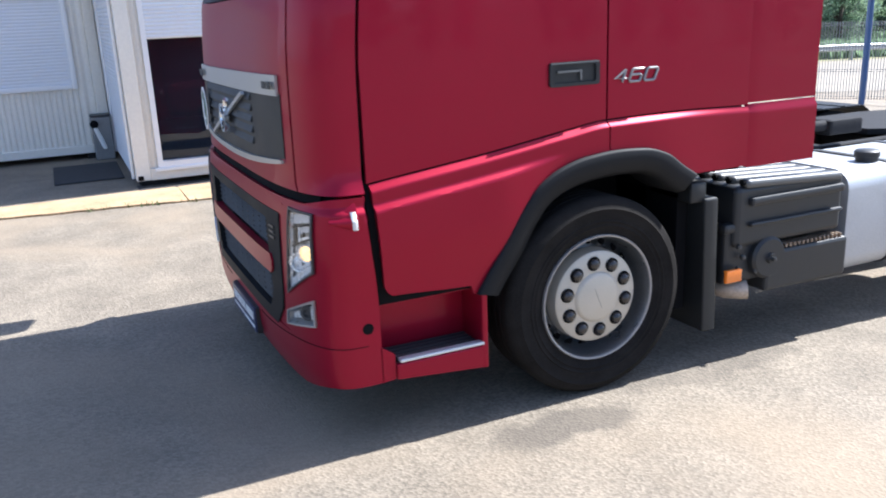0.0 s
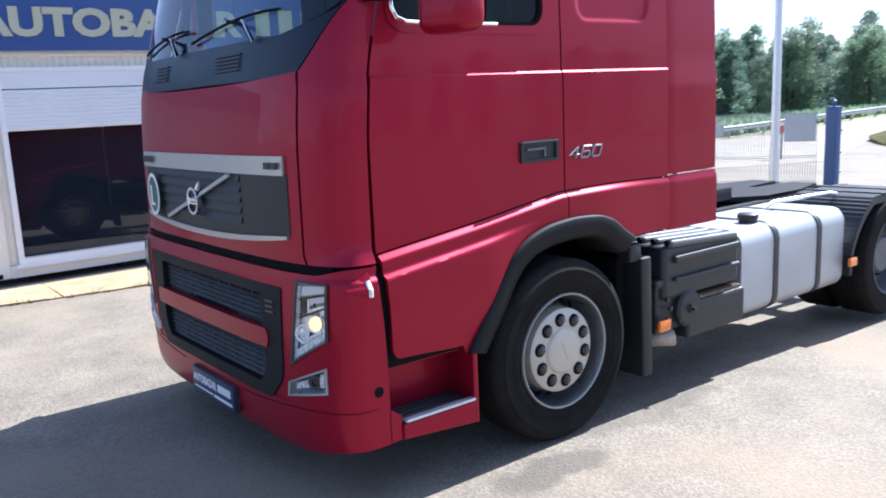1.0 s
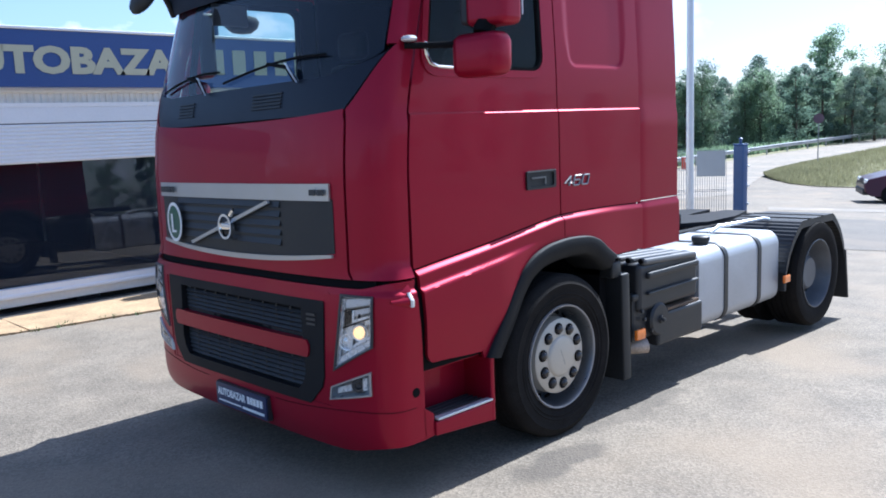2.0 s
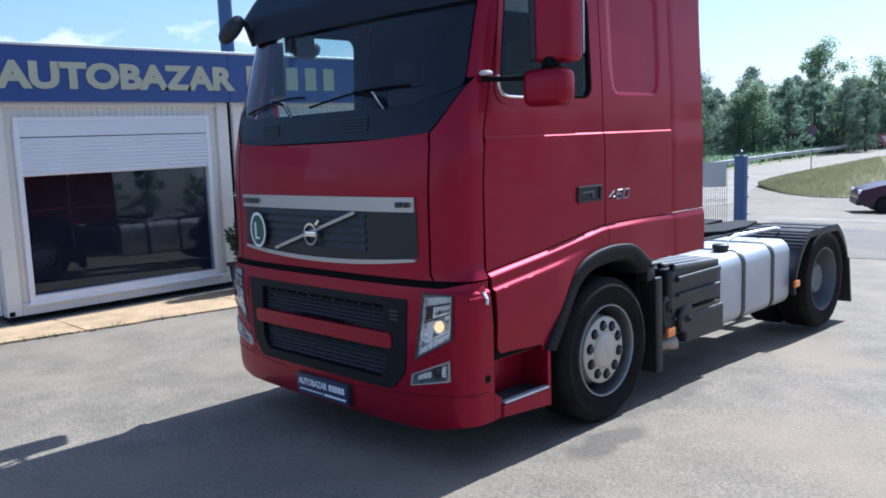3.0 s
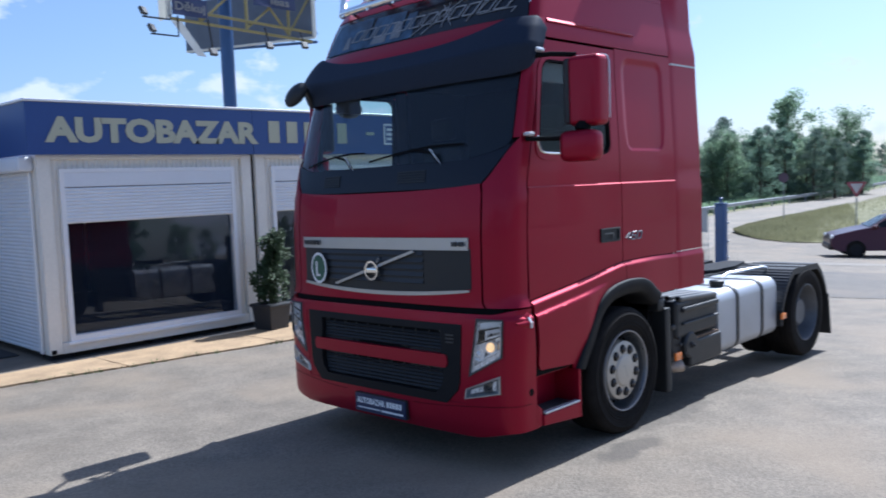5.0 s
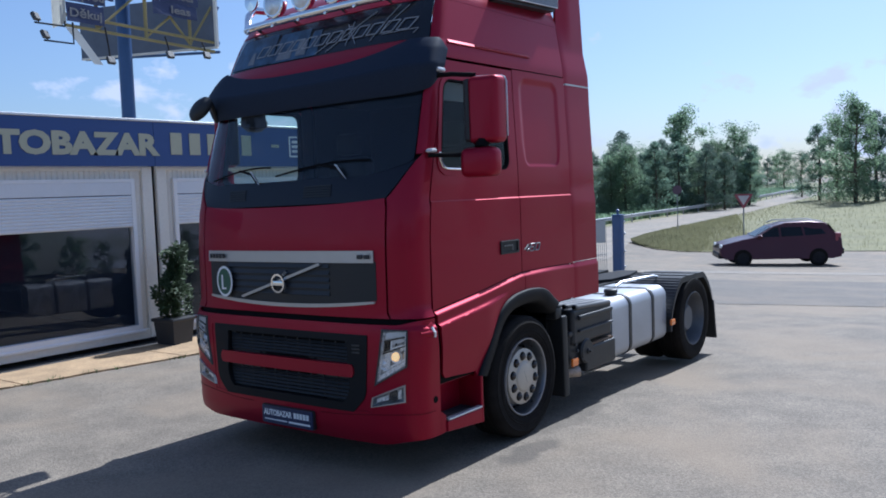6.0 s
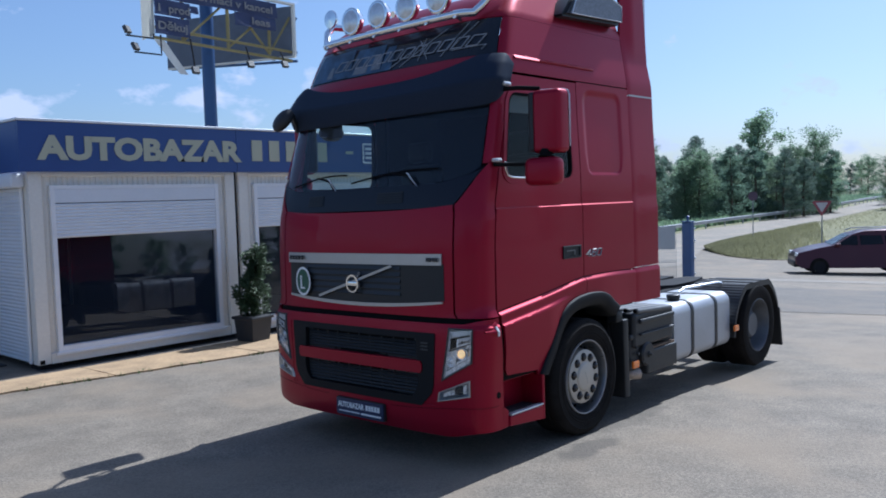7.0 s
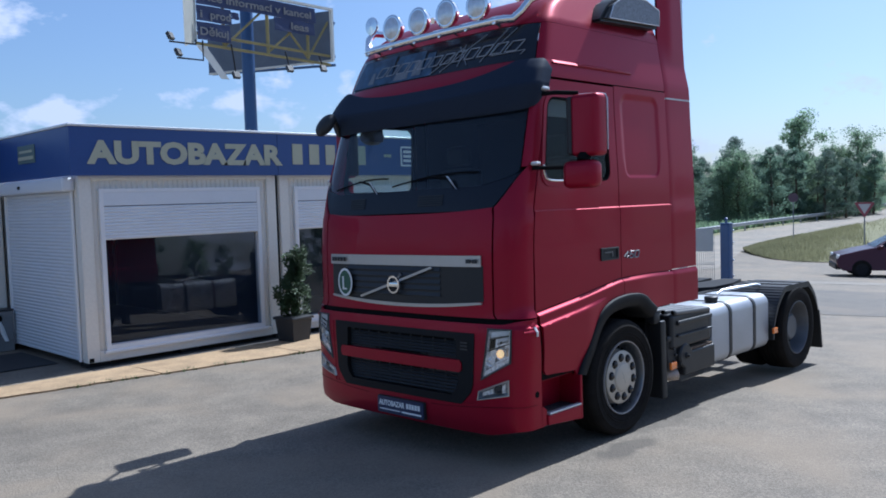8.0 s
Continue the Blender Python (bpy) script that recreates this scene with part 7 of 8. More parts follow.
# welded mesh fence panels
F0, F1 = Vector((13.75, 6.25)), Vector((9.6, 11.8))
M_WIRE = mat("galvanised_wire", (0.24, 0.25, 0.27), 0.5, 0.4, vary=0.1)
M_BOARD = mat("grey_notice_board", (0.42, 0.44, 0.45), 0.6, vary=0.08)
span = (F1 - F0).normalized()
npan = 3
fence = thing("fence", pose(F0.x, F0.y, gz(F0.x, F0.y) + 0.06), "galvanised welded wire mesh fence beside the blue gate post", "fence")
for k in range(npan):
    a, b = F0 + span * 2.25 * k, F0 + span * (2.25 * k + 2.2)
    off = a - F0
    dz = gz(a.x, a.y) - gz(F0.x, F0.y)
    bm = bmesh.new()
    for z in (0.08, 0.12, 0.6, 0.64, 1.1, 1.14, 1.48, 1.52):
        tube(bm, [(off.x, off.y, z + dz), (off.x + (b - a).x, off.y + (b - a).y, z + dz)], 0.0065, 4)
    panel = part("mesh_panel", bm, M_WIRE, fence)
    for i in range(44):
        p = off + (b - a) * (i / 43)
        bm = bmesh.new()
        tube(bm, [(p.x, p.y, 0.05 + dz), (p.x, p.y, 1.55 + dz)], 0.006, 4)
        part("wire", bm, M_WIRE, panel)
    if k == 0:
        continue
    bm = bmesh.new()
    tube(bm, [(off.x, off.y, dz - 0.05), (off.x, off.y, 1.6 + dz)], 0.03, 8)
    part("upright", bm, M_WIRE, fence)
for s, w, z0, z1 in ((0.02, 0.62, 1.0, 1.57), (1.85, 0.5, 1.0, 1.3)):
    p = F0 + span * s
    brd = thing("notice_board", pose(p.x + 0.02, p.y + 0.015, gz(p.x, p.y) + z0, 0, 0, math.degrees(math.atan2(span.y, span.x))), "plain grey notice board wired to the fence", "board")
    bm = bmesh.new()
    box(bm, 0, w, 0.01, 0.03, 0, z1 - z0, 0.004, 1)
    part("board", bm, M_BOARD, brd)
redsign = thing("sign_board", pose(25.3, 13.92, gz(25, 13)), "small red and white board on a post beyond the fence", "sign")
bm = bmesh.new()
box(bm, -0.02, 0.02, -0.24, 0.24, 0.95, 1.42, 0.01, 1)
part("board", bm, mat("red_board", (0.55, 0.08, 0.04), 0.5), redsign)
bm = bmesh.new()
box(bm, -0.03, -0.021, -0.2, 0.08, 1.22, 1.36)
part("board_bars", bm, M_PAPER, redsign)
bm = bmesh.new()
tube(bm, [(0, 0, 0), (0, 0, 1.0)], 0.03, 8)
part("post", bm, M_WIRE, redsign)

# give-way sign and round sign
M_SIGNRED = mat("sign_red", (0.26, 0.06, 0.075), 0.5)
tri = thing("road_sign", pose(35.52, 9.84, gz(36, 10) + 0.17, 0, 0, -70), "give-way triangle with red border on a grey post", "road sign")
bm = bmesh.new()
extrude_outline(bm, [(-0.45, 2.55), (0.45, 2.55), (0.0, 1.8)], "Y", -0.012, 0.012)
bmesh.ops.bevel(bm, geom=[e for e in bm.edges if abs(e.verts[0].co.y - e.verts[1].co.y) > 0.01], offset=0.05, segments=3, affect="EDGES")
part("sign_face", bm, M_SIGNRED, tri, "red border plate")
bm = bmesh.new()
extrude_outline(bm, [(-0.27, 2.47), (0.27, 2.47), (0.0, 2.0)], "Y", -0.02, -0.012)
# white field greyed in its colour to imitate shade
part("sign_field", bm, mat("dusty_sign_white", (0.5, 0.48, 0.47), 0.5), tri, "white field")
bm = bmesh.new()
tube(bm, [(0, 0.03, -0.2), (0, 0.03, 2.5)], 0.03, 8)
part("post", bm, M_WIRE, tri)
rnd = thing("road_sign", pose(45.4, 17.2, gz(45.4, 17), 0, 0, -70), "round red-rimmed road sign seen from behind the light", "road sign")
bm = bmesh.new()
lathe(bm, [(0.0, -0.012), (0.29, -0.012), (0.29, 0.012), (0.0, 0.012)], (0, 0, 2.95), "Y", 28)
part("sign_face", bm, mat("dull_sign_back", (0.10, 0.06, 0.085), 0.5), rnd)
bm = bmesh.new()
tube(bm, [(0, 0.03, 0), (0, 0.03, 3.2)], 0.03, 8)
part("post", bm, M_WIRE, rnd)

# guard rail along the far road edge
rail = thing("guard_rail", pose(36, 24.4, gz(36, 24)), "galvanised steel guard rail along the road", "guard rail")
RAIL = [(8, 25.2), (36, 25.7), (50, 26.5), (62, 27.2), (82, 27.5), (112, 30.7), (160, 38.2)]
M_GALV = mat("galvanised_steel", (0.40, 0.41, 0.42), 0.45, 0.5, vary=0.12)
bm = bmesh.new()
prof = [(0.0, 0.42), (0.05, 0.47), (0.05, 0.53), (0.0, 0.575), (0.05, 0.62), (0.05, 0.68), (0.0, 0.73)]


def rail_at(a):
    t = a * (len(RAIL) - 1)
    i = min(int(t), len(RAIL) - 2)
    return Vector(RAIL[i]).lerp(Vector(RAIL[i + 1]), t - i)


patch(bm, lambda a, b: Vector((rail_at(a).x - 36, rail_at(a).y - 24.4 - prof[round(b * 6)][0], prof[round(b * 6)][1] + gz(rail_at(a).x, 0) - gz(36, 24))), 96, 6, 0.01)
part("beam", bm, M_GALV, rail)
for k in range(37):
    x = 12 + 4.0 * k
    dz = gz(x, 0) - gz(36, 24)
    y = lerp(RAIL, x)
    bm = bmesh.new()
    box(bm, x - 36 - 0.05, x - 36 + 0.05, y - 24.4 + 0.02, y - 24.4 + 0.12, dz - 0.05, dz + 0.75)
    part("rail_post", bm, M_GALV, rail)


# hatchback at the yard mouth
def hatchback(m):
    car = thing("car", m, "dark red compact hatchback with roof rails", "car")
    M_CAR = mat("dark_red_car_paint", (0.055, 0.005, 0.012), 0.35, 0.4, vary=0.06, coat=0.25)
    side = [(-2.05, 0.42), (-2.08, 0.62), (-1.98, 0.80), (-1.3, 0.97), (-0.85, 1.05), (-0.2, 1.42), (0.2, 1.53), (1.0, 1.56), (1.55, 1.50), (1.85, 1.10), (2.02, 0.95), (2.06, 0.55), (2.02, 0.32), (1.75, 0.26), (-1.85, 0.26)]
    bm = bmesh.new()
    n = len(side)

    def width(z):
        return 0.86 - 0.28 * step01(0.95, 1.6, z)
    rows = []
    for s in (-1.0, -0.92, 0.92, 1.0):
        k = 1.0 if abs(s) < 0.95 else 0.985
        rows.append([bm.verts.new((x * k, s * width(z) , 0.4 + (z - 0.4) * k)) for x, z in side])
    for a, b in zip(rows, rows[1:]):
        for i in range(n):
            bm.faces.new((a[i], a[(i + 1) % n], b[(i + 1) % n], b[i]))
    bm.faces.new(rows[0])
    bm.faces.new(rows[-1])
    part("body", bm, M_CAR, car)
    M_CARGLASS = mat("dark_car_glass", (0.015, 0.018, 0.02), 0.06, coat=0.5)
    for s in (-1, 1):
        for poly in ([(-0.78, 1.05), (-0.22, 1.36), (-0.05, 1.38), (-0.05, 1.05)], [(0.02, 1.05), (0.02, 1.39), (0.7, 1.43), (0.75, 1.07)], [(0.82, 1.07), (0.78, 1.43), (1.3, 1.41), (1.5, 1.12)]):
            bm = bmesh.new()
            vs = [bm.verts.new((x, s * (width(z) + 0.006), z)) for x, z in poly]
            bm.faces.new(vs)
            bmesh.ops.solidify(bm, geom=list(bm.faces), thickness=0.01)
            part("side_window", bm, M_CARGLASS, car)
        for x in (-1.28, 1.25):
            bm = bmesh.new()
            lathe(bm, [(0.2, -0.09), (0.29, -0.10), (0.31, -0.07), (0.31, 0.07), (0.29, 0.10), (0.2, 0.09)], (x, s * 0.80, 0.31), "Y", 28, close=True)
            wh = part("wheel", bm, M_RUBBER, car, "black tyre")
            bm = bmesh.new()
            lathe(bm, [(0.0, -0.1), (0.05, -0.1), (0.19, -0.07), (0.2, -0.09)] if s < 0 else [(0.0, 0.1), (0.05, 0.1), (0.19, 0.07), (0.2, 0.09)], (x, s * 0.80, 0.31), "Y", 20)
            part("rim", bm, M_STEEL, wh)
        bm = bmesh.new()
        tube(bm, [(-0.2, s * 0.58, 1.50), (0.0, s * 0.58, 1.58), (1.2, s * 0.58, 1.60), (1.45, s * 0.58, 1.53)], 0.02, 6)
        part("roof_rail", bm, M_ALU, car)
        bm = bmesh.new()
        box(bm, -0.80, -0.62, min(s * 0.86, s * 1.0), max(s * 0.86, s * 1.0), 1.0, 1.12, 0.03, 2)
        part("door_mirror", bm, M_CAR, car)
        bm = bmesh.new()
        box(bm, -2.04, -1.75, min(s * 0.5, s * 0.84), max(s * 0.5, s * 0.84), 0.66, 0.80, 0.03, 2)
        part("headlight", bm, M_LAMPBODY, car)
        bm = bmesh.new()
        box(bm, 1.80, 2.0, min(s * 0.62, s * 0.84), max(s * 0.62, s * 0.84), 0.85, 1.15, 0.03, 2)
        part("tail_light", bm, M_SIGNRED, car)
    for x0, z0, x1, z1, nm in ((-0.84, 1.065, -0.26, 1.40, "windscreen"), (1.60, 1.46, 1.86, 1.12, "rear_window")):
        bm = bmesh.new()
        dx = -0.012 if x0 < 0 else 0.014
        vs = [bm.verts.new((x, y, z + 0.008)) for x, y, z in ((x0 + dx, -0.70, z0), (x0 + dx, 0.70, z0), (x1 + dx, 0.56 if x0 < 0 else 0.7, z1), (x1 + dx, -0.56 if x0 < 0 else -0.7, z1))]
        bm.faces.new(vs)
        bmesh.ops.solidify(bm, geom=list(bm.faces), thickness=0.01)
        part(nm, bm, M_CARGLASS, car)
    for b in ((-2.1, -1.9, -0.75, 0.75, 0.3, 0.5), (1.95, 2.12, -0.75, 0.75, 0.4, 0.62)):
        bm = bmesh.new()
        box(bm, *b, 0.03, 2)
        part("bumper", bm, M_BLACK, car)
    return car


hatchback(pose(25.52, 5.46, gz(25.5, 5.5) + 0.008, 0, 0, -62))

# billboard on a mast behind the offices
bb = thing("billboard", pose(7.4, 17.0, 0), "torn blue billboard with yellow inner frame on a blue mast", "billboard")
binv = Matrix.Translation((-7.4, -17.0, 0))


def put_bb(name, bm, m, label="", parent=None):
    bmesh.ops.transform(bm, matrix=binv, verts=bm.verts)
    return part(name, bm, m, parent or bb, label)


BL, BR, BB = Vector((5.0, 15.6)), Vector((9.55, 15.8)), Vector((7.9, 20.0))
ZB, ZT = 6.22, 7.66
bm = bmesh.new()
tube(bm, [(7.4, 17.0, 0.0), (7.4, 17.0, 7.9)], 0.18, 24)
put_bb("mast", bm, M_BLUE)
M_BBBACK = mat("billboard_back_sheet", (0.10, 0.12, 0.16), 0.6, vary=0.2)
M_BBFRAME = mat("billboard_white_edge", (0.62, 0.62, 0.58), 0.5, vary=0.1)
M_YFRAME = mat("yellow_frame_paint", (0.24, 0.205, 0.08), 0.55, vary=0.2)
M_PRINT = mat("poster_print", (0.17, 0.17, 0.175), 0.6)
M_POSTER = mat("blue_poster", (0.028, 0.038, 0.10), 0.6, vary=0.12, scale=4)


def on_board(p, q, s, z, off=0.0):
    d = (q - p).normalized()
    n = Vector((d.y, -d.x))
    r = p + d * s + n * off
    return Vector((r.x, r.y, z))


bm = bmesh.new()
patch(bm, lambda a, b: on_board(BB, BR, 4.5 * a, ZB + (ZT - ZB) * b), 6, 3, 0.04)
put_bb("back_board", bm, M_BBBACK, "dark back of the second board")
bm = bmesh.new()
for (p, q, s0, s1, z0, z1) in ((BL, BR, 4.48, 4.55, ZB, ZT), (BB, BR, 0.0, 4.5, ZB - 0.03, ZB + 0.02), (BL, BR, 0.0, 4.55, ZT, ZT + 0.06)):
    pts = [on_board(p, q, s, z, o) for o in (-0.05, 0.05) for s, z in ((s0, z0), (s1, z0), (s1, z1), (s0, z1))]
    vs = [bm.verts.new(c) for c in pts]
    for f in ((0, 1, 2, 3), (4, 5, 6, 7), (0, 1, 5, 4), (1, 2, 6, 5), (2, 3, 7, 6), (3, 0, 4, 7)):
        bm.faces.new([vs[i] for i in f])
put_bb("board_edge", bm, M_BBFRAME, "pale board edge")
bm = bmesh.new()
vs = [on_board(BL, BR, 0.0, z, o) for z, o in ((ZB, 0.04), (ZT, 0.04), (ZT, -0.55), (ZB - 0.02, -0.55))]
extr = [bm.verts.new(v) for v in vs]
bm.faces.new(extr)
bmesh.ops.solidify(bm, geom=list(bm.faces), thickness=0.05)
vs = [on_board(BL, BR, s, z, -0.1) for s, z in ((0.05, ZB - 0.05), (0.35, ZB - 0.05), (1.0, ZB - 0.85), (0.75, ZB - 0.85))]
bm.faces.new([bm.verts.new(v) for v in vs])
put_bb("end_panel", bm, M_BBFRAME, "weathered pale end panel")
for p, q, m, nm in ((BL, BR, M_YFRAME, "front_truss_bar"), (BB, BR, M_BLUE, "back_truss_bar")):
    for s0, s1, z0, z1, deep, r in [(s, s, ZB - 0.03, ZT, -0.12, 0.05) for s in (0.9, 2.3, 3.7)] + [(s0, s1, ZB, ZT - 0.3, -0.14, 0.035) for s0, s1 in ((0.9, 2.2), (2.3, 3.7), (3.7, 2.6), (3.7, 4.5))] + [(0.05, 4.5, z, z - 0.12, -0.1, 0.04) for z in (ZB, ZB + 0.25)]:
        bm = bmesh.new()
        tube(bm, [on_board(p, q, s0, z0, deep), on_board(p, q, s1, z1, deep)], r, 6)
        put_bb(nm, bm, m)
bm = bmesh.new()
for s0, s1, z0, z1 in ((0.03, 1.02, ZB + 0.08, ZB + 0.53), (0.03, 1.06, ZB + 0.56, ZB + 0.95), (0.03, 1.5, ZB + 0.97, ZT), (1.5, 3.9, ZB + 0.98, ZT - 0.04), (2.45, 3.85, ZB + 0.62, ZB + 0.975), (1.06, 1.3, ZB + 0.72, ZB + 0.9)):
    patch(bm, lambda a, b: on_board(BL, BR, s0 + (s1 - s0) * a, z0 + (z1 - z0) * b, 0.01 + 0.02 * math.sin(7 * a + 5 * b)), 6, 3, 0.008)
put_bb("poster", bm, M_POSTER, "torn blue poster remains")
bdir = math.degrees(math.atan2((BR - BL).y, (BR - BL).x))
for text, s, z, w in (("D\u011bkuj", 0.1, ZB + 0.2, 0.84), ("prod", 0.42, ZB + 0.64, 0.6), ("V\u00edce informac\u00ed v kancel", 0.1, ZB + 1.08, 3.62), ("leas", 3.0, ZB + 0.7, 0.62), ("i", 0.12, ZB + 0.64, 0.06)):
    each_letter(lettering("poster_words", text, 0.28, binv @ Matrix.Translation(on_board(BL, BR, s, z, 0.05)) @ pose(0, 0, 0, 90, 0, bdir), M_PRINT, bb, 0.004, width=w, bold=0.006), "poster_letter")
for s, drop, left in ((-0.05, 0.12, 1), (0.15, 0.50, 1), (1.0, 0.75, 0), (2.75, 0.42, 0), (3.95, 0.30, 0)):
    p0 = on_board(BL, BR, s, ZB + 0.05, 0.05)
    p1 = p0 + Vector((-0.72 * left, 0, -drop))
    bm = bmesh.new()
    tube(bm, [p0, p0 + Vector((0, 0, -drop)), p1] if left else [p0, p0 + Vector((0, -0.12, -drop * 0.7)), p1 + Vector((0, -0.15, 0))], 0.022, 6)
    arm = put_bb("flood_arm", bm, M_STEEL)
    bm = bmesh.new()
    box(bm, -0.105, 0.105, -0.05, 0.05, -0.18, 0.02, 0.02, 1, Matrix.Translation(p1 + (Vector((0, 0, 0.2)) if left else Vector((0, -0.15, 0)))) @ pose(0, 0, 0, -25, 0, 30 * left))
    put_bb("floodlight", bm, M_GREY, "small floodlight", arm)

# flagpole with a drooping dark flag
flag = thing("flagpole", pose(1.15, 19.0, 0), "white flagpole with a drooping dark blue flag", "flagpole")
bm = bmesh.new()
tube(bm, [(0, 0, 0), (-0.05, 0, 10.0)], [0.07, 0.045], 12)
part("pole", bm, M_FRAME, flag)
bm = bmesh.new()
patch(bm, lambda a, b: Vector((-0.10 - 0.75 * a + 0.05 * math.sin(6 * b), -0.05 + 0.12 * math.sin(8 * a + 3 * b), 6.2 - 0.25 * a + 2.6 * b)), 16, 16, 0.004)
part("flag_cloth", bm, mat("navy_flag", (0.025, 0.03, 0.07), 0.8), flag)


# trees
M_BARK = mat("tree_bark", (0.10, 0.075, 0.055), 0.9, vary=0.3, scale=4, bump=0.4)
M_FOL = [mat("broadleaf_green", (0.22, 0.31, 0.19), 0.65, vary=0.3, scale=0.6, island=0.45), mat("pine_green", (0.17, 0.25, 0.185), 0.7, vary=0.3, scale=0.6, island=0.45), mat("pale_birch_green", (0.26, 0.34, 0.225), 0.65, vary=0.25, scale=0.6, island=0.4)]


M_DRY = mat("dry_grass", (0.22, 0.215, 0.12), 0.9, vary=0.3, scale=0.4, island=0.35)
for leafy in M_FOL + [M_DRY]:
    p = leafy.node_tree.nodes["Principled BSDF"]
    tr = leafy.node_tree.nodes.new("ShaderNodeBsdfTranslucent")
    mx = leafy.node_tree.nodes.new("ShaderNodeMixShader")
    mx.inputs["Fac"].default_value = 0.6
    link(leafy.node_tree, p.inputs["Base Color"].links[0].from_socket, tr.inputs["Color"])
    link(leafy.node_tree, p.outputs[0], mx.inputs[1])
    link(leafy.node_tree, tr.outputs[0], mx.inputs[2])
    link(leafy.node_tree, mx.outputs[0], leafy.node_tree.nodes["Material Output"].inputs["Surface"])


def tree(name, seed, h, spread_r, kind_i, label, leaves=8600):
    rng = random.Random(seed)
    t = thing(name, pose(0, 0, 0), label, "tree", "roadside trees")
    bm = bmesh.new()
    lean = rng.uniform(-0.04, 0.04) * h
    tube(bm, [(0, 0, -0.1), (lean * 0.3, 0.02 * h, h * 0.4), (lean, 0, h * 0.95)], [0.022 * h, 0.015 * h, 0.003 * h], 8)
    tips = []
    for k in range(17):
        z = h * (0.18 + 0.78 * k / 17)
        f = (z / h - 0.15) / 0.85
        reach = spread_r * (math.sin(math.pi * min(1, 0.22 + 0.75 * f)) if kind_i != 1 else 1.15 * (1 - 0.75 * f)) * rng.uniform(0.55, 1.15)
        a = k * 2.4 + rng.uniform(-0.5, 0.5)
        up = h * (0.10 if kind_i != 1 else 0.02) * rng.uniform(0.5, 1.3)
        tip = Vector((lean * z / h + reach * math.cos(a), reach * math.sin(a), z + up))
        base = Vector((lean * z / h, 0, z))
        tube(bm, [base, base.lerp(tip, 0.5) + Vector((0, 0, up * 0.2)), tip], [0.006 * h, 0.004 * h, 0.0015 * h], 5)
        tips += [(base.lerp(tip, s) + Vector((rng.uniform(-0.4, 0.4), rng.uniform(-0.4, 0.4), rng.uniform(-0.3, 0.3))), (0.45 + 0.4 * s) * spread_r * 0.42 * rng.uniform(0.6, 1.2)) for s in (0.45, 0.75, 1.0)]
    tips.append((Vector((lean, 0, h * 0.96)), spread_r * 0.22))
    for k in range(8):
        a = k * 0.785
        tips.append((Vector((0.45 * spread_r * math.cos(a), 0.45 * spread_r * math.sin(a), h * rng.uniform(0.08, 0.2))), spread_r * 0.4))
    part("trunk", bm, M_BARK, t)
    verts, faces = [], []
    for i in range(leaves):
        c, r = tips[rng.randrange(len(tips))]
        v = Vector((rng.gauss(0, 1), rng.gauss(0, 1), rng.gauss(0, 0.75)))
        v = c + v.normalized() * r * rng.uniform(0.2, 1.0) ** 0.6
        size = rng.uniform(0.09, 0.21) * (h / 10)
        u = Vector((rng.gauss(0, 1), rng.gauss(0, 1), rng.gauss(0, 0.6))).normalized()
        w = u.orthogonal().normalized() * size * 0.55
        u = u * size
        k = len(verts)
        verts += [tuple(v - w), tuple(v + w), tuple(v + u)]
        faces.append((k, k + 1, k + 2))
    me = bpy.data.meshes.new("crown")
    me.from_pydata(verts, [], faces)
    me.materials.append(M_FOL[kind_i])
    cr = new("crown", me)
    cr.parent = t
    return t


protos = [tree("tree", 1, 10.0, 3.0, 0, "leafy broadleaf tree with uneven crown"), tree("tree", 2, 11.0, 2.6, 1, "dark pine with layered branches"), tree("tree", 3, 9.0, 2.6, 2, "light green birch with loose crown"), tree("tree", 4, 12.0, 3.4, 0, "tall broadleaf tree with broad uneven crown", 11000)]
rng = random.Random(21)
spots = []
for k in range(120):
    s = (k % 60) / 59
    ang = radians(42 - 24.5 * s + rng.uniform(-0.4, 0.4))
    d = 52 + 46 * s + rng.uniform(-3, 10) + (12 if k > 59 else 0)
    spots.append((-5.9 + d * math.cos(ang), -3.8 + d * math.sin(ang), rng.randrange(3), rng.uniform(0.49, 0.67)))
for az, d, i, sc in ((21.9, 86, 3, 1.1), (23.2, 80, 1, 0.95), (18.6, 92, 0, 1.12), (19.9, 92, 2, 1.1), (26.0, 72, 1, 0.95), (13.6, 95, 1, 1.0), (12.6, 88, 0, 1.05), (11.6, 80, 3, 1.0), (10.4, 84, 1, 1.1), (9.0, 90, 0, 1.0), (14.6, 112, 0, 0.75), (15.6, 150, 0, 0.9), (16.6, 190, 1, 0.9), (16.0, 230, 0, 1.0), (17.4, 240, 3, 1.0), (7.5, 86, 3, 0.9), (6.0, 88, 1, 0.9)):
    d += 12
    spots.append((-5.9 + d * math.cos(radians(az)), -3.8 + d * math.sin(radians(az)), i, sc * 0.80))
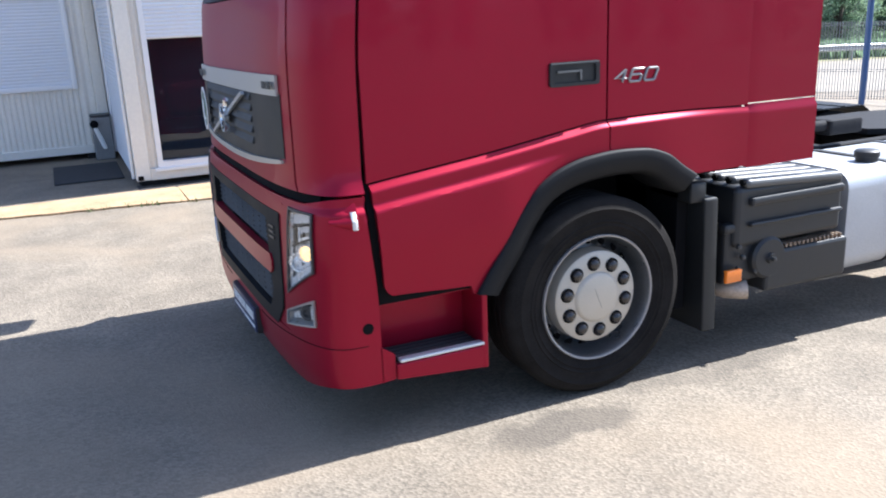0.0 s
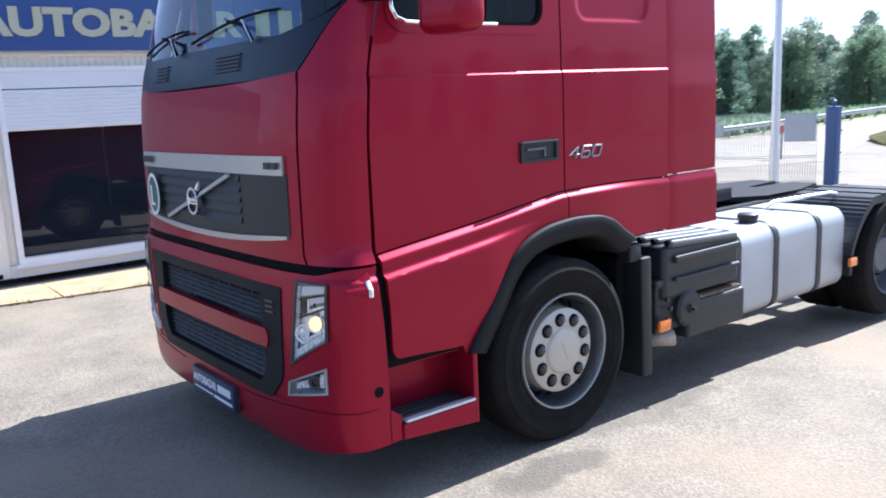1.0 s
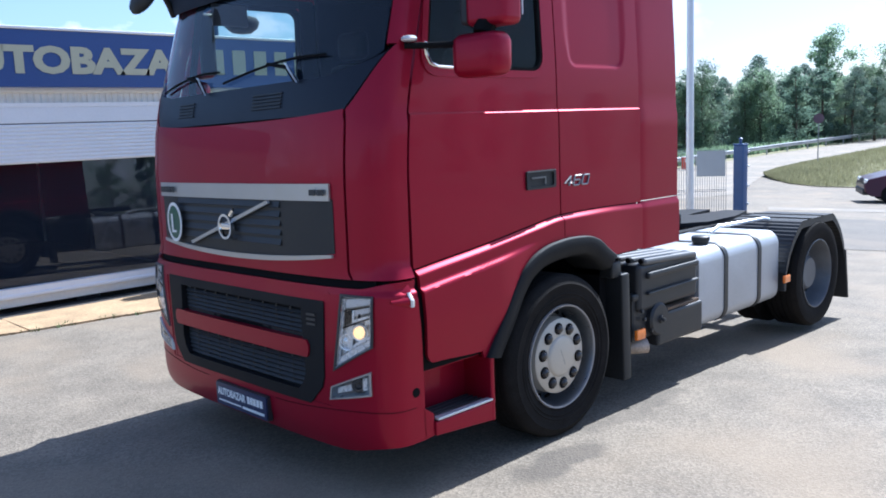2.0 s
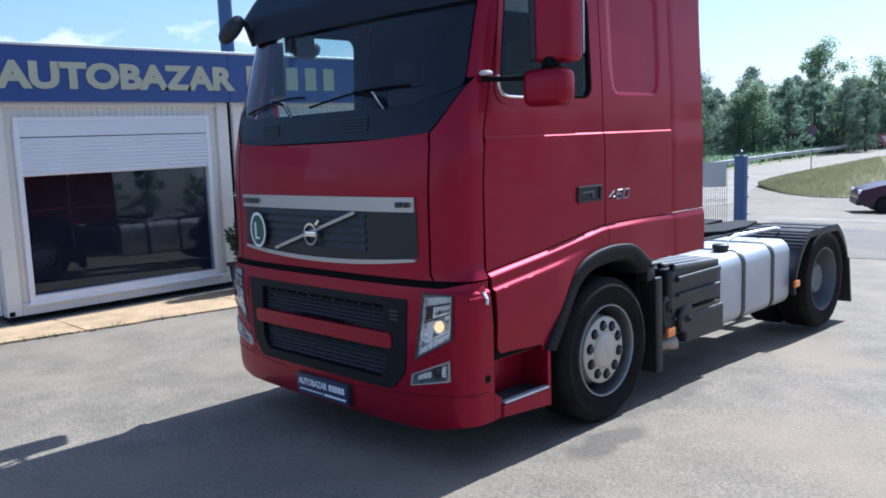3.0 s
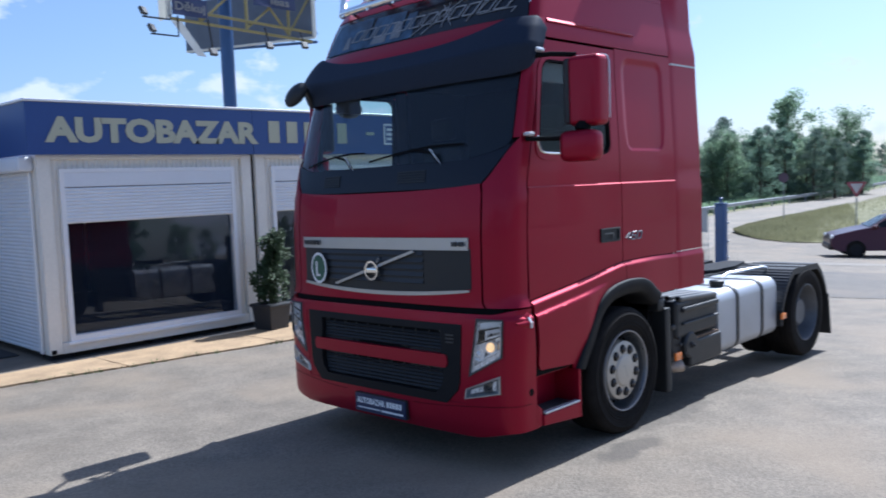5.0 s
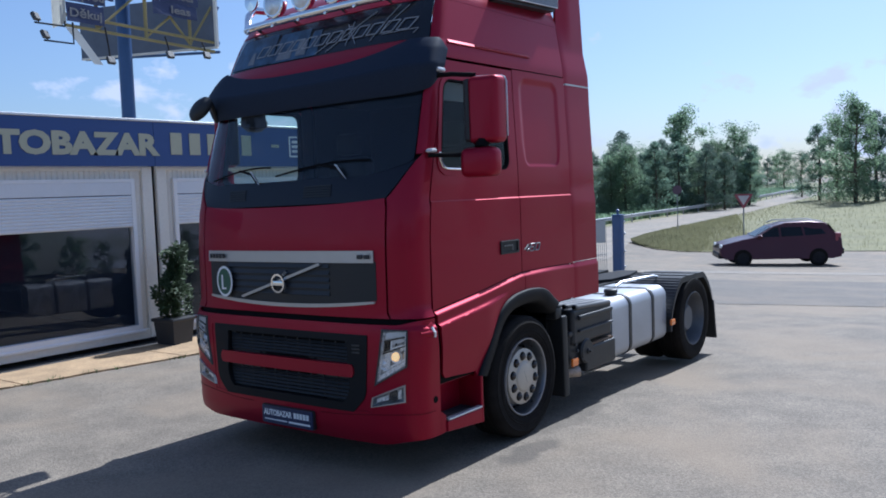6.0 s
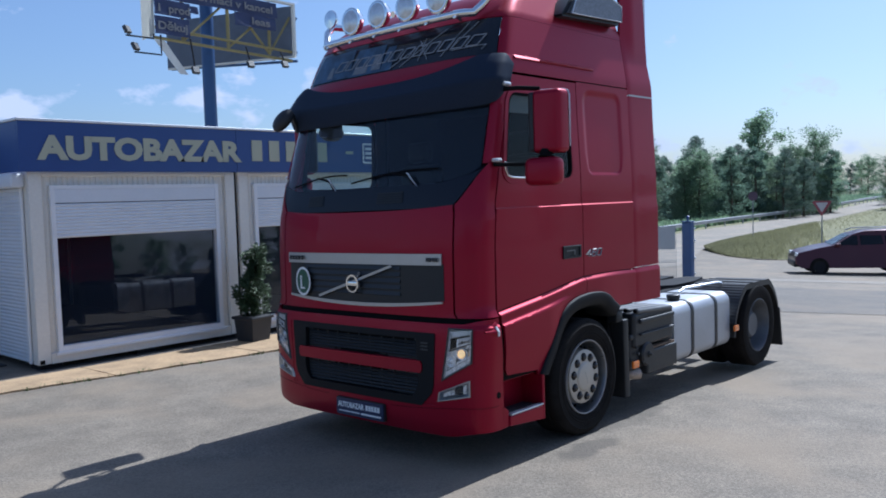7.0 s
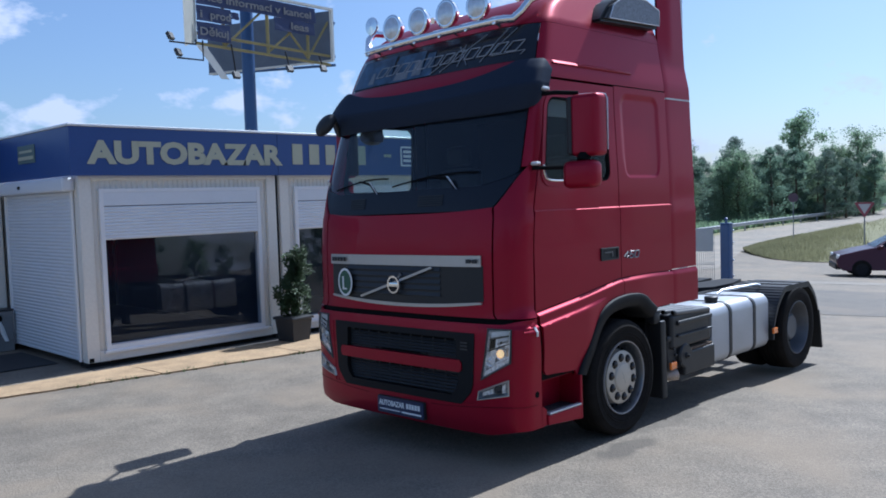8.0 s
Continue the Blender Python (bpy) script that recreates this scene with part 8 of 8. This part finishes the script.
for k in range(60):
    # unseen trees added round the yard, behind the camera; taller ones darken the nose
    ang, d = radians(4 - 200 * k / 60 + rng.uniform(-1, 1)), 62 + rng.uniform(-6, 10)
    spots.append((-5.9 + d * math.cos(ang), -3.8 + d * math.sin(ang), rng.randrange(4), rng.uniform(0.45, 0.62) if k < 42 else rng.uniform(0.8, 1.0)))
first = set()
for x, y, i, sc in spots:
    m = BEYOND @ pose(x, y, gz(x, y), 0, 0, rng.uniform(0, 360)) @ Matrix.Scale(sc, 4)
    if i not in first:
        first.add(i)
        protos[i].matrix_basis = m
    else:
        made = copy_thing(protos[i], Matrix.LocRotScale(m.translation, m.to_quaternion(), None))
        made.scale = (sc, sc, sc * rng.uniform(0.9, 1.12))
# undergrowth behind the rail and tall dry grass on the island
rng = random.Random(5)


def blades(n, place, hmin, hmax, wide, out_v, out_f):
    for _ in range(n):
        p = place()
        h = rng.uniform(hmin, hmax)
        a = rng.uniform(0, 6.283)
        d = Vector((math.cos(a), math.sin(a), 0)) * h * rng.uniform(0.1, 0.5)
        w = Vector((-math.sin(a), math.cos(a), 0)) * wide * h
        k = len(out_v)
        out_v += [tuple(p - w), tuple(p + w), tuple(p + d + Vector((0, 0, h)))]
        out_f.append((k, k + 1, k + 2))


def stuff(name, place, n, hmin, hmax, wide, material, label):
    vs, fs = [], []
    blades(n, place, hmin, hmax, wide, vs, fs)
    me = bpy.data.meshes.new(name)
    me.from_pydata(vs, [], fs)
    me.materials.append(material)
    tagged(new(name, me), label, "grass", kind="stuff")


def island_place():
    a, b = rng.random() ** 1.7, rng.random()
    i = a * 7
    k = min(int(i), 6)
    p = Vector(island_far[k]).lerp(Vector(island_far[k + 1]), i - k).lerp(Vector(island_near[k]).lerp(Vector(island_near[k + 1]), i - k), b)
    p = BEYOND @ p.to_3d()
    return Vector((p.x, p.y, gz(p.x, p.y) + 0.03 + 0.35 * math.sin(math.pi * b) * min(1, 4 * a)))


stuff("tall_grass", island_place, 110000, 0.07, 0.25, 0.05, M_DRY, "dry yellow-green grass on the traffic island")


def verge_place():
    x = rng.uniform(10, 170)
    y = lerp(RAIL, x) + rng.uniform(0.6, 9)
    return Vector((x, y, gz(x, y)))


stuff("undergrowth", verge_place, 120000, 0.25, 0.9, 0.16, M_FOL[0], "green undergrowth below the trees")
